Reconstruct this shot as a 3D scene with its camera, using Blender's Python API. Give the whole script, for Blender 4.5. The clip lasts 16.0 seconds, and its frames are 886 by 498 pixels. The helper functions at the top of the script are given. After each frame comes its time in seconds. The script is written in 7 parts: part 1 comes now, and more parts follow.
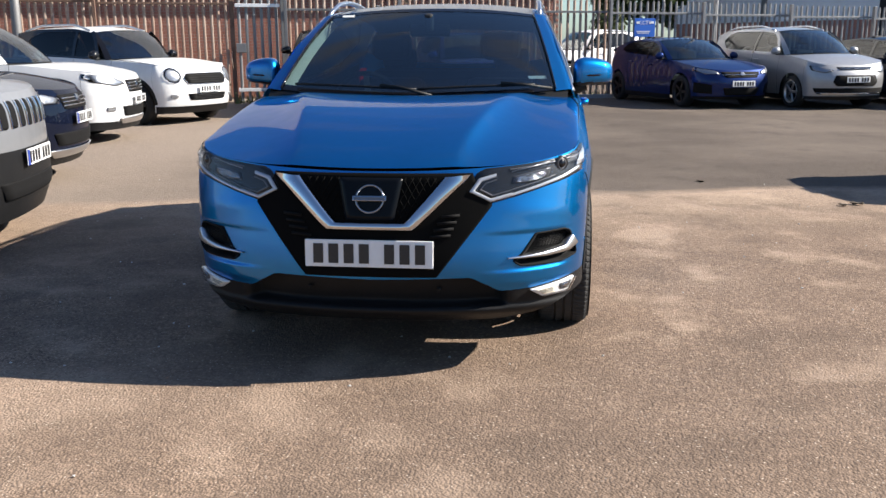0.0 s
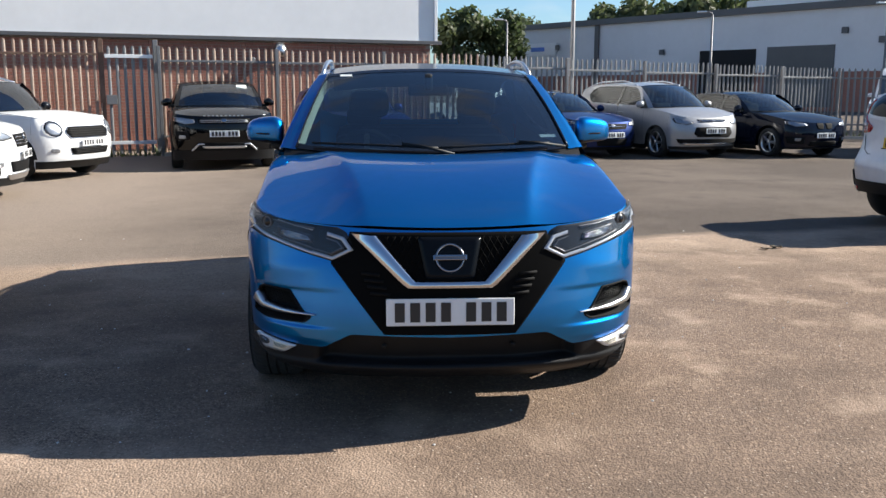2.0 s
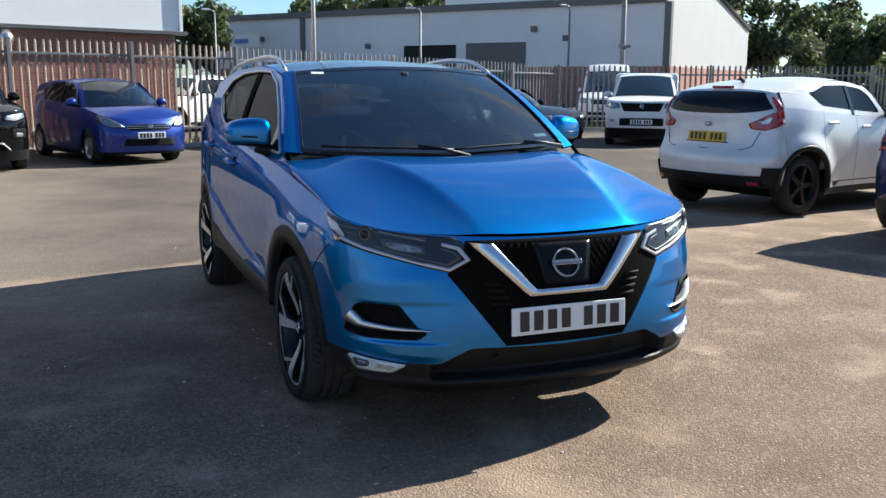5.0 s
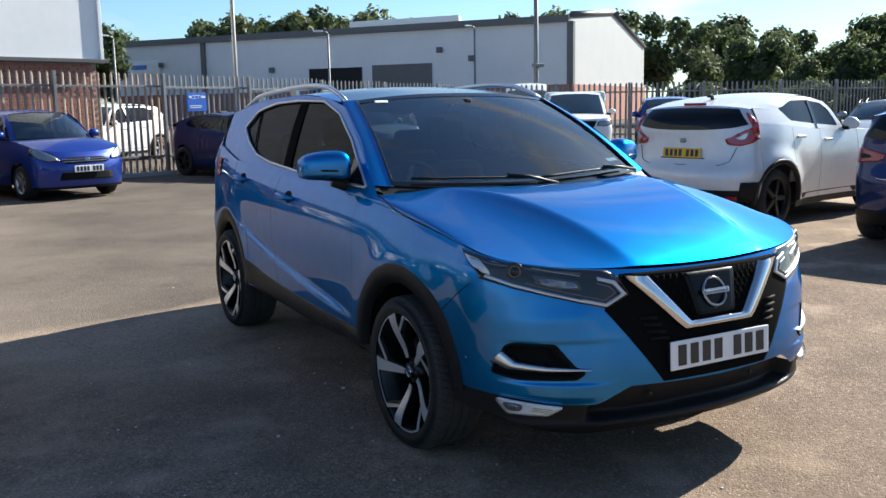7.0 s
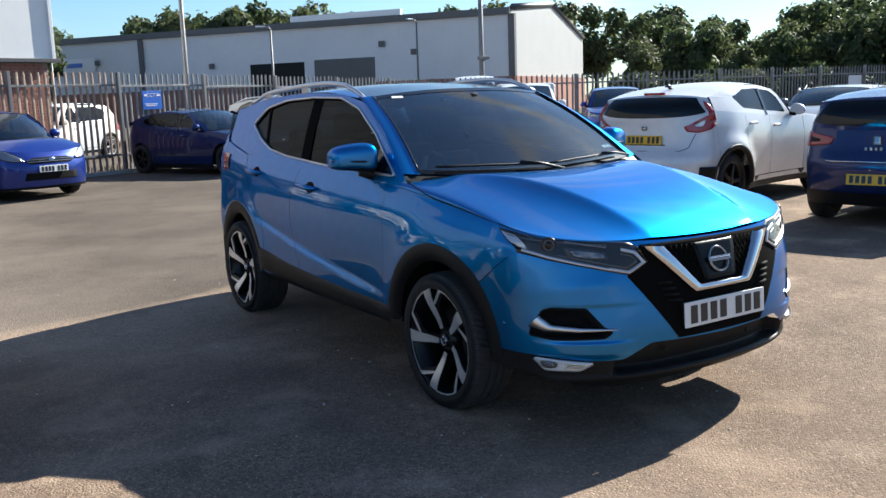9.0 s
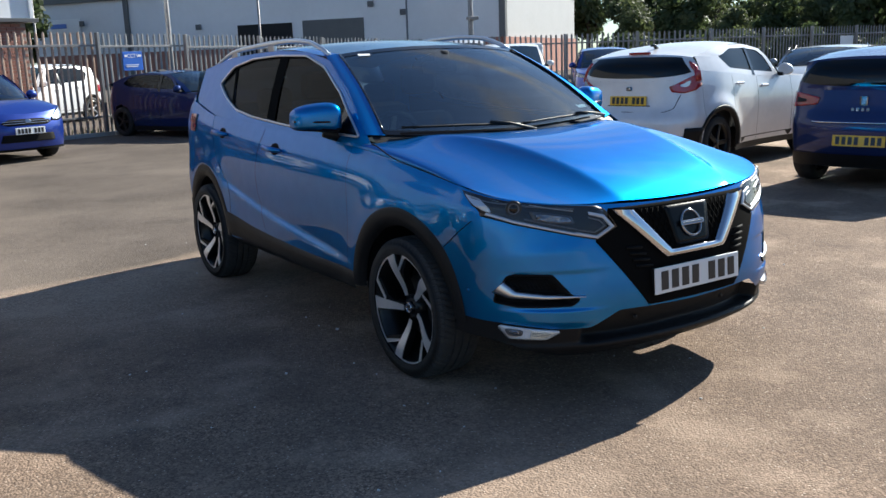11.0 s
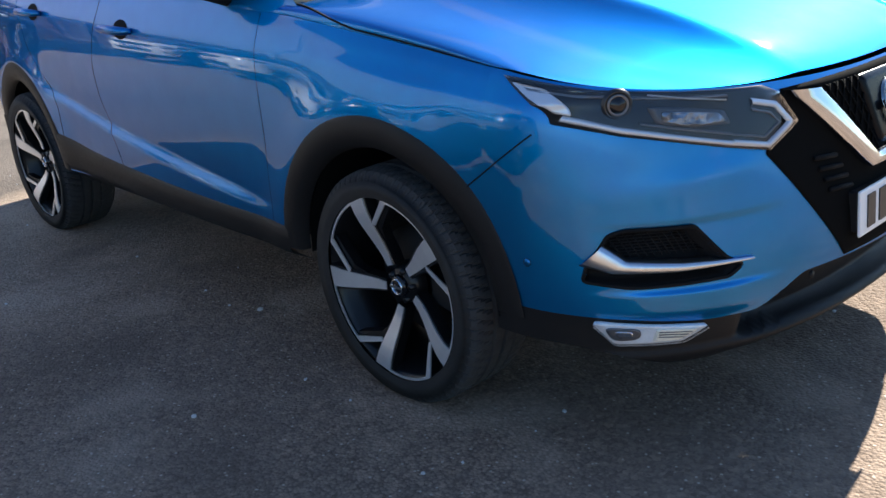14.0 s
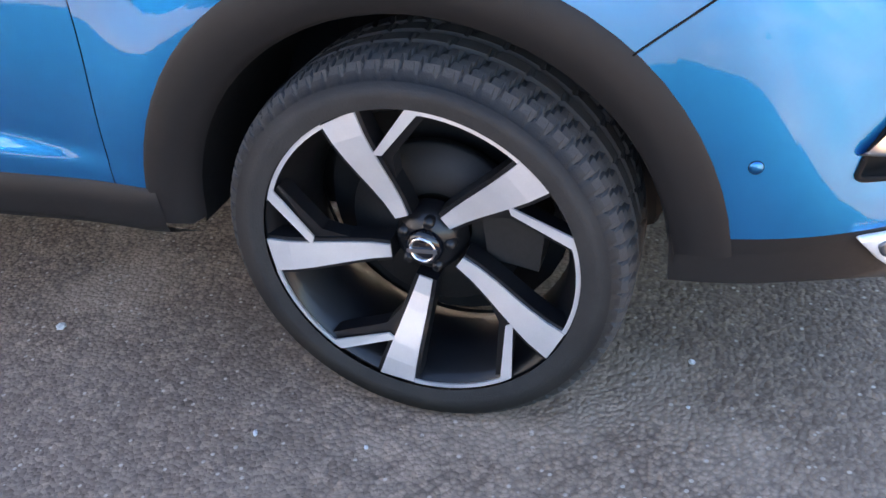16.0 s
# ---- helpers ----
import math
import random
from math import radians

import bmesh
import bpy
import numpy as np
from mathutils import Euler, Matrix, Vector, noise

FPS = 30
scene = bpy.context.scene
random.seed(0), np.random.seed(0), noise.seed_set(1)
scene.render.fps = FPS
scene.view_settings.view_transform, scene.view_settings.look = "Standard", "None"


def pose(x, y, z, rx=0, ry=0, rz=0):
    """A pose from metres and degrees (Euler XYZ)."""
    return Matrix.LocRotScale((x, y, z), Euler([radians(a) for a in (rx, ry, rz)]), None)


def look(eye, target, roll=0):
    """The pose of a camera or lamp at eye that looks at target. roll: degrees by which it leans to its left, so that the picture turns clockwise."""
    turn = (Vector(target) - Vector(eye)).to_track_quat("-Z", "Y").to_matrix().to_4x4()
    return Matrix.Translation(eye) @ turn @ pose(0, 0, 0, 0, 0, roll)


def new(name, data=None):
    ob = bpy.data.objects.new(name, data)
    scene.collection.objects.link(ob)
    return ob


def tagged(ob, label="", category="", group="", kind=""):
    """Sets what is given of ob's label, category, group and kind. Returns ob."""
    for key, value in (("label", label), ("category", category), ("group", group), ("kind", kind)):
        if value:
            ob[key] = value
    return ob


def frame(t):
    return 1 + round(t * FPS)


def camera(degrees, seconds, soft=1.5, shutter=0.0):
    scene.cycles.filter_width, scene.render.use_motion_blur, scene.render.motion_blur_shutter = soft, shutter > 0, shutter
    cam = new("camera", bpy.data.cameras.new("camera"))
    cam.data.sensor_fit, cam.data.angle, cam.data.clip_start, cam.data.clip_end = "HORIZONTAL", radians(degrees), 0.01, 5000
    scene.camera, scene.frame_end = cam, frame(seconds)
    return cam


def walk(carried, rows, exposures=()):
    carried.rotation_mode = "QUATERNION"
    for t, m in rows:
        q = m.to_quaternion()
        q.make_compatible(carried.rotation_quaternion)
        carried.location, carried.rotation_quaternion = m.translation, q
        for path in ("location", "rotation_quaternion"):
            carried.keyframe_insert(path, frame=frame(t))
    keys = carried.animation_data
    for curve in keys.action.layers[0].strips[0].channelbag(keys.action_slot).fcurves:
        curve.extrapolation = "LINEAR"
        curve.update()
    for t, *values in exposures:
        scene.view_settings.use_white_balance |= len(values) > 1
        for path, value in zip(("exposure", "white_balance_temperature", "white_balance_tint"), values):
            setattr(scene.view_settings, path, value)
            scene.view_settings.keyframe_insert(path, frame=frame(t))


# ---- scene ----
cam = camera(52.2, 16.0)
PATH = [
    (0, (0.698, -4.426, 1.354), (0.474, -2.49, 0.906), -0.2),
    (0.5, (0.489, -4.534, 1.397), (0.313, -2.583, 0.993), -1.0),
    (1, (0.272, -4.483, 1.399), (0.162, -2.521, 1.031), -1.1),
    (1.5, (0.041, -4.471, 1.392), (0.041, -2.499, 1.06), -0.5),
    (2, (-0.253, -4.516, 1.405), (-0.13, -2.55, 1.062), 0.1),
    (2.5, (-0.478, -4.456, 1.386), (-0.243, -2.502, 1.027), -0.0),
    (3, (-0.758, -4.318, 1.404), (-0.388, -2.387, 1.041), 0.1),
    (3.5, (-1.077, -4.217, 1.399), (-0.569, -2.318, 1.03), 0.5),
    (6, (-2.139, -3.703, 1.461), (-1.301, -1.919, 1.122), -0.2),
    (6.5, (-2.295, -3.488, 1.465), (-1.417, -1.719, 1.147), -0.5),
    (7, (-2.587, -3.425, 1.471), (-1.629, -1.698, 1.158), -1.0),
    (7.5, (-2.792, -3.492, 1.468), (-1.808, -1.784, 1.129), -1.3),
    (8, (-2.955, -3.58, 1.481), (-1.97, -1.875, 1.129), -1.3),
    (8.5, (-3.09, -3.594, 1.491), (-2.064, -1.911, 1.152), -1.9),
    (9, (-3.159, -3.59, 1.489), (-2.094, -1.93, 1.158), -2.0),
    (9.5, (-3.167, -3.588, 1.481), (-2.085, -1.938, 1.152), -1.7),
    (12, (-2.762, -3.317, 1.419), (-1.693, -1.700, 0.925), -2.3),
    (12.5, (-2.655, -2.993, 1.362), (-1.570, -1.399, 0.834), -2.1),
    (13, (-2.459, -2.634, 1.294), (-1.357, -1.066, 0.721), -2.2),
    (13.5, (-2.314, -2.210, 1.265), (-1.179, -0.690, 0.634), -3.3),
    (14, (-2.263, -1.817, 1.260), (-1.034, -0.397, 0.570), -5.5),
    (14.5, (-2.148, -1.371, 1.229), (-0.839, -0.073, 0.454), -7.3),
    (15, (-2.108, -1.007, 1.182), (-0.698, 0.109, 0.307), -7.7),
    (15.5, (-2.093, -0.697, 1.149), (-0.576, 0.137, 0.148), -6.9),
    (16, (-1.994, -0.478, 1.103), (-0.427, 0.139, 0.024), -6.7),
]
walk(cam, [(t, look(eye, target, roll)) for t, eye, target, roll in PATH],
     exposures=[(0.0, 1.32, 6700, 10), (2.0, 1.25, 6550, 8), (3.7, 1.30, 6300, 5), (6.0, 1.40, 6400, 4), (9.7, 1.36, 6430, 5), (12.0, 1.20, 6300, 5), (12.5, 1.43, 6300, 5), (13.5, 1.65, 6300, 5), (14.5, 2.48, 6450, 8), (15.0, 3.05, 6800, 10), (15.5, 3.68, 7200, 13), (16.0, 4.20, 7700, 15)])

# ---- daylight ----
SUN_DIR = Vector((1.50, 0.27, 1.0)).normalized()
world = bpy.data.worlds.new("sky")
scene.world = world
world.use_nodes = True
_wn, _wl = world.node_tree.nodes, world.node_tree.links
sky = _wn.new("ShaderNodeTexSky")
sky.sky_type, sky.sun_disc = "NISHITA", False
sky.sun_elevation = math.asin(SUN_DIR.z)
sky.sun_rotation = math.atan2(SUN_DIR.x, SUN_DIR.y)
sky.air_density, sky.dust_density, sky.ozone_density = 1.0, 0.5, 2.2
_co, _map, _nz = _wn.new("ShaderNodeTexCoord"), _wn.new("ShaderNodeMapping"), _wn.new("ShaderNodeTexNoise")
_bw, _gain, _thick, _mix = _wn.new("ShaderNodeRGBToBW"), _wn.new("ShaderNodeMath"), _wn.new("ShaderNodeMapRange"), _wn.new("ShaderNodeMix")
_map.inputs["Scale"].default_value = (1.0, 1.0, 3.2)
_nz.inputs["Scale"].default_value, _nz.inputs["Detail"].default_value = 3.4, 7
_thick.inputs[1].default_value, _thick.inputs[2].default_value = 0.53, 0.76
_gain.operation, _gain.inputs[1].default_value = "MULTIPLY", 1.35
_mix.data_type = "RGBA"
_blue = _wn.new("ShaderNodeMix")
_blue.data_type, _blue.blend_type, _blue.inputs[0].default_value, _blue.inputs[7].default_value = "RGBA", "MULTIPLY", 1.0, (0.76, 0.95, 1.16, 1)
for _a, _b in ((_co.outputs["Generated"], _map.inputs[0]), (_map.outputs[0], _nz.inputs["Vector"]), (_nz.outputs[0], _thick.inputs[0]), (sky.outputs[0], _bw.inputs[0]), (_bw.outputs[0], _gain.inputs[0]),
               (_thick.outputs[0], _mix.inputs[0]), (sky.outputs[0], _blue.inputs[6]), (_blue.outputs[2], _mix.inputs[6]), (_gain.outputs[0], _mix.inputs[7]), (_mix.outputs[2], _wn["Background"].inputs[0])):
    _wl.new(_a, _b)
_wn["Background"].inputs[1].default_value = 0.058
sun = new("sun", bpy.data.lights.new("sun", "SUN"))
sun.data.energy, sun.data.angle, sun.data.color = 5.0, radians(0.53), (1.0, 0.94, 0.85)
sun.matrix_world = Matrix.Translation(SUN_DIR * 60) @ SUN_DIR.to_track_quat("Z", "Y").to_matrix().to_4x4()


# ---- materials ----
def material(name, color, rough=0.5, metal=0.0, spec=0.5, vary=0.0, scale=8.0, bump=0.0, bump_scale=60.0, second=None, coat=0.0, per_object=0.0, detail=6.0):
    """A principled material with colour variation at two scales and fine relief, in object space."""
    m = bpy.data.materials.new(name)
    m.use_nodes = True
    nd, ln = m.node_tree.nodes, m.node_tree.links
    p = nd["Principled BSDF"]
    p.inputs["Base Color"].default_value = (*color, 1)
    p.inputs["Roughness"].default_value = rough
    p.inputs["Metallic"].default_value = metal
    p.inputs["Specular IOR Level"].default_value = spec
    p.inputs["Coat Weight"].default_value = coat
    p.inputs["Coat Roughness"].default_value = 0.03
    co = nd.new("ShaderNodeTexCoord")
    if vary or second or per_object:
        tgt = second or tuple(c * (1 - 0.7 * vary) for c in color)
        n1, n2 = nd.new("ShaderNodeTexNoise"), nd.new("ShaderNodeTexNoise")
        for n, s in ((n1, scale), (n2, scale * 9)):
            n.inputs["Scale"].default_value, n.inputs["Detail"].default_value = s, detail
            ln.new(co.outputs["Object"], n.inputs["Vector"])
        add = nd.new("ShaderNodeMath")
        add.operation = "MULTIPLY_ADD"
        ln.new(n2.outputs[0], add.inputs[0])
        add.inputs[1].default_value = 0.5
        ln.new(n1.outputs[0], add.inputs[2])
        fac = add.outputs[0]
        if per_object:
            oi, mu = nd.new("ShaderNodeObjectInfo"), nd.new("ShaderNodeMath")
            mu.operation = "MULTIPLY_ADD"
            ln.new(oi.outputs["Random"], mu.inputs[0])
            mu.inputs[1].default_value = per_object
            ln.new(fac, mu.inputs[2])
            fac = mu.outputs[0]
        ramp = nd.new("ShaderNodeMapRange")
        ramp.inputs[1].default_value, ramp.inputs[2].default_value = 0.5, 1.0 + per_object
        ln.new(fac, ramp.inputs[0])
        mix = nd.new("ShaderNodeMix")
        mix.data_type = "RGBA"
        mix.inputs[6].default_value, mix.inputs[7].default_value = (*color, 1), (*tgt, 1)
        ln.new(ramp.outputs[0], mix.inputs[0])
        ln.new(mix.outputs[2], p.inputs["Base Color"])
        rr = nd.new("ShaderNodeMapRange")
        rr.inputs[3].default_value, rr.inputs[4].default_value = max(0.02, rough - 0.06), min(1, rough + 0.06)
        ln.new(n2.outputs[0], rr.inputs[0])
        ln.new(rr.outputs[0], p.inputs["Roughness"])
    if bump:
        nb, b = nd.new("ShaderNodeTexNoise"), nd.new("ShaderNodeBump")
        nb.inputs["Scale"].default_value, nb.inputs["Detail"].default_value = bump_scale, 4
        ln.new(co.outputs["Object"], nb.inputs["Vector"])
        ln.new(nb.outputs[0], b.inputs["Height"])
        b.inputs["Strength"].default_value, b.inputs["Distance"].default_value = bump, 0.01
        ln.new(b.outputs[0], p.inputs["Normal"])
    return m


def paint(name, color, metal=0.5, rough=0.38, second=None, coat=0.6, tint=None, spec=0.3):
    """Car paint: coloured base with flakes under a clear coat, with a faint road film."""
    m = material(name, color, rough, metal, spec, coat=coat, second=second or tuple(c * 0.86 for c in color), scale=1.3)
    nd, ln = m.node_tree.nodes, m.node_tree.links
    p = nd["Principled BSDF"]
    if tint:
        p.inputs["Specular Tint"].default_value = (*tint, 1)
    vo, co = nd.new("ShaderNodeTexVoronoi"), nd.new("ShaderNodeTexCoord")
    vo.inputs["Scale"].default_value = 900
    ln.new(co.outputs["Object"], vo.inputs["Vector"])
    b = nd.new("ShaderNodeBump")
    b.inputs["Strength"].default_value, b.inputs["Distance"].default_value = 0.02, 0.001
    ln.new(vo.outputs["Distance"], b.inputs["Height"])
    ln.new(b.outputs[0], p.inputs["Normal"])
    return m


def glass(name, tint, rough=0.0, ior=1.45, edge=1.0):
    """Thin window glass: a fresnel mix of mirror and tinted see-through."""
    m = bpy.data.materials.new(name)
    m.use_nodes = True
    nd, ln = m.node_tree.nodes, m.node_tree.links
    nd.remove(nd["Principled BSDF"])
    out = nd["Material Output"]
    tr, gl, mx, lw, pw, fr = (nd.new("ShaderNode" + k) for k in ("BsdfTransparent", "BsdfGlossy", "MixShader", "LayerWeight", "Math", "MapRange"))
    tr.inputs[0].default_value = (*tint, 1)
    gl.inputs["Roughness"].default_value = rough
    pw.operation, pw.inputs[1].default_value = "POWER", 5.0
    fr.inputs[3].default_value, fr.inputs[4].default_value = ((ior - 1) / (ior + 1)) ** 2, edge
    ln.new(lw.outputs["Facing"], pw.inputs[0])
    ln.new(pw.outputs[0], fr.inputs[0])
    ln.new(fr.outputs[0], mx.inputs[0])
    ln.new(tr.outputs[0], mx.inputs[1])
    ln.new(gl.outputs[0], mx.inputs[2])
    ln.new(mx.outputs[0], out.inputs[0])
    return m


M = dict(
    hero=paint("blue_metallic_paint", (0.004, 0.176, 0.47), 0.92, 0.39, coat=0.80, tint=(0.02, 0.36, 0.80), spec=0.1),
    white=paint("white_paint", (0.70, 0.71, 0.72), 0.0, 0.4),
    black=paint("black_paint", (0.003, 0.0032, 0.004), 0.0, 0.6, coat=0.75, spec=0.0),
    navy=paint("navy_paint", (0.005, 0.020, 0.10), 0.5, 0.42, coat=0.6, spec=0.05),
    blue=paint("royal_blue_paint", (0.008, 0.034, 0.24), 0.45, 0.36, coat=0.7),
    clio=paint("deep_blue_paint", (0.008, 0.022, 0.10), 0.4, 0.40, coat=0.85, spec=0.1),
    pearl=paint("pearl_white_paint", (0.68, 0.68, 0.70), 0.25, 0.38),
    ink_blue=paint("ink_blue_paint", (0.004, 0.006, 0.015), 0.0, 0.5, coat=0.6, spec=0.0),
    grey=paint("silver_grey_paint", (0.34, 0.345, 0.36), 0.5, 0.38),
    silver=paint("silver_paint", (0.27, 0.28, 0.30), 0.5, 0.38),
    roofblk=material("dark_roof_glass", (0.010, 0.012, 0.018), 0.12, spec=0.35, vary=0.2, scale=2),
    plastic=material("black_plastic", (0.0095, 0.0096, 0.0105), 0.5, spec=0.2, vary=0.3, bump=0.12, bump_scale=700),
    gloss=material("gloss_black", (0.006, 0.006, 0.008), 0.14, spec=0.35, coat=0.2, vary=0.1),
    gap=material("dark_gap", (0.006, 0.006, 0.0065), 0.8, spec=0.15, vary=0.1),
    rubber=material("tyre_rubber", (0.014, 0.014, 0.015), 0.7, spec=0.25, vary=0.5, scale=14, second=(0.024, 0.024, 0.024), bump=0.15, bump_scale=300),
    tread=material("dusty_tread_rubber", (0.038, 0.038, 0.040), 0.85, spec=0.15, vary=0.5, scale=20, second=(0.050, 0.049, 0.048), bump=0.2, bump_scale=300),
    chrome=material("chrome", (0.60, 0.60, 0.62), 0.08, 1.0, vary=0.06),
    badgemetal=material("dull_badge_chrome", (0.30, 0.31, 0.33), 0.18, 1.0, vary=0.1),
    satin=material("satin_silver", (0.62, 0.63, 0.65), 0.30, 1.0, vary=0.08),
    alloy=material("machined_alloy", (0.82, 0.82, 0.84), 0.32, 0.75, vary=0.10, scale=30),
    rimblk=material("black_rim_paint", (0.006, 0.006, 0.007), 0.38, spec=0.25, coat=0.15, vary=0.2),
    disc=material("brake_steel", (0.16, 0.16, 0.17), 0.4, 0.8, vary=0.3, scale=20),
    foglamp=material("fog_reflector", (0.90, 0.90, 0.90), 0.16, 0.25, vary=0.25, scale=40),
    fogwarm=material("ribbed_reflector", (0.90, 0.82, 0.66), 0.28, 0.1, vary=0.2, scale=30),
    brake=material("dull_brake_iron", (0.020, 0.020, 0.021), 0.6, 0.5, vary=0.3, scale=20),
    lampgrey=material("lamp_bezel", (0.07, 0.073, 0.08), 0.3, 0.3, vary=0.2, scale=30),
    lamphouse=material("lamp_housing", (0.012, 0.013, 0.015), 0.3, 0.0, vary=0.3, scale=30),
    radar=material("smooth_dark_panel", (0.004, 0.005, 0.007), 0.25, spec=0.12, vary=0.2),
    matblack=material("matt_black", (0.006, 0.006, 0.006), 0.9, spec=0.03, vary=0.2),
    cells=material("faceted_reflector", (0.42, 0.44, 0.47), 0.15, 0.95, scale=70, second=(0.05, 0.052, 0.058), bump=1.0, bump_scale=60),
    lens=glass("lens_glass", (0.90, 0.92, 0.95), ior=1.32),
    glass=glass("window_glass", (0.26, 0.30, 0.31), ior=1.55),
    shield=glass("windscreen_glass", (0.36, 0.47, 0.52), ior=2.5),
    sideglass=glass("hero_side_glass", (0.07, 0.082, 0.09), ior=1.3, edge=0.3),
    tint=glass("tinted_glass", (0.05, 0.055, 0.06), ior=1.5),
    interior=material("dark_upholstery", (0.026, 0.026, 0.029), 0.8, vary=0.4, scale=10, bump=0.2, bump_scale=200),
    reflector=material("lamp_reflector", (0.34, 0.355, 0.38), 0.30, 0.7, vary=0.4, scale=25, bump=0.5, bump_scale=40),
    lampwhite=material("daytime_lamp", (0.58, 0.60, 0.63), 0.22, 0.5, vary=0.05),
    red=material("red_lens", (0.34, 0.010, 0.015), 0.12, coat=0.8, vary=0.3, scale=20),
    platew=material("white_plate", (0.72, 0.73, 0.74), 0.35, vary=0.06, scale=20),
    platey=material("yellow_plate", (0.70, 0.42, 0.02), 0.35, vary=0.06, scale=20),
    ink=material("plate_ink", (0.015, 0.015, 0.018), 0.4, vary=0.1),
    platemark=material("blue_mark", (0.02, 0.05, 0.30), 0.4, vary=0.1),
    paper=material("white_paper", (0.75, 0.75, 0.72), 0.6, vary=0.05),
    # pillar lining as the sun shows it on one side only
    sunlit_cream=material("sunlit_cream_trim", (0.82, 0.76, 0.58), 0.7, vary=0.1),
    galv=material("galvanised_steel", (0.23, 0.233, 0.24), 0.55, 0.5, vary=0.35, scale=4, second=(0.17, 0.17, 0.175), per_object=0.25),
    rusty=material("weathered_steel", (0.40, 0.34, 0.29), 0.65, 0.25, scale=3, second=(0.22, 0.115, 0.075), per_object=0.3),
    rail_rust=material("rusted_rail", (0.17, 0.105, 0.075), 0.8, second=(0.10, 0.055, 0.04), scale=5, bump=0.2, bump_scale=80),
    mortar=material("mortar", (0.36, 0.30, 0.26), 0.9, vary=0.3, bump=0.4, bump_scale=120),
    brick=material("red_brick", (0.36, 0.165, 0.120), 0.85, second=(0.26, 0.115, 0.09), scale=5, bump=0.4, bump_scale=90, per_object=0.5),
    clad=material("pale_cladding", (0.84, 0.84, 0.84), 0.5, vary=0.12, scale=0.5),
    clad2=material("grey_cladding", (0.64, 0.65, 0.68), 0.5, vary=0.12, scale=0.3),
    # white sheet lowered to mid grey: the full sun is offset in the colour
    gable_toned=material("toned_gable_sheet", (0.42, 0.42, 0.425), 0.55, vary=0.12, scale=0.4),
    darkclad=material("dark_trim_cladding", (0.10, 0.10, 0.105), 0.5, vary=0.2, scale=1),
    shutter=material("roller_shutter", (0.09, 0.09, 0.095), 0.5, vary=0.2, scale=1),
    unlit=material("unlit_doorway_panel", (0.012, 0.012, 0.013), 0.9, vary=0.3),
    signblue=material("blue_sign", (0.02, 0.12, 0.50), 0.4, vary=0.1, scale=3),
    signwhite=material("sign_white", (0.75, 0.76, 0.78), 0.5, vary=0.05),
    bark=material("bark", (0.09, 0.07, 0.05), 0.9, vary=0.5, scale=6, bump=0.5, bump_scale=30),
    post=material("grey_post_steel", (0.20, 0.20, 0.205), 0.55, 0.4, vary=0.3, scale=3),
    leaf=material("foliage", (0.085, 0.115, 0.045), 0.6, second=(0.05, 0.072, 0.028), scale=0.8, vary=0.5),
    leaf2=material("pale_foliage", (0.11, 0.13, 0.055), 0.6, second=(0.07, 0.09, 0.036), scale=0.8),
    weeds=material("weeds", (0.08, 0.13, 0.03), 0.7, second=(0.14, 0.13, 0.06), scale=6),
    kerb=material("kerb_concrete", (0.40, 0.39, 0.36), 0.85, vary=0.3, scale=4, bump=0.3, bump_scale=80),
    stone=material("pale_grit", (0.55, 0.54, 0.52), 0.7, vary=0.3, scale=40),
)


def leafy(m):
    """Lets light through the leaves."""
    nd, ln = m.node_tree.nodes, m.node_tree.links
    p, out = nd["Principled BSDF"], nd["Material Output"]
    tr, mx = nd.new("ShaderNodeBsdfTranslucent"), nd.new("ShaderNodeMixShader")
    src = p.inputs["Base Color"].links[0].from_socket
    ln.new(src, tr.inputs[0])
    mx.inputs[0].default_value = 0.5
    ln.new(p.outputs[0], mx.inputs[1])
    ln.new(tr.outputs[0], mx.inputs[2])
    ln.new(mx.outputs[0], out.inputs[0])


leafy(M["leaf"])
leafy(M["leaf2"])


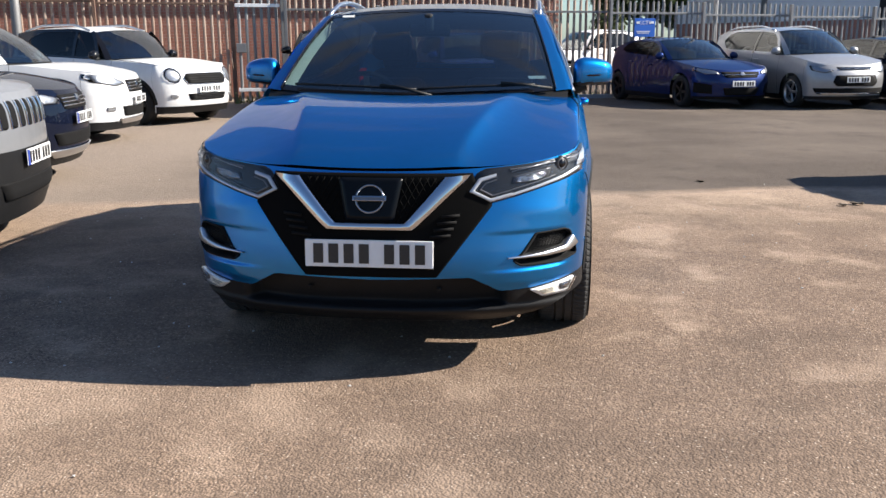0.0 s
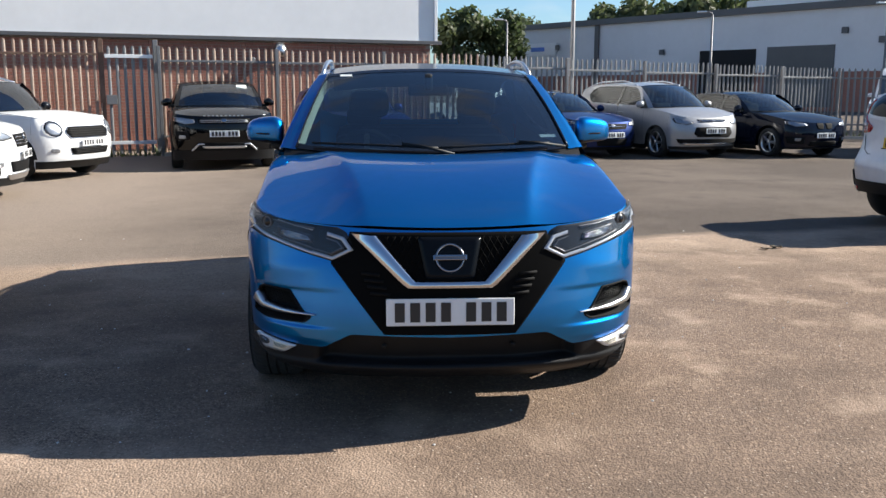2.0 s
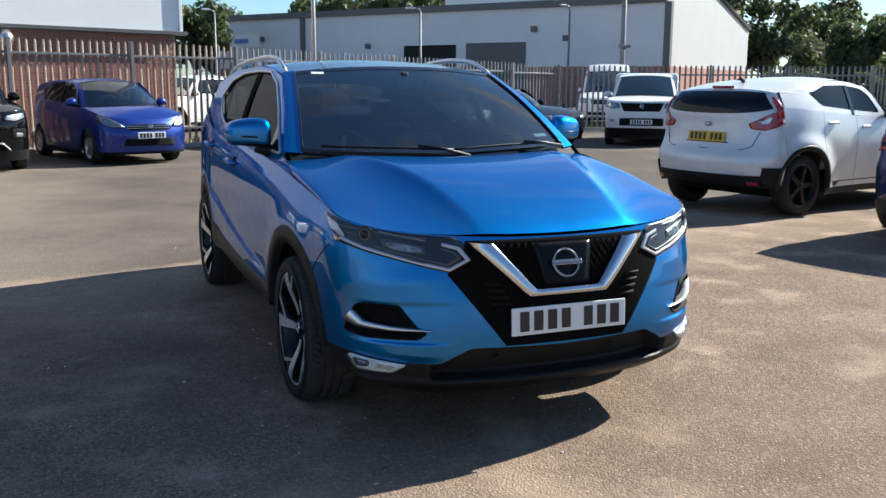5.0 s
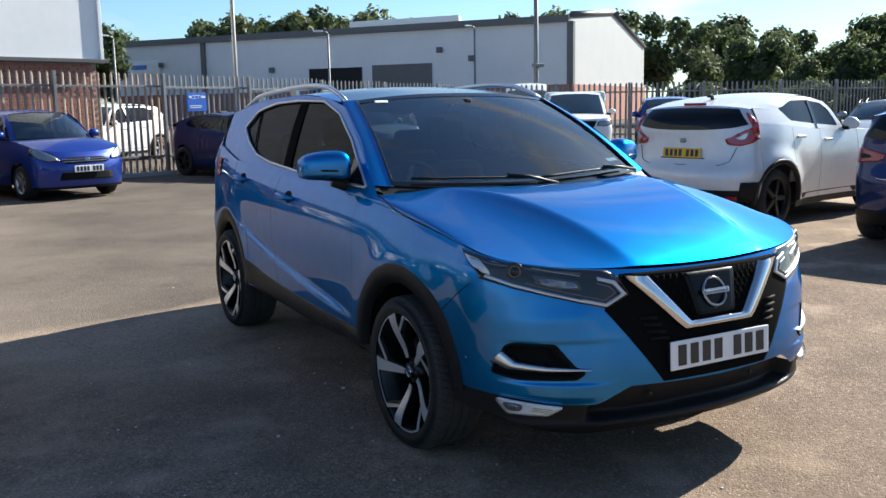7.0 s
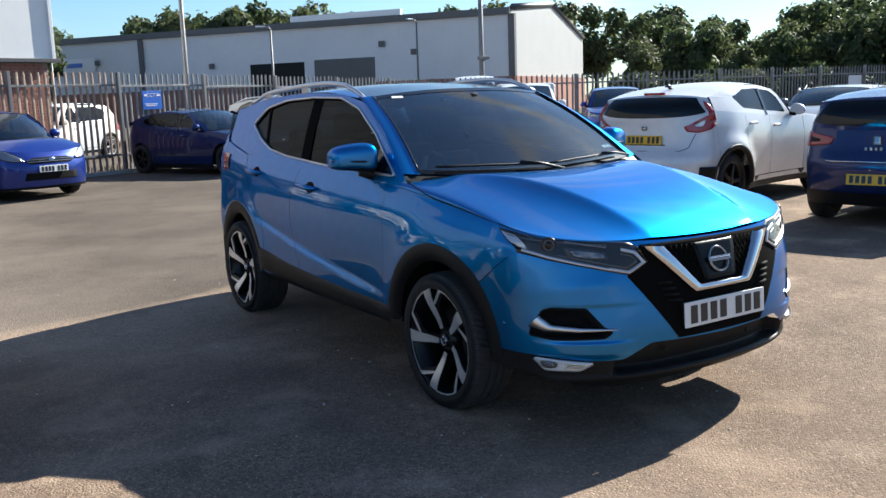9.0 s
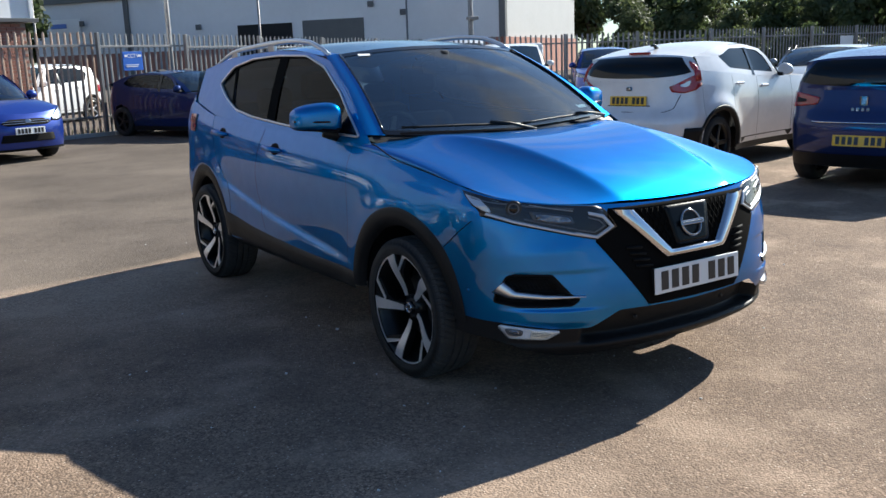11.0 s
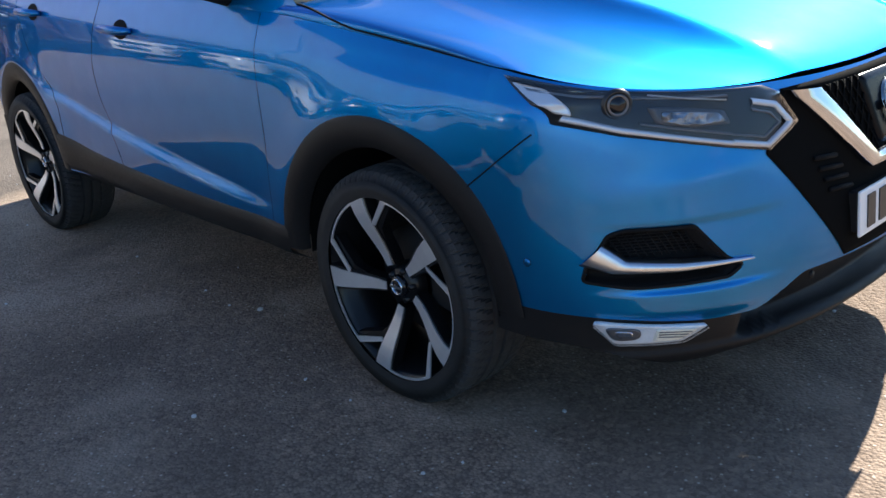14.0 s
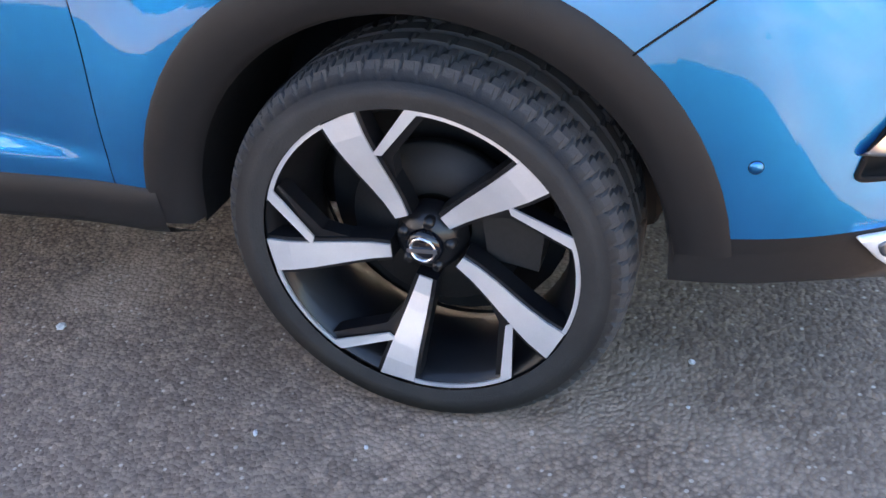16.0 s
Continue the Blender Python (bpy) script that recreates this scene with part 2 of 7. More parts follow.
def tarmac():
    """Yard surface: brown stone-chip dressing nearby and older dark tarmac beyond a worn line."""
    m = bpy.data.materials.new("tarmac")
    m.use_nodes = True
    nd, ln = m.node_tree.nodes, m.node_tree.links
    p = nd["Principled BSDF"]
    co = nd.new("ShaderNodeTexCoord")

    def noise_at(scale, detail=5, rough=0.6):
        n = nd.new("ShaderNodeTexNoise")
        n.inputs["Scale"].default_value, n.inputs["Detail"].default_value, n.inputs["Roughness"].default_value = scale, detail, rough
        ln.new(co.outputs["Object"], n.inputs["Vector"])
        return n.outputs[0]

    def calc(op, a, b=0.0, c=0.0):
        n = nd.new("ShaderNodeMath")
        n.operation = op
        for k, v in enumerate((a, b, c)):
            if isinstance(v, (int, float)):
                n.inputs[k].default_value = v
            else:
                ln.new(v, n.inputs[k])
        return n.outputs[0]

    def span(v, a, b, c=0.0, d=1.0):
        n = nd.new("ShaderNodeMapRange")
        for k, x in enumerate((a, b, c, d)):
            n.inputs[k + 1].default_value = x
        ln.new(v, n.inputs[0])
        return n.outputs[0]

    def blend(f, a, b):
        n = nd.new("ShaderNodeMix")
        n.data_type = "RGBA"
        for k, v in ((0, f), (6, a), (7, b)):
            if isinstance(v, tuple):
                n.inputs[k].default_value = (*v, 1)
            else:
                ln.new(v, n.inputs[k])
        return n.outputs[2]

    sep = nd.new("ShaderNodeSeparateXYZ")
    ln.new(co.outputs["Object"], sep.inputs[0])
    line = calc("SUBTRACT", sep.outputs[1], calc("MULTIPLY_ADD", sep.outputs[0], 0.23, 3.55))
    line = calc("ADD", line, calc("MULTIPLY", calc("SUBTRACT", noise_at(0.9), 0.5), 0.7))
    old = span(line, -0.12, 0.20)
    vor = nd.new("ShaderNodeTexVoronoi")
    vor.inputs["Scale"].default_value = 105
    ln.new(co.outputs["Object"], vor.inputs["Vector"])
    chips = nd.new("ShaderNodeSeparateColor")
    ln.new(vor.outputs["Color"], chips.inputs[0])
    near = blend(chips.outputs[0], (0.215, 0.156, 0.117), (0.41, 0.303, 0.228))
    near = blend(span(vor.outputs["Distance"], 0.35, 0.75), near, (0.125, 0.095, 0.075))
    worn = blend(chips.outputs[1], (0.158, 0.118, 0.092), (0.33, 0.248, 0.192))
    near = blend(span(noise_at(0.42, 7), 0.44, 0.58), near, worn)
    near = blend(span(noise_at(2.3, 6, 0.7), 0.56, 0.72, 0.0, 0.75), near, (0.45, 0.338, 0.258))
    near = blend(span(noise_at(1.1, 6, 0.7), 0.54, 0.70, 0.0, 0.7), near, (0.095, 0.080, 0.070))
    dusty = calc("ADD", sep.outputs[1], calc("MULTIPLY", calc("SUBTRACT", noise_at(0.5), 0.5), 3.0))
    near = blend(span(dusty, -1.7, -3.4, 0.0, 0.28), near, (0.56, 0.43, 0.335))
    # sideways mask: x broken up by noise
    x_drift = calc("ADD", sep.outputs[0], calc("MULTIPLY", calc("SUBTRACT", noise_at(0.7), 0.5), 3.0))
    stretch = nd.new("ShaderNodeMapping")
    stretch.inputs["Scale"].default_value, stretch.inputs["Rotation"].default_value = (0.45, 1.15, 1.0), (0, 0, radians(-42))
    ln.new(co.outputs["Object"], stretch.inputs[0])
    streak = nd.new("ShaderNodeTexNoise")
    streak.inputs["Scale"].default_value, streak.inputs["Detail"].default_value, streak.inputs["Distortion"].default_value = 0.9, 5, 0.6
    ln.new(stretch.outputs[0], streak.inputs["Vector"])
    near = blend(span(streak.outputs[0], 0.52, 0.66, 0.0, 0.62), near, blend(chips.outputs[1], (0.120, 0.092, 0.073), (0.230, 0.178, 0.140)))
    near = blend(span(streak.outputs[0], 0.46, 0.34, 0.0, 0.55), near, blend(chips.outputs[2], (0.36, 0.278, 0.218), (0.54, 0.425, 0.335)))
    # near dressing gets darker towards +x
    near = blend(span(x_drift, -1.7, 0.9, 0.0, 0.74), near, blend(chips.outputs[2], (0.130, 0.096, 0.075), (0.235, 0.175, 0.136)))
    near = blend(span(line, -2.2, -0.2, 0.0, 0.68), near, blend(chips.outputs[0], (0.33, 0.262, 0.205), (0.52, 0.415, 0.33)))
    vor2 = nd.new("ShaderNodeTexVoronoi")
    vor2.inputs["Scale"].default_value = 74
    ln.new(co.outputs["Object"], vor2.inputs["Vector"])
    lumps = nd.new("ShaderNodeSeparateColor")
    ln.new(vor2.outputs["Color"], lumps.inputs[0])
    near = blend(span(lumps.outputs[0], 0.55, 1.0, 0.0, 0.34), near, (0.105, 0.076, 0.058))
    near = blend(span(lumps.outputs[1], 0.70, 1.0, 0.0, 0.36), near, (0.50, 0.37, 0.28))
    far = blend(chips.outputs[1], (0.068, 0.056, 0.048), (0.125, 0.103, 0.087))
    far = blend(span(noise_at(0.30, 7), 0.42, 0.62), far, (0.145, 0.119, 0.100))
    far = blend(span(noise_at(1.3, 6, 0.7), 0.54, 0.72, 0.0, 0.7), far, (0.060, 0.052, 0.046))
    # far tarmac gets paler towards -x
    far = blend(span(x_drift, -1.0, -4.0, 0.0, 0.72), far, blend(chips.outputs[0], (0.215, 0.173, 0.141), (0.345, 0.279, 0.228)))
    fleck = nd.new("ShaderNodeTexVoronoi")
    fleck.inputs["Scale"].default_value = 34
    ln.new(co.outputs["Object"], fleck.inputs["Vector"])
    flecks = span(fleck.outputs["Distance"], 0.10, 0.16, 0.8, 0.0)
    mottle = noise_at(1.7, 4, 0.55)
    near = blend(span(mottle, 0.53, 0.66, 0.0, 0.50), near, (0.120, 0.092, 0.074))
    near = blend(span(mottle, 0.46, 0.35, 0.0, 0.42), near, (0.50, 0.39, 0.305))
    broad = noise_at(0.33, 3, 0.5)
    near = blend(span(broad, 0.50, 0.62, 0.0, 0.30), near, (0.135, 0.104, 0.083))
    near = blend(flecks, near, (0.50, 0.43, 0.36))
    tone = nd.new("ShaderNodeMix")
    tone.data_type, tone.blend_type = "RGBA", "MULTIPLY"
    tone.inputs[0].default_value, tone.inputs[7].default_value = 1.0, (0.895, 0.864, 0.836, 1)
    ln.new(near, tone.inputs[6])
    near = tone.outputs[2]
    ln.new(blend(old, near, far), p.inputs["Base Color"])
    p.inputs["Roughness"].default_value = 0.86
    p.inputs["Specular IOR Level"].default_value = 0.08
    b = nd.new("ShaderNodeBump")
    b.inputs["Strength"].default_value, b.inputs["Distance"].default_value = 0.52, 0.008
    ln.new(calc("ADD", calc("MULTIPLY", vor.outputs["Distance"], -1.0), calc("MULTIPLY", noise_at(30, 3), 0.8)), b.inputs["Height"])
    ln.new(b.outputs[0], p.inputs["Normal"])
    return m


M["tarmac"] = tarmac()


# ---- mesh helpers ----
def mesh_of(name, verts, faces, smooth=True):
    me = bpy.data.meshes.new(name)
    me.from_pydata([tuple(v) for v in verts], [], faces)
    if smooth:
        me.polygons.foreach_set("use_smooth", [True] * len(me.polygons))
    me.update()
    return me


def part(name, data, mat, parent=None, label="", at=None):
    """Links a mesh (or a bmesh) as one object under a thing or a part."""
    if isinstance(data, bmesh.types.BMesh):
        bm, data = data, bpy.data.meshes.new(name)
        bm.to_mesh(data)
        bm.free()
    if mat and not data.materials:
        data.materials.append(mat)
    ob = new(name, data)
    ob.parent = parent
    if at is not None:
        ob.matrix_local = at
    if label:
        ob["label"] = label
    return ob


def thing(name, label, category, at=None, group="", kind=""):
    ob = new(name)
    ob.empty_display_size = 0.2
    if at is not None:
        ob.matrix_world = at
    return tagged(ob, label, category, group, kind)


def sheet(fn, us, vs, thick=0.0, flip=False):
    """A grid of fn(u, v); thick gives it depth against its normal."""
    nu, nv = len(us), len(vs)
    pts = np.array([[fn(u, v) for v in vs] for u in us], float)
    v = pts.reshape(-1, 3)
    f = [(i * nv + j, (i + 1) * nv + j, (i + 1) * nv + j + 1, i * nv + j + 1) for i in range(nu - 1) for j in range(nv - 1)]
    if flip:
        f = [q[::-1] for q in f]
    if thick:
        du = np.gradient(pts, axis=0)
        dv = np.gradient(pts, axis=1)
        n = np.cross(du, dv)
        n /= np.linalg.norm(n, axis=2, keepdims=True) + 1e-9
        if flip:
            n = -n
        k = nu * nv
        v = np.concatenate([v, (pts - n * thick).reshape(-1, 3)])
        f = f + [tuple(a + k for a in q[::-1]) for q in f]
        rim = [i * nv for i in range(nu)] + [(nu - 1) * nv + j for j in range(1, nv)] + [i * nv + nv - 1 for i in range(nu - 2, -1, -1)] + list(range(nv - 2, 0, -1))
        for a, b in zip(rim, rim[1:] + rim[:1]):
            f.append((b, a, a + k, b + k) if not flip else (a, b, b + k, a + k))
    return v, f


def box_bm(sx, sy, sz, bevel=0.0, at=(0, 0, 0), seg=2):
    bm = bmesh.new()
    bmesh.ops.create_cube(bm, size=1.0, matrix=Matrix.Translation(at) @ Matrix.Diagonal((sx, sy, sz, 1)))
    if bevel:
        bmesh.ops.bevel(bm, geom=bm.edges[:], offset=bevel, segments=seg, affect="EDGES", profile=0.5)
    return bm


def tube(points, radius, sides=8, cap=True):
    """A round bar along points; radius may be a list."""
    p = [Vector(a) for a in points]
    r = radius if hasattr(radius, "__len__") else [radius] * len(p)
    v, f = [], []
    for i, c in enumerate(p):
        t = (p[min(i + 1, len(p) - 1)] - p[max(i - 1, 0)]).normalized()
        a = t.orthogonal() if abs(t.z) > 0.9 else t.cross(Vector((0, 0, 1)))
        a.normalize()
        b = t.cross(a)
        for k in range(sides):
            w = 2 * math.pi * k / sides
            v.append(c + (a * math.cos(w) + b * math.sin(w)) * r[i])
    for i in range(len(p) - 1):
        for k in range(sides):
            m = (k + 1) % sides
            f.append((i * sides + k, i * sides + m, (i + 1) * sides + m, (i + 1) * sides + k))
    if cap:
        f.append(tuple(range(sides))[::-1])
        f.append(tuple((len(p) - 1) * sides + k for k in range(sides)))
    return v, f


def lathe(profile, n=48, axis="x"):
    """Turns (along, radius) round an axis."""
    v, f = [], []
    for k in range(n):
        w = 2 * math.pi * k / n
        for a, r in profile:
            v.append((a, r * math.cos(w), r * math.sin(w)))
    m = len(profile)
    for k in range(n):
        for j in range(m - 1):
            q = ((k + 1) % n)
            f.append((k * m + j, k * m + j + 1, q * m + j + 1, q * m + j))
    return v, f


def curve(*pts):
    """A smooth monotone curve through (a, b) pairs."""
    x, y = np.array([p[0] for p in pts], float), np.array([p[1] for p in pts], float)
    h, d = np.diff(x), np.diff(y) / np.diff(x)
    m = np.zeros(len(x))
    m[0], m[-1] = d[0], d[-1]
    for i in range(1, len(x) - 1):
        if d[i - 1] * d[i] > 0:
            w1, w2 = 2 * h[i] + h[i - 1], h[i] + 2 * h[i - 1]
            m[i] = (w1 + w2) / (w1 / d[i - 1] + w2 / d[i])

    def at(t):
        t = min(max(t, x[0]), x[-1])
        i = min(max(int(np.searchsorted(x, t)) - 1, 0), len(x) - 2)
        s = (t - x[i]) / h[i]
        return float((2 * s**3 - 3 * s**2 + 1) * y[i] + (s**3 - 2 * s**2 + s) * h[i] * m[i] + (-2 * s**3 + 3 * s**2) * y[i + 1] + (s**3 - s**2) * h[i] * m[i + 1])

    return at


def step(a, b, t):
    s = min(max((t - a) / (b - a), 0.0), 1.0)
    return s * s * (3 - 2 * s)


def lerp(a, b, t):
    return a + (b - a) * t


def loop_points(corners, per=10, radius=0.0, closed=True):
    """Points along a polygon with rounded corners; each edge gives the same number of points."""
    c = [Vector((*p, 0)) if len(p) == 2 else Vector(p) for p in corners]
    out, n = [], len(c)
    for i in range(n):
        a, b, d = c[i - 1], c[i], c[(i + 1) % n]
        r = min(radius, 0.45 * (a - b).length, 0.45 * (d - b).length)
        p, q = b + (a - b).normalized() * r, b + (d - b).normalized() * r
        for k in range(4):
            t = k / 3
            out.append(p * (1 - t) ** 2 + b * 2 * t * (1 - t) + q * t * t)
        r2 = min(radius, 0.45 * (d - b).length, 0.45 * (c[(i + 2) % n] - d).length)
        e = d + (b - d).normalized() * r2
        for k in range(1, per):
            out.append(q.lerp(e, k / per))
    return out


def ring(inner, outer, lift, thick=0.012):
    """A frame between two loops of equally many points, lifted into space by lift(a, b)."""
    n = len(inner)
    rows = [[lift(*(lerp(o[k], i[k], t) for k in (0, 1))) for o, i in zip(outer, inner)] for t in (0.0, 0.33, 0.66, 1.0)]
    v = [p for r in rows for p in r]
    f = [(r * n + k, r * n + (k + 1) % n, (r + 1) * n + (k + 1) % n, (r + 1) * n + k) for r in range(3) for k in range(n)]
    return v, f


def filled(loop, lift, rows=6):
    """A pane inside a loop: rings that shrink to the middle."""
    n = len(loop)
    cx, cy = sum(p[0] for p in loop) / n, sum(p[1] for p in loop) / n
    v, f = [], []
    for r in range(rows):
        t = r / rows
        v += [lift(lerp(p[0], cx, t), lerp(p[1], cy, t)) for p in loop]
    v.append(lift(cx, cy))
    for r in range(rows - 1):
        f += [(r * n + k, r * n + (k + 1) % n, (r + 1) * n + (k + 1) % n, (r + 1) * n + k) for k in range(n)]
    f += [((rows - 1) * n + k, (rows - 1) * n + (k + 1) % n, rows * n) for k in range(n)]
    return v, f


# ---- the yard and its surroundings ----
def ground():
    us = np.concatenate([np.linspace(-400, -20, 12), np.linspace(-16, 20, 37), np.linspace(26, 400, 12)])
    vs = np.concatenate([np.linspace(-400, -12, 10), np.linspace(-8, 26, 35), np.linspace(32, 500, 12)])

    def at(x, y):
        w = 1.0 if abs(x) < 15 and -7 < y < 25 else 0.0
        return (x, y, 0.006 * w * (noise.noise(Vector((x * 0.5, y * 0.5, 3))) - 0.35) if w and math.hypot(x, y - 1.3) > 3.2 else 0.0)

    v, f = sheet(at, us, vs)
    ob = part("ground", mesh_of("ground", v, f), M["tarmac"])
    tagged(ob, "worn brown stone-chip tarmac yard with darker patches", "ground", kind="structure")


ground()

FENCE = [Vector(p) for p in ((-17.0, 11.9), (-6.35, 15.55), (-5.20, 15.95), (2.1, 18.45), (13.7, 23.0), (22.0, 17.8), (46.0, 17.0))]
FENCE_TOP = (2.62, 2.45, 2.36, 2.32, 2.12, 2.12, 2.2)


def pale_mesh(h, w=0.068):
    """One palisade pale: folded strip with a three-pointed top."""
    xs, ys = (-w / 2, -w * 0.2, w * 0.2, w / 2), (0.0, -0.014, -0.014, 0.0)
    tops = (h - 0.05, h, h, h - 0.05)
    v = []
    for off in (0.0, 0.003):
        for x, y, t in zip(xs, ys, tops):
            v += [(x, y + off, 0.06), (x, y + off, t)]
    f = []
    for k in range(3):
        a = 2 * k
        f += [(a, a + 2, a + 3, a + 1), (a + 8, a + 9, a + 11, a + 10), (a + 1, a + 3, a + 11, a + 9)]
    f += [(0, 1, 9, 8), (6, 14, 15, 7)]
    return mesh_of("pale", v, f, False)


def fence_bay(a, b, ha, hb, mat, label, pitch=0.150, rail_mat=None):
    d = (b - a)
    n = d.length
    rail_mat = rail_mat or mat
    at = Matrix.Translation((a.x, a.y, 0)) @ Matrix.Rotation(math.atan2(d.y, d.x), 4, "Z")
    bay = thing("palisade_fence", label, "fence", at, "fence bays")
    h = (ha + hb) / 2
    part("post", box_bm(0.07, 0.10, h + 0.02, 0.006, (0, -0.118, h / 2)), rail_mat, bay)
    for z in (0.42, h - 0.30):
        part("rail", box_bm(n - 0.07, 0.045, 0.05, 0.005, (n / 2, -0.044, z)), rail_mat, bay)
    count = max(1, round((n - 0.1) / pitch))
    me = pale_mesh(h)
    me.materials.append(mat)
    for k in range(count):
        o = part("pale", me, None, bay)
        o.matrix_local = pose((k + 0.5) * n / count, random.uniform(-0.003, 0.003), random.uniform(-0.012, 0.008), 0, random.uniform(-0.4, 0.4), random.uniform(-2, 2))
    return bay


def fences():
    for i in range(len(FENCE) - 1):
        if i == 1:
            continue
        a, b = FENCE[i], FENCE[i + 1]
        ha, hb = FENCE_TOP[i], FENCE_TOP[i + 1]
        n = max(1, round((b - a).length / 2.75))
        for k in range(n):
            warm = i in (0, 2)
            fence_bay(a.lerp(b, k / n), a.lerp(b, (k + 1) / n), lerp(ha, hb, k / n), lerp(ha, hb, (k + 1) / n), M["rusty" if warm else "galv"],
                      "weathered steel palisade fence bay against the brick wall" if warm else "galvanised steel palisade fence bay with pointed pales", 0.150 if i < 4 else 0.165, {0: M["rail_rust"], 2: M["post"]}.get(i))


fences()


def gate():
    a, b = FENCE[1], FENCE[2]
    d = b - a
    n = d.length
    g = thing("yard_gate", "narrow palisade gate of pale galvanised steel, chained shut", "gate",
              Matrix.Translation((a.x, a.y, 0)) @ Matrix.Rotation(math.atan2(d.y, d.x), 4, "Z"))
    for x, mat in ((0.05, M["rail_rust"]), (n - 0.05, M["galv"])):
        part("gate_post", box_bm(0.10, 0.10, 2.5, 0.008, (x, 0.04, 1.25)), mat, g)
    for z in (0.30, 2.14):
        part("rail", box_bm(n - 0.24, 0.03, 0.075, 0.005, (n / 2, -0.062, z)), M["signwhite"], g, "pale painted gate rail")
    me = pale_mesh(2.36)
    me.materials.append(M["galv"])
    for k in range(6):
        part("pale", me, None, g).matrix_local = pose(0.2 + k * (n - 0.4) / 5, -0.03, random.uniform(-0.01, 0.01))
    box = part("lock_box", box_bm(0.22, 0.07, 0.20, 0.008, (0.22, -0.06, 1.22)), M["galv"], g)
    part("chain", mesh_of("chain", *tube([(0.02, -0.03, 1.15), (0.0, -0.06, 0.95), (0.03, -0.05, 0.75)], 0.012)), M["rusty"], g)
    return box


gate()


def brick_building():
    """Brick plinth under pale sheet cladding, parallel to the fence."""
    d = (FENCE[3] - FENCE[2]).normalized()
    nrm = Vector((d.y, -d.x))
    corner = Vector((0.93, 19.85))
    at = Matrix.Translation((corner.x, corner.y, 0)) @ Matrix.Rotation(math.atan2(d.y, d.x), 4, "Z")
    b = thing("trade_building", "large building with red brick base and pale sheet cladding", "building", at, kind="structure")
    part("wall", box_bm(34, 0.3, 2.62, 0, (-17, 0.17, 1.31)), M["mortar"], b)
    part("side_wall", box_bm(0.3, 20, 2.62, 0, (-0.17, 10.4, 1.31)), M["brick"], b)
    part("cladding", box_bm(34.3, 0.2, 7.0, 0.01, (-17.0, 0.02, 2.70 + 3.5)), M["clad"], b, "pale grey sheet cladding")
    part("side_cladding", box_bm(0.2, 20.2, 7.0, 0.01, (0.02, 10.25, 2.70 + 3.5)), M["clad"], b)
    part("drip_trim", box_bm(34.5, 0.30, 0.09, 0.008, (-17, -0.02, 2.66)), M["darkclad"], b, "dark drip trim under the cladding")
    part("corner_trim", box_bm(0.09, 0.09, 7.0, 0.008, (0.10, -0.10, 6.2)), M["signwhite"], b, "white corner trim")
    lamp = thing("bulkhead_lamp", "grey outdoor wall lamp under the cladding", "wall lamp", at @ pose(-4.05, -0.06, 2.35))
    part("bracket", box_bm(0.10, 0.16, 0.08, 0.01, (0, -0.02, 0.0)), M["galv"], lamp)
    part("lamp_head", mesh_of("lamp_head", *tube([(0, -0.08, 0.08), (0, -0.16, 0.10), (0, -0.26, 0.02), (0, -0.30, -0.12)], [0.07, 0.14, 0.16, 0.10], 14)), M["satin"], lamp)
    unit = thing("wall_camera", "small grey camera on the brick wall", "camera", at @ pose(-4.75, -0.02, 2.15))
    part("housing", box_bm(0.14, 0.26, 0.12, 0.02, (0, -0.20, 0)), M["galv"], unit)
    part("arm", box_bm(0.05, 0.2, 0.05, 0.008, (0, -0.05, -0.03)), M["galv"], unit)
    return b, at


BUILDING, BUILDING_AT = brick_building()


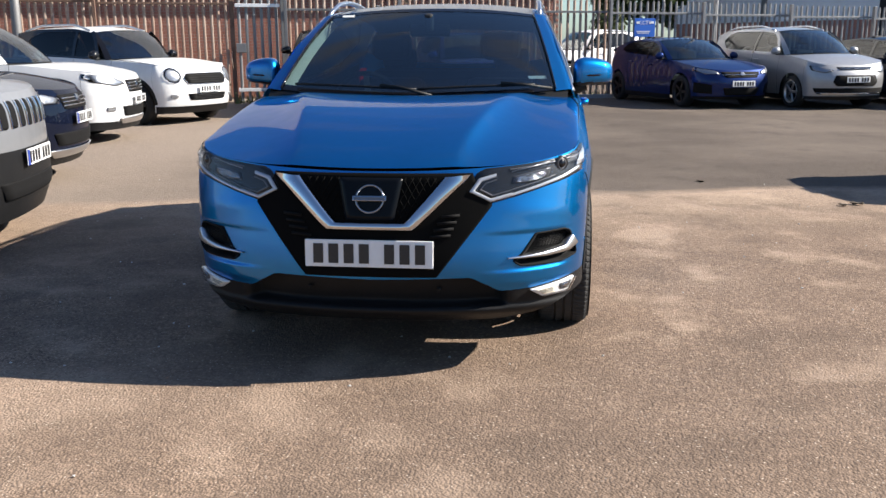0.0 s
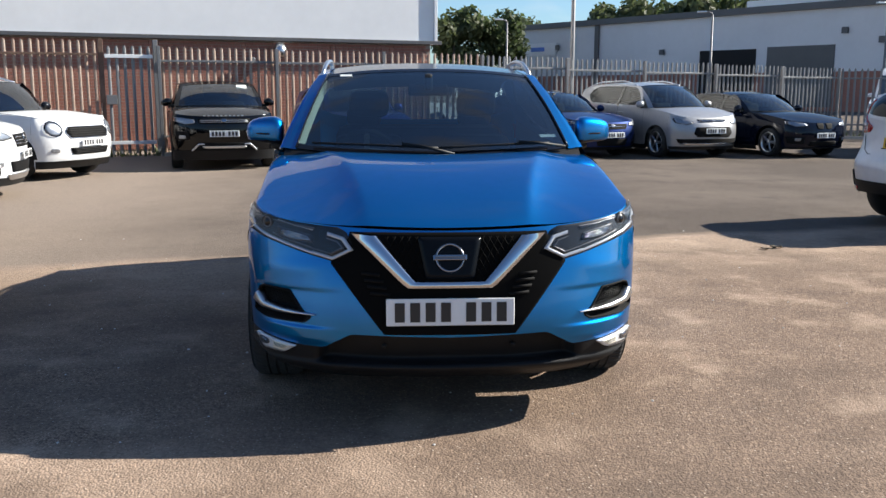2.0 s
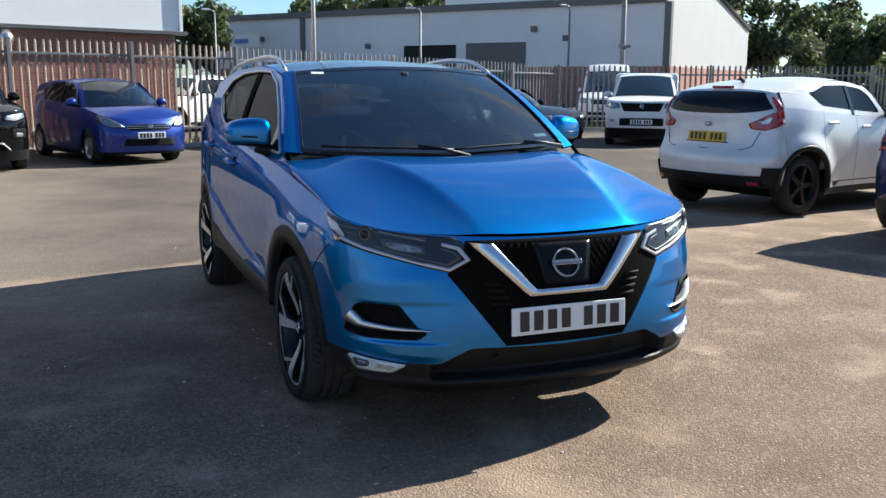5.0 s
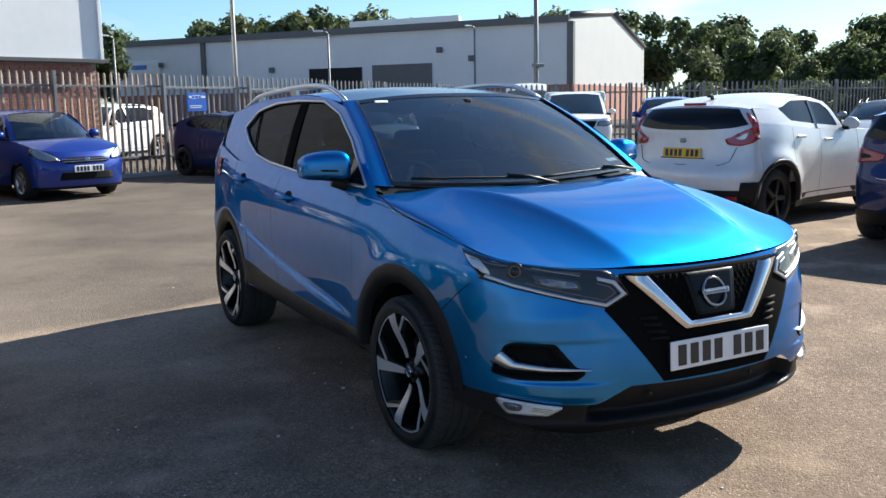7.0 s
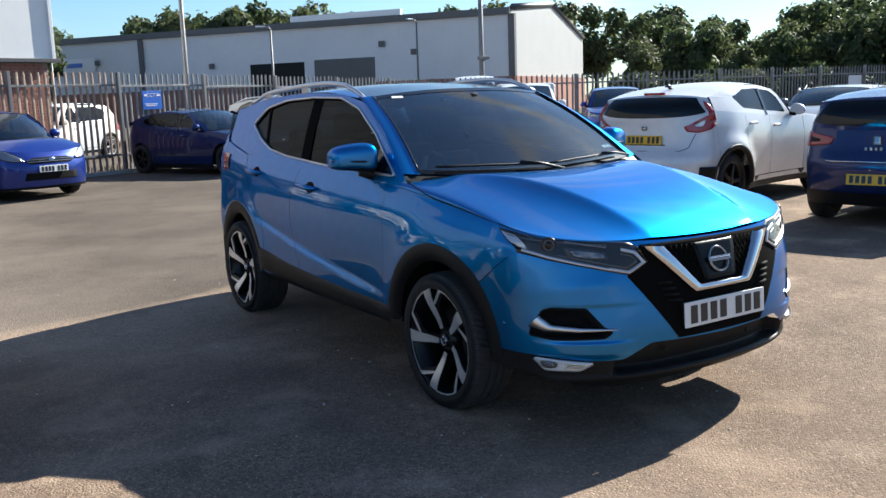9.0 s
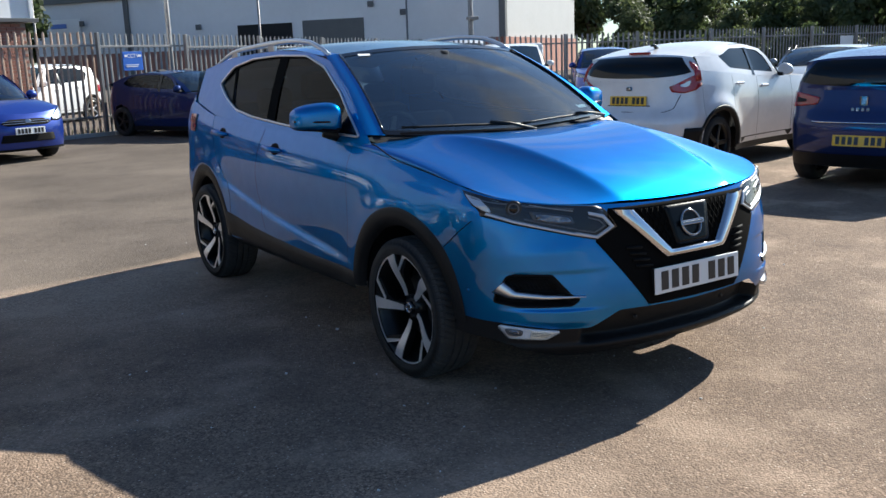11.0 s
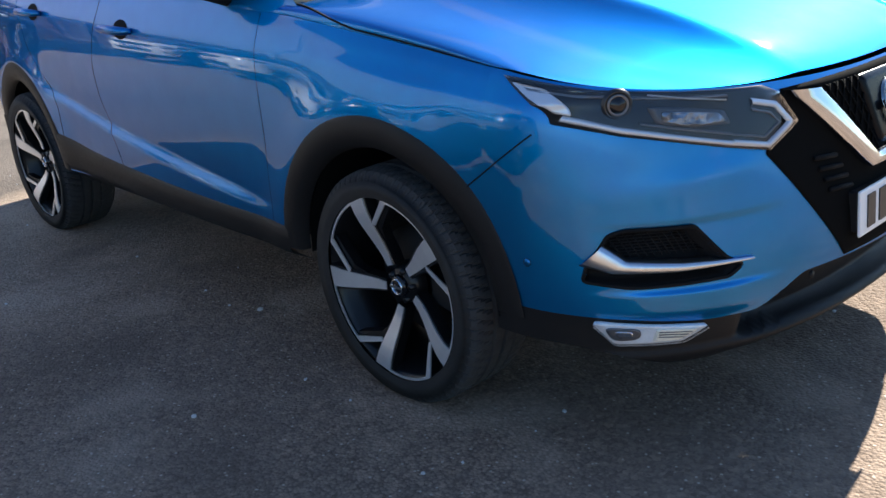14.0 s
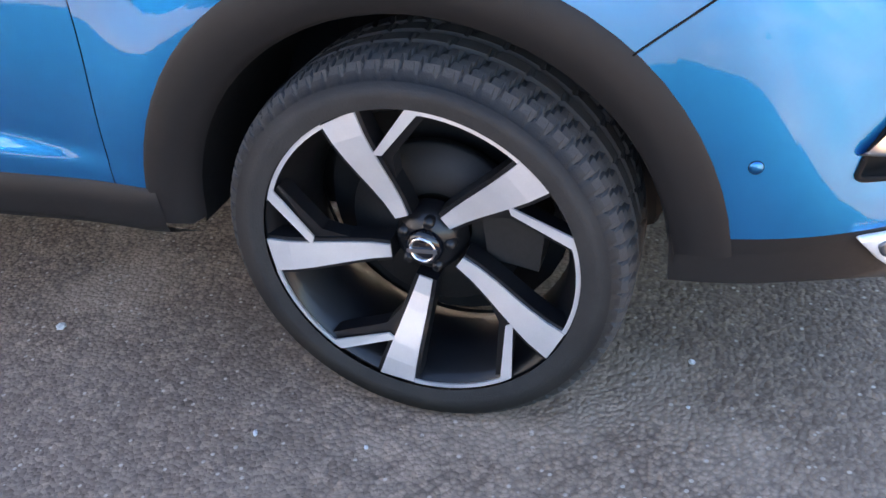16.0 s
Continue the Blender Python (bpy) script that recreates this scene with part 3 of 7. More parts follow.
def warehouse():
    """Long pale unit with brick plinth beyond the fence; its gable end faces right."""
    c, l, r = Vector((39.3, 52.0)), Vector((13.2, 89.0)), Vector((58.4, 65.5))
    eaves, plinth = 7.5, 2.9
    w = thing("warehouse", "long pale grey industrial unit with brick plinth and loading doors", "building", kind="structure")

    def slab(name, a, b, z0, z1, thick, mat, out=0.0, label=""):
        d = b - a
        n = Vector((d.y, -d.x)).normalized()
        mid = (a + b) / 2 + n * out
        return part(name, box_bm(d.length, thick, z1 - z0), mat, w, label, Matrix.Translation((mid.x, mid.y, (z0 + z1) / 2)) @ Matrix.Rotation(math.atan2(d.y, d.x), 4, "Z"))

    slab("wall", l, c, plinth, eaves, 0.3, M["clad2"])
    slab("plinth", l, c, 0, plinth, 0.4, M["brick"], 0.0, "dark brick plinth")
    slab("gutter", l, c, eaves - 0.05, eaves + 0.45, 0.5, M["darkclad"], 0.25, "dark eaves gutter")
    slab("plinth", c, r, 0, plinth, 0.4, M["brick"], 0.0)
    d = r - c
    me = mesh_of("gable", [(0, 0, plinth), (d.length, 0, plinth), (d.length, 0, eaves - 0.8), (d.length * 0.5, 0, eaves + 1.5), (0, 0, eaves + 0.4),
                           (0, 0.3, plinth), (d.length, 0.3, plinth), (d.length, 0.3, eaves - 0.8), (d.length * 0.5, 0.3, eaves + 1.5), (0, 0.3, eaves + 0.4)],
                 [(0, 1, 2, 3, 4), (9, 8, 7, 6, 5), (0, 4, 9, 5), (1, 6, 7, 2), (2, 7, 8, 3), (3, 8, 9, 4)], False)
    at = Matrix.Translation((c.x, c.y, 0)) @ Matrix.Rotation(math.atan2(d.y, d.x), 4, "Z")
    # sunlit side, coloured darker than the flank to hold its brightness
    part("gable", me, M["gable_toned"], w, "white gable end, toned to mid grey against full sun", at)
    part("corner_post", box_bm(0.5, 0.5, eaves - plinth, 0, (0, -0.05, (eaves + plinth) / 2)), M["darkclad"], w, "dark corner downpipe", at)
    for a, b2, za, zb in ((0, 0.5, eaves + 0.4, eaves + 1.5), (0.5, 1, eaves + 1.5, eaves - 0.8)):
        part("verge", mesh_of("verge", *tube([(d.length * a, -0.05, za + 0.1), (d.length * b2, -0.05, zb + 0.1)], 0.22, 4)), M["darkclad"], w, "dark verge trim", at)
    roof = [(l.x, l.y, eaves + 0.4), (c.x, c.y, eaves + 0.4), ((c.x + r.x) / 2, (c.y + r.y) / 2, eaves + 1.5), ((c.x + r.x) / 2 + l.x - c.x, (c.y + r.y) / 2 + l.y - c.y, eaves + 1.5)]
    part("roof", mesh_of("roof", roof + [(a, b, z - 0.2) for a, b, z in roof], [(0, 1, 2, 3), (7, 6, 5, 4), (0, 4, 5, 1), (1, 5, 6, 2), (2, 6, 7, 3), (3, 7, 4, 0)], False), M["clad2"], w, "pale sheet roof")

    def on(t, half, z0, z1, name, mat, out, label=""):
        k = (l - c)
        p = c + k * t
        e = k.normalized() * half
        slab(name, p + e, p - e, z0, z1, 0.12, mat, out, label)

    on(0.313, 2.74, 0.3, 4.85, "loading_door", M["shutter"], 0.18, "grey roller shutter")
    # solid panel on the wall; the inside's darkness is painted in its colour
    on(0.453, 2.6, 0.3, 4.75, "loading_door", M["unlit"], 0.18, "near-black panel for the unlit open loading doorway")
    on(0.76, 0.25, 0.0, eaves, "downpipe", M["darkclad"], 0.3)
    on(0.925, 2.2, 4.9, 6.1, "name_board", M["signwhite"], 0.24, "pale name board")
    on(0.93, 0.9, 5.3, 5.7, "logo", M["signblue"], 0.32, "faded blue mark")
    for t, z in ((0.175, 4.85), (0.236, 5.6), (0.595, 4.55), (0.87, 5.4)):
        on(t, 0.24, z, z + 0.45, "flood_lamp", M["shutter"], 0.35)
    slab("raised_verge", c + (l - c) * 0.20, c + (l - c) * 0.42, eaves + 0.45, eaves + 0.95, 0.4, M["clad"], 0.1, "pale raised verge flashing")


warehouse()


def sign(at, w, h, rows, mat=None, name="safety_sign", label="blue and white camera warning sign on the fence"):
    s = thing(name, label, "sign", at)
    part("board", box_bm(w, 0.012, h, 0.004), mat or M["signblue"], s)
    for x, z, bw, bh in rows:
        part("lettering", box_bm(bw, 0.006, bh, 0, (x, -0.010, z)), M["signwhite"], s)
    return s


def yard_sign():
    d = FENCE[4] - FENCE[3]
    p = FENCE[3] + d.normalized() * 0.95
    at = Matrix.Translation((p.x, p.y, 1.66)) @ Matrix.Rotation(math.atan2(d.y, d.x), 4, "Z") @ pose(0, -0.045, 0)
    s = sign(at, 0.55, 0.44, ((-0.19, 0.12, 0.08, 0.05), (0.19, 0.12, 0.09, 0.05), (-0.04, -0.09, 0.36, 0.018), (-0.04, -0.13, 0.32, 0.018)))
    txt = bpy.data.curves.new("lettering", "FONT")
    txt.body, txt.size, txt.align_x, txt.extrude = "CCTV", 0.125, "CENTER", 0.001
    o = part("lettering", txt, M["signwhite"], s)
    o.matrix_local = pose(0, -0.012, 0.075, 90)
    at2 = Matrix.Translation((29.5, 17.55, 1.55)) @ Matrix.Rotation(math.atan2(-0.8, 24), 4, "Z") @ pose(0, -0.06, 0)
    sign(at2, 0.8, 0.45, ((0, 0.1, 0.6, 0.05),), M["signwhite"], "notice_board", "small white notice board on the far fence")


yard_sign()


def lamp_post(x, y, h, r=0.07, head=True, turn=0, label="tall galvanised lamp post beyond the fence"):
    p = thing("street_lamp", label, "lamp post", pose(x, y, 0, 0, 0, turn))
    part("column", mesh_of("column", *tube([(0, 0, 0), (0, 0, h * 0.2), (0, 0, h)], [r * 1.5, r, r * 0.7], 10)), M["post"], p)
    if head:
        part("arm", mesh_of("arm", *tube([(0, 0, h), (0.06, 0, h + 0.12), (0.4, 0, h + 0.2)], r * 0.6, 8)), M["post"], p)
        part("lantern", box_bm(0.6, 0.24, 0.12, 0.04, (0.65, 0, h + 0.2)), M["satin"], p)
    return p


def posts():
    lamp_post(5.6, 24.2, 7.5, 0.075, False)
    lamp_post(21.5, 31.0, 9.5, 0.12, False, 0, "tall grey mast with two cameras")
    lamp_post(8.5, 62, 6.3, 0.09, True, 200)
    lamp_post(20, 52, 6.1, 0.09, True, 170)
    lamp_post(34, 57, 7.2, 0.09, True, 190)
    lamp_post(55, 55, 6.2, 0.09, True, 180)
    lamp_post(-10.35, 13.85, 7.5, 0.10, False, 0, "pale galvanised post beside the fence")
    for z in (3.2, 6.9):
        u = thing("mast_camera", "small camera on the grey mast", "camera", pose(21.5, 30.85, z))
        part("housing", box_bm(0.5, 0.3, 0.16, 0.03), M["galv"], u)
        part("arm", box_bm(0.1, 0.25, 0.1, 0.01, (0, 0.05, -0.1)), M["galv"], u)


posts()


def leaf_mesh(spread, height, count, seed, size):
    """A crown of small leaf clumps gathered in lobes, with gaps."""
    rng = random.Random(seed)
    lobes = []
    for _ in range(11):
        a, q = rng.uniform(0, 6.283), rng.uniform(0, 0.72)
        lobes.append((Vector((math.cos(a) * q * spread, math.sin(a) * q * spread, height * rng.uniform(0.32, 0.86))), rng.uniform(0.28, 0.46) * spread))
    v, f = [], []
    for _ in range(count):
        c, r = rng.choice(lobes)
        d = Vector((rng.gauss(0, 1), rng.gauss(0, 1), rng.gauss(0, 1))).normalized()
        p = c + d * r * (rng.uniform(0.4, 1.0) ** 0.5) * rng.uniform(0.85, 1.15)
        p.z = max(p.z, height * 0.16)
        n = (d + Vector((rng.gauss(0, 0.5), rng.gauss(0, 0.5), rng.gauss(0, 0.5)))).normalized()
        a = n.orthogonal().normalized() * size * rng.uniform(0.6, 1.3)
        b = n.cross(a).normalized() * size * rng.uniform(0.5, 1.0)
        k = len(v)
        v += [p - a, p + b * 0.8 - a * 0.2, p + a, p - b * 0.8 + a * 0.1]
        f.append((k, k + 1, k + 2, k + 3))
    return mesh_of("crown", v, f, False)


CROWNS = [leaf_mesh(3.4, 8.5, 3400, 5 + k, 0.26) for k in range(4)]
for _k, _c in enumerate(CROWNS):
    _c.materials.append(M["leaf" if _k % 2 else "leaf2"])


CROWN_TOP = [max(p.co.z for p in m.vertices) for m in CROWNS]


def tree(x, y, s, k, sink=0.0):
    t = thing("tree", "leafy green deciduous tree with full summer crown", "tree", pose(x, y, -sink, 0, 0, k * 77) @ Matrix.Scale(s, 4), "trees beyond the fence")
    part("trunk", mesh_of("trunk", *tube([(0, 0, -0.5), (0.05, 0, 2), (0.0, 0.1, 4.2), (0.2, 0.1, 6.0)], [0.26, 0.2, 0.14, 0.05], 8)), M["bark"], t)
    for a in (0.4, 2.5, 4.6):
        part("limb", mesh_of("limb", *tube([(0, 0, 2.2), (math.cos(a) * 0.9, math.sin(a) * 0.9, 3.8), (math.cos(a) * 1.7, math.sin(a) * 1.7, 5.4)], [0.13, 0.09, 0.03], 6)), M["bark"], t)
    part("crown", CROWNS[k % 4], None, t)


def trees():
    rng = random.Random(12)
    eye = Vector((-2.0, -3.8))

    def at(az, dist):
        return eye + Vector((math.sin(radians(az)), math.cos(radians(az)))) * dist

    k = 0
    # behind the long unit, tops showing over the eaves
    for az, dist, top in ((5.5, 84, 8.3), (7.8, 86, 9.0), (9.6, 96, 9.2), (14.2, 108, 11.2), (16, 104, 11.7), (18, 106, 11.8), (19.8, 102, 12.4), (21.6, 104, 11.7), (24.2, 100, 11.2), (26.4, 98, 10.6),
                          (28.5, 104, 10.3), (33.5, 100, 10.6), (35.5, 96, 10.8), (37.4, 98, 10.8), (40, 100, 11.8), (42.0, 102, 10.2)):
        p = at(az, dist)
        tree(p.x, p.y, top / 8.0 * rng.uniform(0.95, 1.03), k)
        k += 1
    # the wood to the right, behind the far fence: a tall clump, a dip, then rising again
    skyline = curve((42.0, 4.2), (44.4, 4.7), (45.9, 5.5), (47.4, 5.2), (49.2, 4.2), (50.8, 3.1), (52.0, 3.7), (53.2, 4.6), (55.0, 5.1), (58.6, 5.8), (66.0, 6.4), (80.0, 6.0))
    for d0, share in ((54, 0.80), (61, 0.93), (70, 1.0)):
        for j in range(13):
            az = 44.6 + j * 2.6 + (d0 - 54) * 0.11 + rng.uniform(-0.5, 0.5)
            dist = d0 + rng.uniform(-2, 3) + (4 if az < 47 else 0)
            p = at(az, dist)
            top = 1.45 + dist * math.tan(radians(skyline(az) * share))
            tree(p.x, p.y, top / CROWN_TOP[k % 4] * rng.uniform(0.94, 1.02), k)
            k += 1
    # low growth behind the far fence
    for j in range(26):
        p = at(43.5 + j * 1.35, 47 + rng.uniform(-2, 2) + (7 if j < 3 else 0))
        tree(p.x, p.y, rng.uniform(0.34, 0.46), k, 1.2)
        k += 1


trees()


def verge_weeds():
    rng = random.Random(4)
    v, f = [], []
    for i, a, b, n in ((1, FENCE[1], FENCE[2], 120), (2, FENCE[2], FENCE[3], 380), (3, FENCE[3], FENCE[4], 500), (4, FENCE[4], FENCE[5], 600)):
        d = (b - a).normalized()
        nn = Vector((d.y, -d.x))
        for _ in range(n):
            p = a.lerp(b, rng.random()) + nn * rng.uniform(-0.5, 0.28)
            h, w = rng.uniform(0.05, 0.28), rng.uniform(0.008, 0.03)
            q = rng.uniform(0, 6.28)
            t = Vector((math.cos(q), math.sin(q)))
            k = len(v)
            v += [(p.x - t.x * w, p.y - t.y * w, 0), (p.x + t.x * w, p.y + t.y * w, 0), (p.x + t.y * h * 0.5, p.y - t.x * h * 0.5, h)]
            f.append((k, k + 1, k + 2))
    o = part("weeds", mesh_of("weeds", v, f, False), M["weeds"])
    tagged(o, "straggling green weeds along the fence foot", "weeds", kind="stuff")
    for i in (2, 3, 4):
        a, b = FENCE[i], FENCE[i + 1]
        d = b - a
        n = round(d.length / 0.915)
        k = thing("kerb", "pale concrete edging along the fence foot", "kerb", Matrix.Translation((a.x, a.y, 0)) @ Matrix.Rotation(math.atan2(d.y, d.x), 4, "Z"), kind="structure")
        me = bpy.data.meshes.new("kerb_stone")
        bm = box_bm(d.length / n - 0.008, 0.10, 0.10, 0.008, (0, -0.33, 0.035), 1)
        bm.to_mesh(me)
        bm.free()
        me.materials.append(M["kerb"])
        for j in range(n):
            part("kerb_stone", me, None, k).matrix_local = pose((j + 0.5) * d.length / n, random.uniform(-0.004, 0.004), random.uniform(-0.004, 0.004))


verge_weeds()


# ---- cars: one set of surfaces, shaped by each model's numbers ----
class Shape:
    """Surfaces of a car in its own space: nose towards -y, front axle at y = 0, wheels on z = 0."""

    def __init__(self, **k):
        base = dict(hw=0.88, seam=-0.38, rseam=2.95, wb=2.6, R=0.33, sill=0.24, n=2.1, tuck=0.035, tumble=0.40, crown=0.045,
                    nose=((0.18, -0.80), (0.30, -0.86), (0.5, -0.88), (0.75, -0.84), (0.9, -0.74)),
                    tail=((0.18, 3.28), (0.45, 3.36), (0.7, 3.35), (1.0, 3.25)),
                    belt=((-0.38, 0.88), (0.4, 0.98), (1.5, 1.03), (2.95, 1.10)), zn=0.80, zt=0.98,
                    cowl=(0.30, 1.00), yk=0.62, header=(1.12, 1.44), roof=((1.12, 1.44), (1.9, 1.50), (2.7, 1.46), (3.0, 1.38)),
                    plan=((-0.38, 0.975), (0.3, 1.0), (2.2, 1.0), (2.95, 0.955)), hood_bulge=0.05, ridge=0.0, doors=(0.52, 1.42, 2.25), arch=0.05, screen_bulge=0.05, rlow=0.24, shoulder=2.0, cowl_lift=0.0, cowl_in=0.05, crease=0.47, hood_bow=1.35)
        base.update(k)
        self.hw, self.seam, self.rseam, self.wb, self.R, self.sill = base["hw"], base["seam"], base["rseam"], base["wb"], base["R"], base["sill"]
        self.n, self.tuck, self.tumble, self.crown, self.nose, self.tail = base["n"], base["tuck"], base["tumble"], base["crown"], base["nose"], base["tail"]
        self.belt, self.zn, self.zt, self.cowl, self.yk, self.header = base["belt"], base["zn"], base["zt"], base["cowl"], base["yk"], base["header"]
        self.roof, self.plan, self.hood_bulge, self.ridge, self.doors, self.arch, self.screen_bulge = base["roof"], base["plan"], base["hood_bulge"], base["ridge"], base["doors"], base["arch"], base["screen_bulge"]
        self.k_belt, self.k_plan, self.k_roof = curve(*self.belt), curve(*self.plan), curve(*self.roof)
        self.k_nose, self.k_tail = curve(*self.nose), curve(*self.tail)
        self.detail = None
        self.rlow, self.shoulder, self.cowl_lift, self.cowl_in, self.crease = base["rlow"], base["shoulder"], base["cowl_lift"], base["cowl_in"], base["crease"]
        self.hood_bow = base["hood_bow"]
        self.fdetail = None
        self.k_n = curve(*self.n) if isinstance(self.n, tuple) else (lambda z, v=self.n: v)

    def W(self, y, z):
        zb = self.k_belt(y)
        h = min(max((z - self.sill) / (zb - self.sill), 0.0), 1.0)
        w = self.hw * self.k_plan(y) - self.tuck * (1 - h) ** 2.5 - 0.055 * (max(h - 0.5, 0) * 2) ** self.shoulder
        return w + (self.detail(y, z, h) if self.detail else 0.0)

    def ztop(self, q):
        """Height of the leading edge, for q = 0 at the middle to 1 at the side."""
        return lerp(self.zn, self.k_belt(self.seam), q**1.6)

    def front(self, q, z):
        """q from -1 (its right side) to 1: the nose surface."""
        w, th = abs(q) * math.pi / 2, 2 / self.k_n(z)
        x = self.W(self.seam, z) * math.sin(w) ** th
        y = self.seam - (self.seam - self.k_nose(z)) * max(math.cos(w), 0) ** th
        if self.fdetail:
            y += self.fdetail(x, z)
        return Vector((math.copysign(x, q), y, z))

    def front_at(self, x, z, out=0.0):
        w = self.W(self.seam, z)
        s = min(abs(x) / w, 0.9999)
        q = math.asin(s ** (self.k_n(z) / 2)) / (math.pi / 2)
        p = self.front(math.copysign(q, x), z)
        if out:
            a = self.front(math.copysign(min(q + 0.01, 1), x), z) - self.front(math.copysign(max(q - 0.01, 0), x), z)
            n = Vector((a.y, -a.x, 0)).normalized()
            if n.y > 0:
                n = -n
            if abs(x) < 0.02:
                n = Vector((0, -1, 0))
            p += n * out
        return p

    def rear(self, q, z):
        w, th = abs(q) * math.pi / 2, 2 / 2.6
        x = self.W(self.rseam, z) * math.sin(w) ** th
        y = self.rseam + (self.k_tail(z) - self.rseam) * max(math.cos(w), 0) ** th
        return Vector((math.copysign(x, q), y, z))

    def rear_at(self, x, z, out=0.0):
        w = self.W(self.rseam, z)
        s = min(abs(x) / w, 0.9999)
        q = math.asin(s ** 1.3) / (math.pi / 2)
        p = self.rear(math.copysign(q, x), z)
        if out:
            p += Vector((math.copysign(out * s**4, x), out, 0))
        return p

    def G(self, y, z):
        zb = self.k_belt(y)
        d = z - zb
        return self.W(y, zb) - 0.012 - d * self.tumble * (0.85 + 0.3 * d / 0.5)

    def roof_edge(self, y):
        z = self.k_roof(y) - self.crown
        return self.G(y, z), z

    def roof_at(self, u, y):
        xe, ze = self.roof_edge(y)
        bow = 0.09 * (1 - u * u) * step(self.header[0] + 0.8, self.header[0], y)
        return Vector((u * xe, y - bow, ze + self.crown * (1 - abs(u) ** 2.4)))

    def cowl_at(self, u):
        zk = self.k_belt(self.yk)
        xk = self.W(self.yk, zk) - self.cowl_in
        return Vector((u * xk, lerp(self.cowl[0], self.yk, abs(u) ** 2.4), lerp(self.cowl[1], zk + self.cowl_lift, u * u)))

    def screen_at(self, u, t):
        a, b = self.cowl_at(u), self.roof_at(u, self.header[0])
        return a.lerp(b, t) + Vector((0, -0.5, 0.85)) * self.screen_bulge * math.sin(math.pi * t) * (1 - 0.5 * u * u)

    def hood_at(self, u, t):
        a = self.front(u, self.ztop(abs(u)))
        b = self.cowl_at(u)
        w = abs(u) ** 7
        y = lerp(a.y, b.y + 0.03, t)
        bx = lerp(b.x, math.copysign(self.W(self.yk, self.k_belt(self.yk)), u) if u else 0.0, abs(u) ** 3)
        x = lerp(a.x, bx, t)
        z = lerp(a.z, b.z - 0.012, 1 - (1 - t) ** self.hood_bow) + self.hood_bulge * math.sin(math.pi * min(t * 1.0, 1)) ** 0.9 * (1 - abs(u) ** (2.2 if not self.ridge else 3.2))
        if self.ridge:
            edge = lerp(0.335, self.crease, t ** 1.3)
            over = abs(x) - edge
            fall = 0.5 * (over + math.sqrt(over * over + 0.00003))
            z += self.ridge * (math.exp(-fall / 0.13) - 0.20) * math.sin(math.pi * (0.003 + t * 0.977)) ** 0.5 * (1 - w)
        ye = lerp(self.seam, self.yk, t)
        xe = self.W(y if abs(u) > 0.98 else ye, self.k_belt(y))
        return Vector((lerp(x, math.copysign(xe, u), w), y, lerp(z, self.k_belt(y), w)))

    def arch_z(self, y, grow=0.0):
        z = -1.0
        for c in (0.0, self.wb):
            r = self.R + self.arch + grow
            if abs(y - c) < r:
                z = max(z, self.R + math.sqrt(r * r - (y - c) ** 2) * 1.0)
        return z

    def bottom(self, y, grow=0.0):
        return max(self.sill, self.arch_z(y, grow))


def side_panel(S, sx, ya, yb, za=None, zb=None, gap=0.003, ny=26, nz=14):
    """A side panel between two door lines (functions of height), cut by the wheel arches."""
    fa, fb = (ya if callable(ya) else (lambda z, v=ya: v)), (yb if callable(yb) else (lambda z, v=yb: v))
    y0, y1 = fa(0.6) + gap, fb(0.6) - gap
    stops = {y0, y1}
    for c in (0.0, S.wb):
        r = S.R + S.arch
        for k in range(15):
            y = c - r * math.cos(math.pi * k / 14) * 0.9999
            if y0 < y < y1:
                stops.add(y)
    ys = sorted(stops | set(np.linspace(y0, y1, ny)))
    za, zb = za or (lambda y: S.bottom(y)), zb or (lambda y: S.k_belt(y))

    def at(y, t):
        z = lerp(za(y), zb(y), t)
        f = (y - y0) / (y1 - y0)
        yy = y + (fa(z) - fa(0.6)) * (1 - f) + (fb(z) - fb(0.6)) * f
        return (sx * S.W(yy, z), yy, z)

    return mesh_of("panel", *sheet(at, ys, np.linspace(0, 1, nz), flip=sx < 0))


def arch_trim(S, sx, c, width=0.06, proud=0.012, ya=-1.7, yb=1.75, n=26):
    r0 = S.R + S.arch
    pts = []
    for k in range(n):
        a = math.pi * k / (n - 1)
        pts.append(a)

    def at(a, t):
        r = r0 - 0.012 + (width + 0.012) * t
        y, z = c - r * math.cos(a), max(S.R + r * math.sin(a), 0.0)
        if a in (pts[0], pts[-1]):
            z = S.sill
        yy = min(max(y, S.seam + 0.001), S.rseam)
        x = S.W(yy, min(max(z, S.sill), S.k_belt(yy)))
        o = proud * (1.0 if 0.05 < t < 0.95 else 0.0) - (0.02 if t < 0.05 else 0)
        return (sx * (x + o), y, z)

    return mesh_of("arch_trim", *sheet(at, pts, (0.0, 0.12, 0.5, 0.88, 1.0), flip=sx > 0))


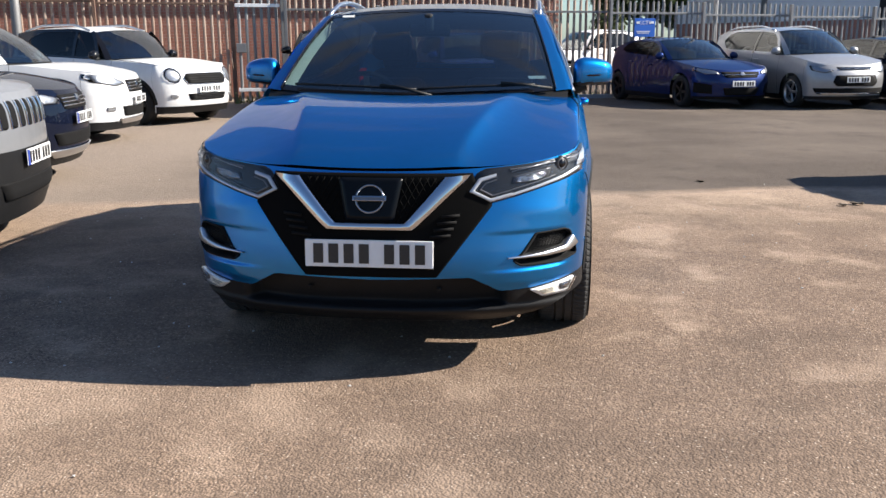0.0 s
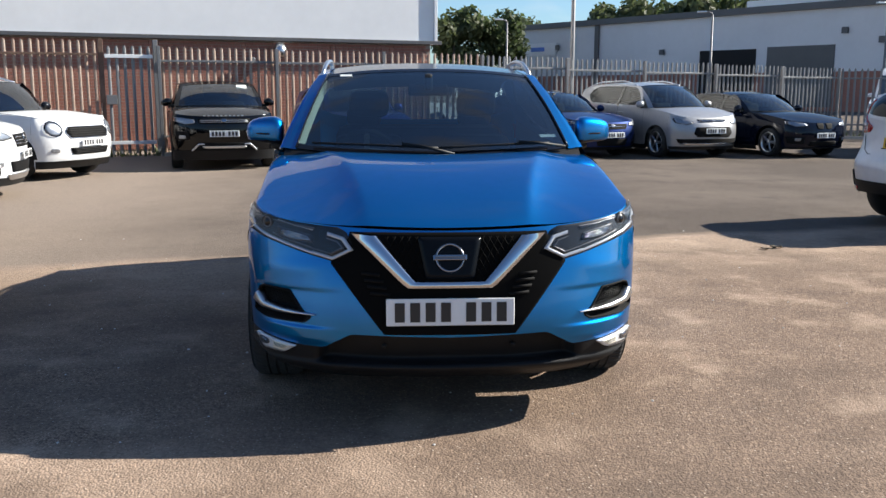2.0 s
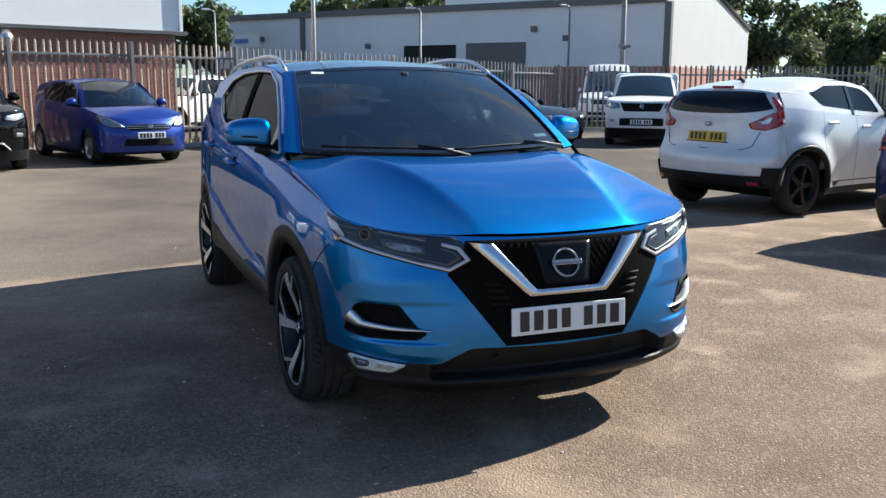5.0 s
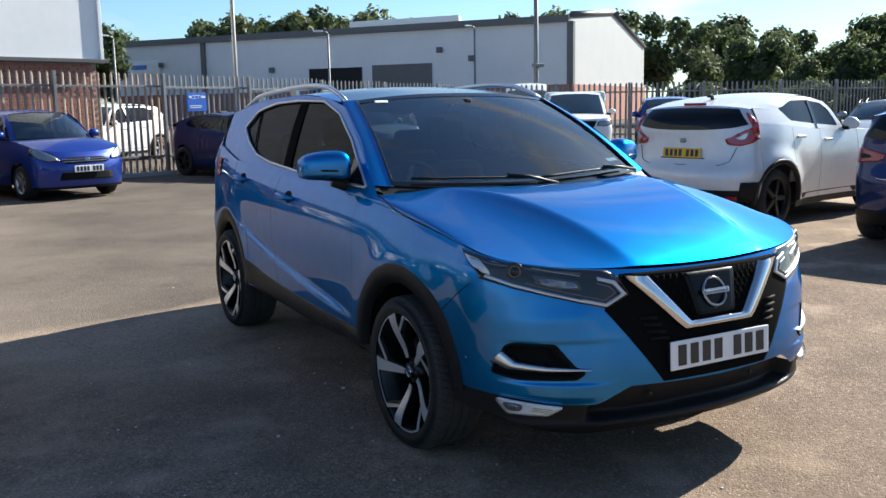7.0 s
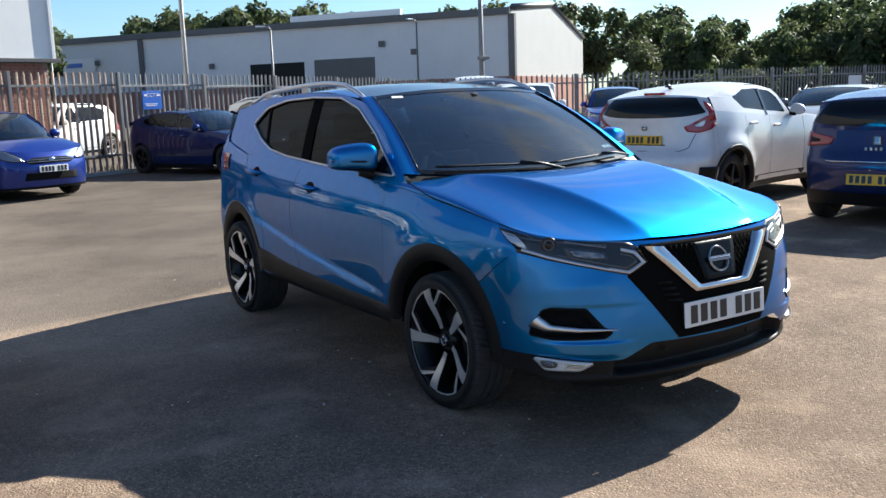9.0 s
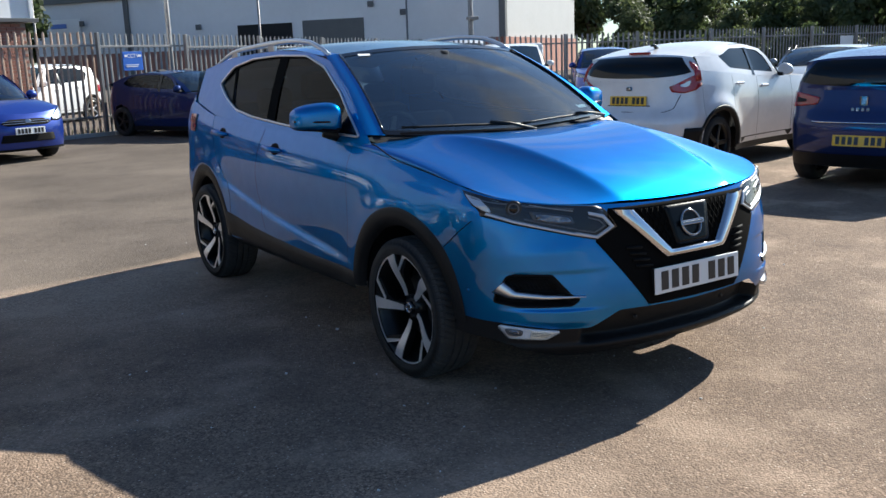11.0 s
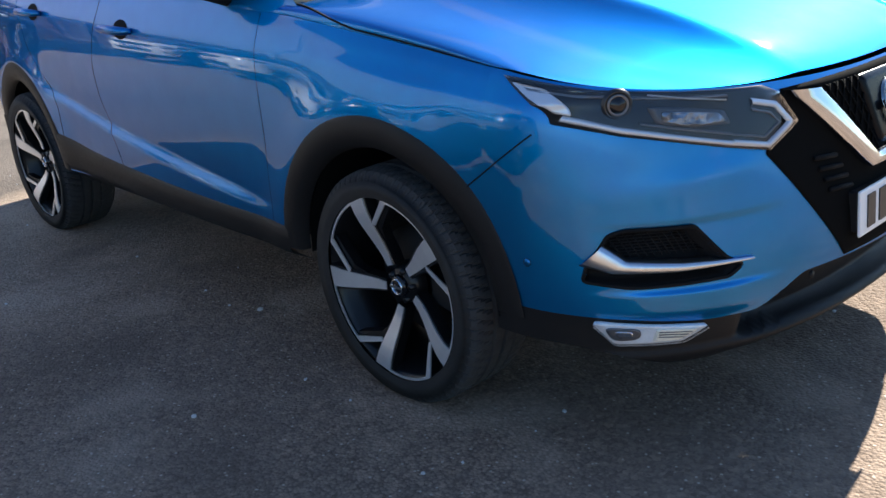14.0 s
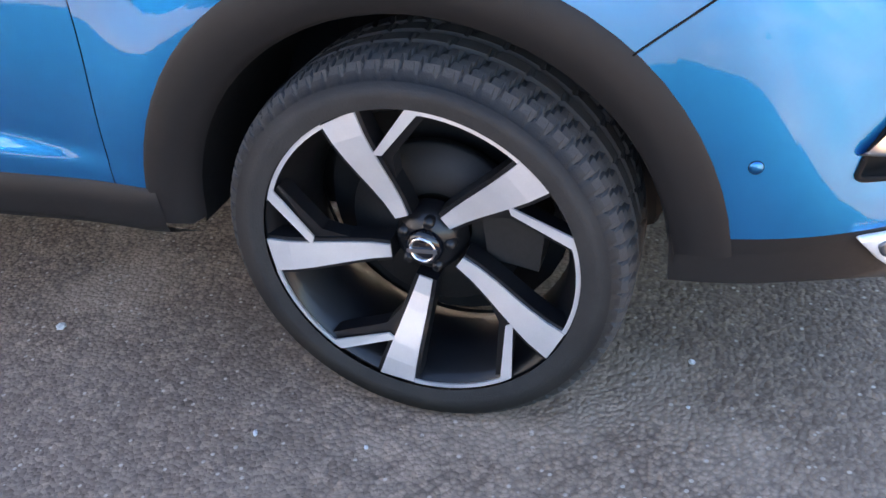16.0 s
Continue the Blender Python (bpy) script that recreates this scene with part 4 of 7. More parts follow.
def patch(S, corners, out, mat, parent, name, label="", radius=0.015, rear=False, mirror=True, rows=5, per=8):
    """A lamp, grille or trim piece that lies on the nose or tail, given by corners (x, z)."""
    at = S.rear_at if rear else S.front_at
    made = []
    for s in ((1, -1) if mirror else (1,)):
        loop = loop_points([(p[0] * s, p[1]) for p in corners], per, radius)
        v, f = filled(loop, lambda a, b: at(a, b, out), rows)
        n = len(loop)
        k = len(v)
        v += [at(p[0], p[1], out - 0.014) for p in loop]
        f += [(i, k + i, k + (i + 1) % n, (i + 1) % n) for i in range(n)]
        me = mesh_of(name, v, f)
        bm = bmesh.new()
        bm.from_mesh(me)
        bmesh.ops.recalc_face_normals(bm, faces=bm.faces[:])
        bm.to_mesh(me)
        bm.free()
        made.append(part(name, me, mat, parent, label))
    return made


def wheel(parent, S, x, y, sx, rim_mat, spokes=5, name="wheel", steer=0.0):
    """A road wheel with tyre, rim, spokes and hub."""
    R, rr, w = S.R, S.R - 0.105, 0.215
    hub = new(name)
    hub.parent = parent
    hub.matrix_local = pose(sx * x, y, R, 0, 0, steer)
    prof = [(-w / 2 + 0.01, rr), (-w / 2, rr + 0.03), (-w / 2 + 0.006, R - 0.03), (-w / 2 + 0.03, R - 0.004), (0, R), (w / 2 - 0.03, R - 0.004), (w / 2 - 0.006, R - 0.03), (w / 2, rr + 0.03), (w / 2 - 0.01, rr)]
    part("tyre", mesh_of("tyre", *lathe(prof, 40)), M["rubber"], hub)
    d = 0.075 * sx
    part("rim", mesh_of("rim", *lathe([(w / 2 * sx - 0.006 * sx, rr + 0.008), (w / 2 * sx, rr), (d, rr - 0.02), (0.02 * sx, rr - 0.03), (-w / 2 * sx, rr - 0.01)], 40)), rim_mat, hub)
    part("barrel", mesh_of("barrel", *lathe([(0.0, rr - 0.02), (0.0, 0.02)], 30)), M["gap"], hub)
    for k in range(spokes):
        a = 2 * math.pi * k / spokes + 0.3
        bm = box_bm(0.022, 0.055, rr - 0.05, 0.006, (d, 0, (rr - 0.05) / 2 + 0.03), 1)
        part("spoke", bm, rim_mat, hub, at=Matrix.Rotation(a, 4, "X"))
    part("hub_cap", mesh_of("hub_cap", *lathe([(d + 0.016 * sx, 0.001), (d + 0.016 * sx, 0.026), (d, 0.05)], 20)), rim_mat, hub)
    return hub


def plate(parent, at, yellow=False, bars=7, mark=False):
    """A number plate with plain bars in place of its characters."""
    p = part("number_plate", box_bm(0.52, 0.008, 0.111, 0.004), M["platey" if yellow else "platew"], parent, "yellow number plate" if yellow else "white number plate", at)
    w = 0.040
    xs = [-0.205 + k * 0.062 for k in range(4)] + [0.083 + k * 0.062 for k in range(3)]
    for x in xs:
        part("bar", box_bm(w, 0.003, 0.079, 0.0, (x, -0.0056, 0)), M["ink"], p)
    if mark:
        part("band", box_bm(0.045, 0.003, 0.105, 0.0, (-0.236, -0.0052, 0)), M["platemark"], p)
    return p


def seat(parent, x, y, z, mat=None):
    s = part("seat", box_bm(0.50, 0.50, 0.20, 0.06, (0, 0, 0)), mat or M["interior"], parent, at=pose(x, y, z))
    part("seat_back", box_bm(0.48, 0.16, 0.62, 0.07, (0, 0.30, 0.36)), mat or M["interior"], s, at=pose(0, 0, 0, -12))
    part("head_rest", box_bm(0.27, 0.11, 0.18, 0.05, (0, 0.44, 0.80)), mat or M["interior"], s)


def mirror_unit(S, parent, sx, mat, y, z, reach=0.17, big=1.0):
    x = S.G(y, z) if z > S.k_belt(y) else S.W(y, z)
    bm = bmesh.new()
    bmesh.ops.create_uvsphere(bm, u_segments=20, v_segments=12, radius=1.0, matrix=Matrix.Translation((sx * (x + reach * 0.72), y, z)) @ Matrix.Diagonal((0.115 * big, 0.085 * big, 0.085 * big, 1)))
    for v in bm.verts:
        d = v.co.y - y
        if d > 0.035 * big:
            v.co.y = y + 0.035 * big
        v.co.z -= 0.15 * abs(v.co.x - sx * (x + reach * 0.4))
    for f in bm.faces:
        f.smooth = True
    m = part("wing_mirror", bm, mat, parent)
    part("mirror_arm", box_bm(reach * 0.8, 0.06, 0.05, 0.02, (sx * (x + reach * 0.25), y + 0.01, z - 0.07)), M["plastic"], m)
    return m


def under_roof(S, loop, lift):
    """Keeps a loop of (y, z) points below the roof's side edge."""
    for p in loop:
        if p.x > S.header[0]:
            p.y = min(p.y, S.roof_edge(p.x)[1] + lift)
    return loop


def dlo_loops(S, dlo, frame):
    """Window opening and outer boundary of the side glasshouse."""
    return under_roof(S, loop_points(dlo, 10, 0.05), -0.022), under_roof(S, loop_points(frame, 10, 0.02), 0.003)


def car(S, name, label, at, paint_mat, rim_mat, dlo, frame, dark_roof=False, clad=True, group="parked cars", pillar=None, seats=True, rail=False, glassm=None, handles=True, pillar_mat=None, mirror_mat=None):
    """A parked car; returns its empty. Lamps, grille and plates are added by the caller."""
    c = thing(name, label, "car", at, group)
    glassm = glassm or M["glass"]
    for sx in (1, -1):
        d = (S.seam,) + tuple(S.doors) + (S.rseam,)
        names = ("front_wing", "front_door", "rear_door", "rear_wing")
        for k in range(len(d) - 1):
            pn = names[k] if len(d) == 5 else ("front_wing", "front_door", "rear_wing")[k]
            p = part(pn, side_panel(S, sx, d[k], d[k + 1]), paint_mat, c)
            if "door" in pn and handles:
                z = S.k_belt(d[k + 1]) - 0.13
                y = d[k + 1] - 0.17
                part("handle", box_bm(0.03, 0.19, 0.03, 0.012, (sx * (S.W(y, z) + 0.018), y, z)), paint_mat, p)
        inner, outer = dlo_loops(S, dlo, frame)
        part("window_frame", mesh_of("window_frame", *ring(inner, outer, lambda y, z: (sx * S.G(y, z), y, z))), pillar_mat or paint_mat, c)
        part("side_window", mesh_of("side_window", *filled(inner, lambda y, z: (sx * (S.G(y, z) - 0.008), y, z))), glassm, c)
        for y in (pillar or [S.doors[-2] + 0.04]):
            zt = max(p[1] for p in dlo)
            part("pillar", mesh_of("pillar", *sheet(lambda t, q: (sx * (S.G(y + q, lerp(S.k_belt(y), zt, t)) + 0.002), y + q, lerp(S.k_belt(y), zt, t)), np.linspace(0, 1, 8), (-0.035, 0.035))), M["gloss"], c)
        if clad:
            for cc in (0.0, S.wb):
                part("arch_trim", arch_trim(S, sx, cc, 0.05), M["plastic"], c)
        part("sill", mesh_of("sill", *sheet(lambda y, t: (sx * (S.W(y, S.sill + 0.02) - 0.03 * t + 0.006), y, lerp(S.sill + (0.07 if clad else 0.02), S.sill - 0.08, t)),
                                            np.linspace(S.R + S.arch, S.wb - S.R - S.arch, 12), (0, 0.5, 1.0))), M["plastic"], c)
        mirror_unit(S, c, sx, mirror_mat or paint_mat, S.yk + 0.12, S.k_belt(S.yk) + 0.09, big=0.88)
        for y in (0.0, S.wb):
            wheel(c, S, S.hw - 0.125, y, sx, rim_mat)
    hood = part("bonnet", mesh_of("bonnet", *sheet(S.hood_at, np.linspace(-1, 1, 33), np.linspace(0.0, 1, 16), flip=True)), paint_mat, c)
    part("front_bumper", mesh_of("front_bumper", *sheet(lambda q, t: S.front(q, lerp(0.2, S.ztop(abs(q)), t)), np.linspace(-1, 1, 41), np.linspace(0, 1, 18))), paint_mat, c)
    part("windscreen", mesh_of("windscreen", *sheet(lambda u, t: S.screen_at(u, t), np.linspace(-0.95, 0.95, 17), np.linspace(0.02, 0.97, 10))), M["shield"], c)
    for sx in (1, -1):
        part("pillar", mesh_of("pillar", *sheet(lambda u, t: S.screen_at(sx * u, t) + Vector((0, 0, 0.003)), np.linspace(0.90, 1.0, 4), np.linspace(0, 1, 10))), pillar_mat or paint_mat, c)
    part("scuttle", mesh_of("scuttle", *sheet(lambda u, t: S.cowl_at(u) + Vector((0, lerp(-0.06, 0.03, t), lerp(-0.05, 0.012, t))), np.linspace(-1, 1, 15), (0, 1))), M["plastic"], c)
    ys = np.linspace(S.header[0], S.roof[-1][0], 16)
    part("roof", mesh_of("roof", *sheet(lambda u, y: S.roof_at(u, y), np.linspace(-1, 1, 21), ys)), M["roofblk"] if dark_roof else paint_mat, c)
    zt = S.zt
    part("rear_bumper", mesh_of("rear_bumper", *sheet(lambda q, t: S.rear(q, lerp(S.rlow, lerp(zt, S.k_belt(S.rseam), abs(q) ** 2), t)), np.linspace(-1, 1, 33), np.linspace(0, 1, 14), flip=True)), paint_mat, c)

    hatch = lambda u, t: hatch_at(S, u, t)
    part("tailgate", mesh_of("tailgate", *sheet(hatch, np.linspace(-1, 1, 25), np.linspace(0, 1, 10), flip=True)), paint_mat, c)
    part("rear_window", mesh_of("rear_window", *sheet(lambda u, t: hatch(u, t) + Vector((0, 0.006, 0.004)), np.linspace(-0.80, 0.80, 21), np.linspace(0.10, 0.88, 8), flip=True)), M["tint"], c)
    # dark floor, bulkheads and seats behind the glass
    part("underbody", box_bm(S.hw * 1.5, S.rseam - S.seam - 0.1, 0.30, 0.03, (0, (S.seam + S.rseam) / 2, 0.36)), M["gap"], c)
    for y0, y1, z1 in ((S.seam + 0.02, S.cowl[0] + 0.1, S.zn - 0.10), (S.rseam - 0.45, S.rseam - 0.02, S.zt - 0.12)):
        part("bulkhead", box_bm(S.hw * 1.42, y1 - y0, z1 - 0.3, 0.03, (0, (y0 + y1) / 2, (z1 + 0.3) / 2)), M["gap"], c)
    for sx in (1, -1):
        part("door_lining", mesh_of("door_lining", *sheet(lambda y, t: (sx * (S.W(y, S.k_belt(y)) - 0.07), y, lerp(0.5, S.k_belt(y) - 0.01, t)), np.linspace(S.yk - 0.1, S.rseam - 0.1, 8), (0, 1))), M["interior"], c)
    part("dashboard", box_bm(S.hw * 1.5, 0.5, 0.30, 0.08, (0, S.cowl[0] + 0.42, S.cowl[1] - 0.17)), M["interior"], c)
    if seats:
        for x in (-0.37, 0.37):
            seat(c, x, S.cowl[0] + 1.10, 0.55)
        part("rear_seat", box_bm(1.2, 0.18, 0.7, 0.08, (0, S.wb - 0.45, 0.85)), M["interior"], c)
    if rail:
        for sx in (1, -1):
            pts = []
            for k in range(12):
                y = lerp(S.header[0] + 0.1, S.roof[-1][0] - 0.15, k / 11)
                xe, ze = S.roof_edge(y)
                pts.append((sx * (xe - 0.05), y, ze + 0.02 + 0.045 * min(1, 4 * min(k, 11 - k) / 11)))
            part("roof_rail", mesh_of("roof_rail", *tube(pts, 0.018, 8)), M["satin"], c)
    return c


def hatch_at(S, u, t):
    """The tailgate's upper half, from the bumper line to the roof's end."""
    a, b = S.rear(u, lerp(S.zt, S.k_belt(S.rseam), abs(u) ** 2)), S.roof_at(u, S.roof[-1][0])
    return a.lerp(b, t) + Vector((0, 0.06, 0.02)) * math.sin(math.pi * t) * (1 - u**4)


def place(x, y, turn):
    """A pose for a car whose front axle's middle stands at x, y, nose turned by degrees from -y."""
    return pose(x, y, 0, 0, 0, turn)


# ---- the blue car in the middle of the yard ----
HERO = Shape(shoulder=3.5, cowl_lift=0.062, cowl_in=0.03, crease=0.60, hood_bow=1.75, hw=0.905, seam=-0.385, rseam=2.98, wb=2.646, R=0.335, sill=0.36, n=2.35, arch=0.058, tuck=0.015,
             nose=((0.18, -0.84), (0.30, -0.93), (0.46, -0.962), (0.6, -0.945), (0.76, -0.905), (0.86, -0.872)),
             tail=((0.18, 3.36), (0.45, 3.48), (0.7, 3.46), (1.0, 3.36)), belt=((-0.385, 0.935), (0.0, 0.990), (0.45, 1.045), (1.5, 1.10), (2.3, 1.15), (2.98, 1.22)), zn=0.846,
             cowl=(0.24, 1.06), yk=0.42, header=(1.12, 1.54), roof=((1.12, 1.54), (1.7, 1.59), (2.4, 1.565), (3.1, 1.47)), ridge=0.084, hood_bulge=0.004, doors=(0.545, 1.60, 2.42), zt=1.05)


lip_line = curve((0.40, 0.470), (0.80, 0.515), (1.60, 0.615), (2.30, 0.735))


def hero_side(y, z, h):
    """Shoulder crease, flat flank, rising lower lip on the doors and flared wheel arches."""
    d = 0.004 * math.exp(-((h - 0.86) / (0.04 if h > 0.86 else 0.10)) ** 2)
    doors = step(0.42, 0.85, y) * step(2.45, 2.05, y)
    d += 0.010 * max(0.0, 1.0 - ((y - 1.2) / 1.15) ** 2) ** 2
    under = lip_line(y) - z
    d += doors * (-0.010 * math.exp(-max(-under, 0.0) / 0.10) if under < 0 else -0.010 + 0.017 * step(0.0, 0.040, under))
    for c in (0.0, 2.646):
        r = math.hypot(y - c, z - 0.335)
        d += 0.016 * math.exp(-((r - 0.46) / 0.10) ** 2) * step(-0.40, -0.10, y)
    return d


VENT = [(0.824, 0.512), (0.798, 0.582), (0.775, 0.592), (0.660, 0.588), (0.626, 0.538), (0.604, 0.508), (0.570, 0.486), (0.600, 0.464), (0.770, 0.460), (0.828, 0.474)]


def vent_depth(x, z):
    """How far (x, z) lies inside the outline of the bumper vent; negative outside."""
    if not (0.54 < x < 0.86 and 0.42 < z < 0.62):
        return -1.0
    best, inside = 9.0, False
    for (ax, az), (bx, bz) in zip(VENT, VENT[1:] + VENT[:1]):
        t = min(max(((x - ax) * (bx - ax) + (z - az) * (bz - az)) / ((bx - ax) ** 2 + (bz - az) ** 2), 0.0), 1.0)
        best = min(best, math.hypot(x - ax - t * (bx - ax), z - az - t * (bz - az)))
        if (az > z) != (bz > z) and x < ax + (z - az) * (bx - ax) / (bz - az):
            inside = not inside
    return best if inside else -best


def hero_nose(x, z):
    """Relief of the nose: a crease level with the vents, a hollow below it and a ledge under that."""
    wide = step(0.42, 0.62, x) * step(0.84, 0.74, x)
    y = 0.007 * wide * step(0.608, 0.590, z) * min(max((z - 0.448) / 0.15, 0.0), 1.0)
    y -= 0.010 * wide * step(0.452, 0.438, z) * step(0.36, 0.40, z)
    y -= 0.003 * math.exp(-((z - 0.690 + 0.12 * (x - 0.6)) / 0.035) ** 2) * step(0.44, 0.60, x) * step(0.88, 0.78, x)
    return y


def hero_nose_vented(x, z):
    return hero_nose(x, z) + 0.050 * step(0.001, 0.016, vent_depth(x, z))


HERO.detail, HERO.fdetail = hero_side, hero_nose


def blue_edge(x):
    """Lower edge of the painted bumper above the black valance."""
    return hero_edge(min(abs(x), 0.90))


hero_edge = curve((0.0, 0.418), (0.26, 0.424), (0.39, 0.426), (0.46, 0.396), (0.535, 0.361), (0.62, 0.362), (0.80, 0.384), (0.90, 0.390))


def rim_at(r, phi):
    """A point of the wheel's plane: phi degrees clockwise from the top, as seen from outside."""
    a = radians(phi)
    return -r * math.sin(a), r * math.cos(a)


def prism(outline, x0, x1, name="prism", strip=False):
    """A flat piece with (y, z) outline between two depths; depths may vary with the radius."""
    d0 = x0 if callable(x0) else (lambda r: x0)
    d1 = x1 if callable(x1) else (lambda r: x1)
    n = len(outline)
    v = [(d1(math.hypot(*p)), *p) for p in outline] + [(d0(math.hypot(*p)), *p) for p in outline]
    if strip:
        m = n // 2
        caps = [(k, k + 1, n - 2 - k, n - 1 - k) for k in range(m - 1)]
        caps += [tuple(i + n for i in q[::-1]) for q in caps]
    else:
        caps = [tuple(range(n)), tuple(range(2 * n - 1, n - 1, -1))]
    f = caps + [(k, k + n, (k + 1) % n + n, (k + 1) % n) for k in range(n)]
    me = mesh_of(name, v, f, False)
    bm = bmesh.new()
    bm.from_mesh(me)
    bmesh.ops.recalc_face_normals(bm, faces=bm.faces[:])
    bm.to_mesh(me)
    bm.free()
    return me


def tyre_mesh(R, rim, w):
    """Tyre with rounded shoulders, rib grooves and slanted lateral grooves."""
    n = 560
    prof = [(-0.5, rim + 0.004), (-0.515, rim + 0.022), (-0.53, rim + 0.05), (-0.515, R - 0.032), (-0.475, R - 0.014), (-0.43, R - 0.005), (-0.36, R - 0.0015), (-0.30, R), (-0.20, R + 0.0005), (-0.185, R - 0.007), (-0.165, R - 0.007),
            (-0.15, R + 0.0008), (-0.03, R + 0.001), (-0.018, R - 0.007), (0.018, R - 0.007), (0.03, R + 0.001), (0.15, R + 0.0008), (0.165, R - 0.007), (0.185, R - 0.007), (0.20, R + 0.0005),
            (0.30, R), (0.36, R - 0.0015), (0.43, R - 0.005), (0.475, R - 0.014), (0.515, R - 0.032), (0.53, rim + 0.05), (0.515, rim + 0.022), (0.5, rim + 0.004)]
    v, f = [], []
    m = len(prof)
    for k in range(n):
        a = 2 * math.pi * k / n
        for s, r in prof:
            if r > R - 0.034 and abs(s) > 0.19:
                ph = (k + 30 * abs(s) ** 1.6) % 8.0
                r = r - (0.006 if ph < 1.5 and abs(s) < 0.50 else 0.0)
            elif r > R - 0.003 and 0.02 < abs(s) < 0.16 and (k + 18 * s) % 16.0 < 1.5:
                r -= 0.003
            v.append((s * w, r * math.cos(a), r * math.sin(a)))
    for k in range(n):
        q = (k + 1) % n
        for j in range(m - 1):
            f.append((k * m + j, k * m + j + 1, q * m + j + 1, q * m + j))
    me = mesh_of("tyre", v, f)
    me.polygons.foreach_set("use_smooth", [not (3 <= k % (m - 1) <= m - 6) for k in range(len(f))])
    me.materials.append(M["rubber"])
    me.materials.append(M["tread"])
    me.polygons.foreach_set("material_index", [1 if 4 <= k % (m - 1) <= m - 6 else 0 for k in range(len(f))])
    return me


def hero_wheels(hero):
    R, rim, w = 0.335, 0.262, 0.232
    tyre = tyre_mesh(R, rim - 0.004, w)
    dish = lambda r: 0.070 + 0.042 * step(0.06, 0.25, r)
    under = lambda r: dish(r) - 0.004
    back = lambda r: dish(r) - 0.040
    cache = {}

    def built(name, make):
        if name not in cache:
            cache[name] = make()
        return cache[name]

    def spoke_outline(grow):
        """A straight blade, widening from the hub to the rim."""
        (iy, iz), (oy, oz) = rim_at(0.062, -9), rim_at(0.256, 1.0)
        n = math.hypot(oy - iy, oz - iz)
        py, pz = (oz - iz) / n, -(oy - iy) / n
        left, right = [], []
        for t in np.linspace(0, 1, 7):
            half = lerp(0.0115, 0.0305, t) + grow
            cy, cz = lerp(iy, oy, t), lerp(iz, oz, t)
            left.append((cy + py * half, cz + pz * half))
            right.append((cy - py * half, cz - pz * half))
        right[-1] = (right[-1][0] * 1.025, right[-1][1] * 1.025)
        return left + right[::-1]

    def hook_outline(grow):
        arc_o = [rim_at(0.2610, a) for a in np.linspace(-6, -43, 9)]
        arc_i = [rim_at(0.2540, a) for a in np.linspace(-41, -6, 9)]
        bar = [rim_at(0.2600, -46.5), rim_at(0.186, -66), rim_at(0.181, -61.5), rim_at(0.2530, -42.5)]
        return arc_o + bar + arc_i

    def strut_outline():
        return [rim_at(0.258, -45), rim_at(0.184, -66), rim_at(0.105, -82), rim_at(0.092, -72), rim_at(0.172, -58), rim_at(0.250, -40)]

    for sx in (-1, 1):
        for y, steer in ((0.0, 0.0), (2.646, 0.0)):
            hub = new("wheel")
            hub.parent = hero
            # seen from outside each wheel shows the same hand
            hub.matrix_local = pose(sx * 0.790, y, 0.323, 0, 0, 0 if sx < 0 else 180) @ Matrix.Diagonal((-1, 1, 1, 1)) @ pose(0, 0, 0, (-0.5 if y == 0 else 24) * (1 if sx < 0 else -1))
            part("tyre", tyre, None, hub)
            rimo = part("rim", built("rim", lambda: mesh_of("rim", *lathe([(0.098, rim + 0.006), (0.106, rim + 0.003), (0.106, rim - 0.002), (0.080, rim - 0.010), (0.05, rim - 0.030), (-0.04, rim - 0.036), (-0.10, rim - 0.004)], 72))), M["rimblk"], hub, "gloss black alloy rim")
            part("brake_disc", built("disc", lambda: mesh_of("disc", *lathe([(0.0, 0.06), (0.0, 0.150), (-0.022, 0.150), (-0.022, 0.06)], 48))), M["brake"], hub)
            part("hub_carrier", built("carrier", lambda: mesh_of("carrier", *lathe([(-0.06, 0.215), (-0.055, 0.02)], 30))), M["gap"], hub)
            part("caliper", built("caliper", lambda: prism([rim_at(r, a) for r, a in ((0.10, 62), (0.10, 112), (0.185, 108), (0.19, 86), (0.185, 66))], -0.05, 0.03, "caliper")), M["brake"], hub, "grey brake caliper")
            for k in range(5):
                tw = Matrix.Rotation(-radians(-22 + 72 * k) * -1, 4, "X")
                s = part("spoke", built("spoke", lambda: prism(spoke_outline(0.007), back, under, "spoke", True)), M["rimblk"], rimo, at=tw)
                part("spoke_face", built("face", lambda: prism(spoke_outline(0.0), under, dish, "spoke_face", True)), M["alloy"], rimo, "machined silver spoke face", tw)
                part("strut", built("strut", lambda: prism(strut_outline(), back, lambda r: dish(r) - 0.010, "strut")), M["rimblk"], rimo, at=tw)
                part("rim_face", built("hook", lambda: prism(hook_outline(0.0), under, dish, "rim_face")), M["alloy"], rimo, "machined silver rim edge", tw)
                a = -22 + 72 * k + 36
                part("wheel_bolt", built("bolt", lambda: mesh_of("bolt", *lathe([(0.070, 0.001), (0.070, 0.008), (0.052, 0.011)], 10))), M["rimblk"], rimo, at=pose(0, *rim_at(0.042, a)))
            part("hub_face", built("hubface", lambda: mesh_of("hubface", *lathe([(0.066, 0.024), (0.060, 0.044), (0.046, 0.056), (0.02, 0.062)], 36))), M["rimblk"], rimo)
            cap = part("hub_cap", built("cap", lambda: mesh_of("cap", *lathe([(0.080, 0.001), (0.079, 0.026), (0.073, 0.031), (0.055, 0.032)], 32))), M["gloss"], rimo)
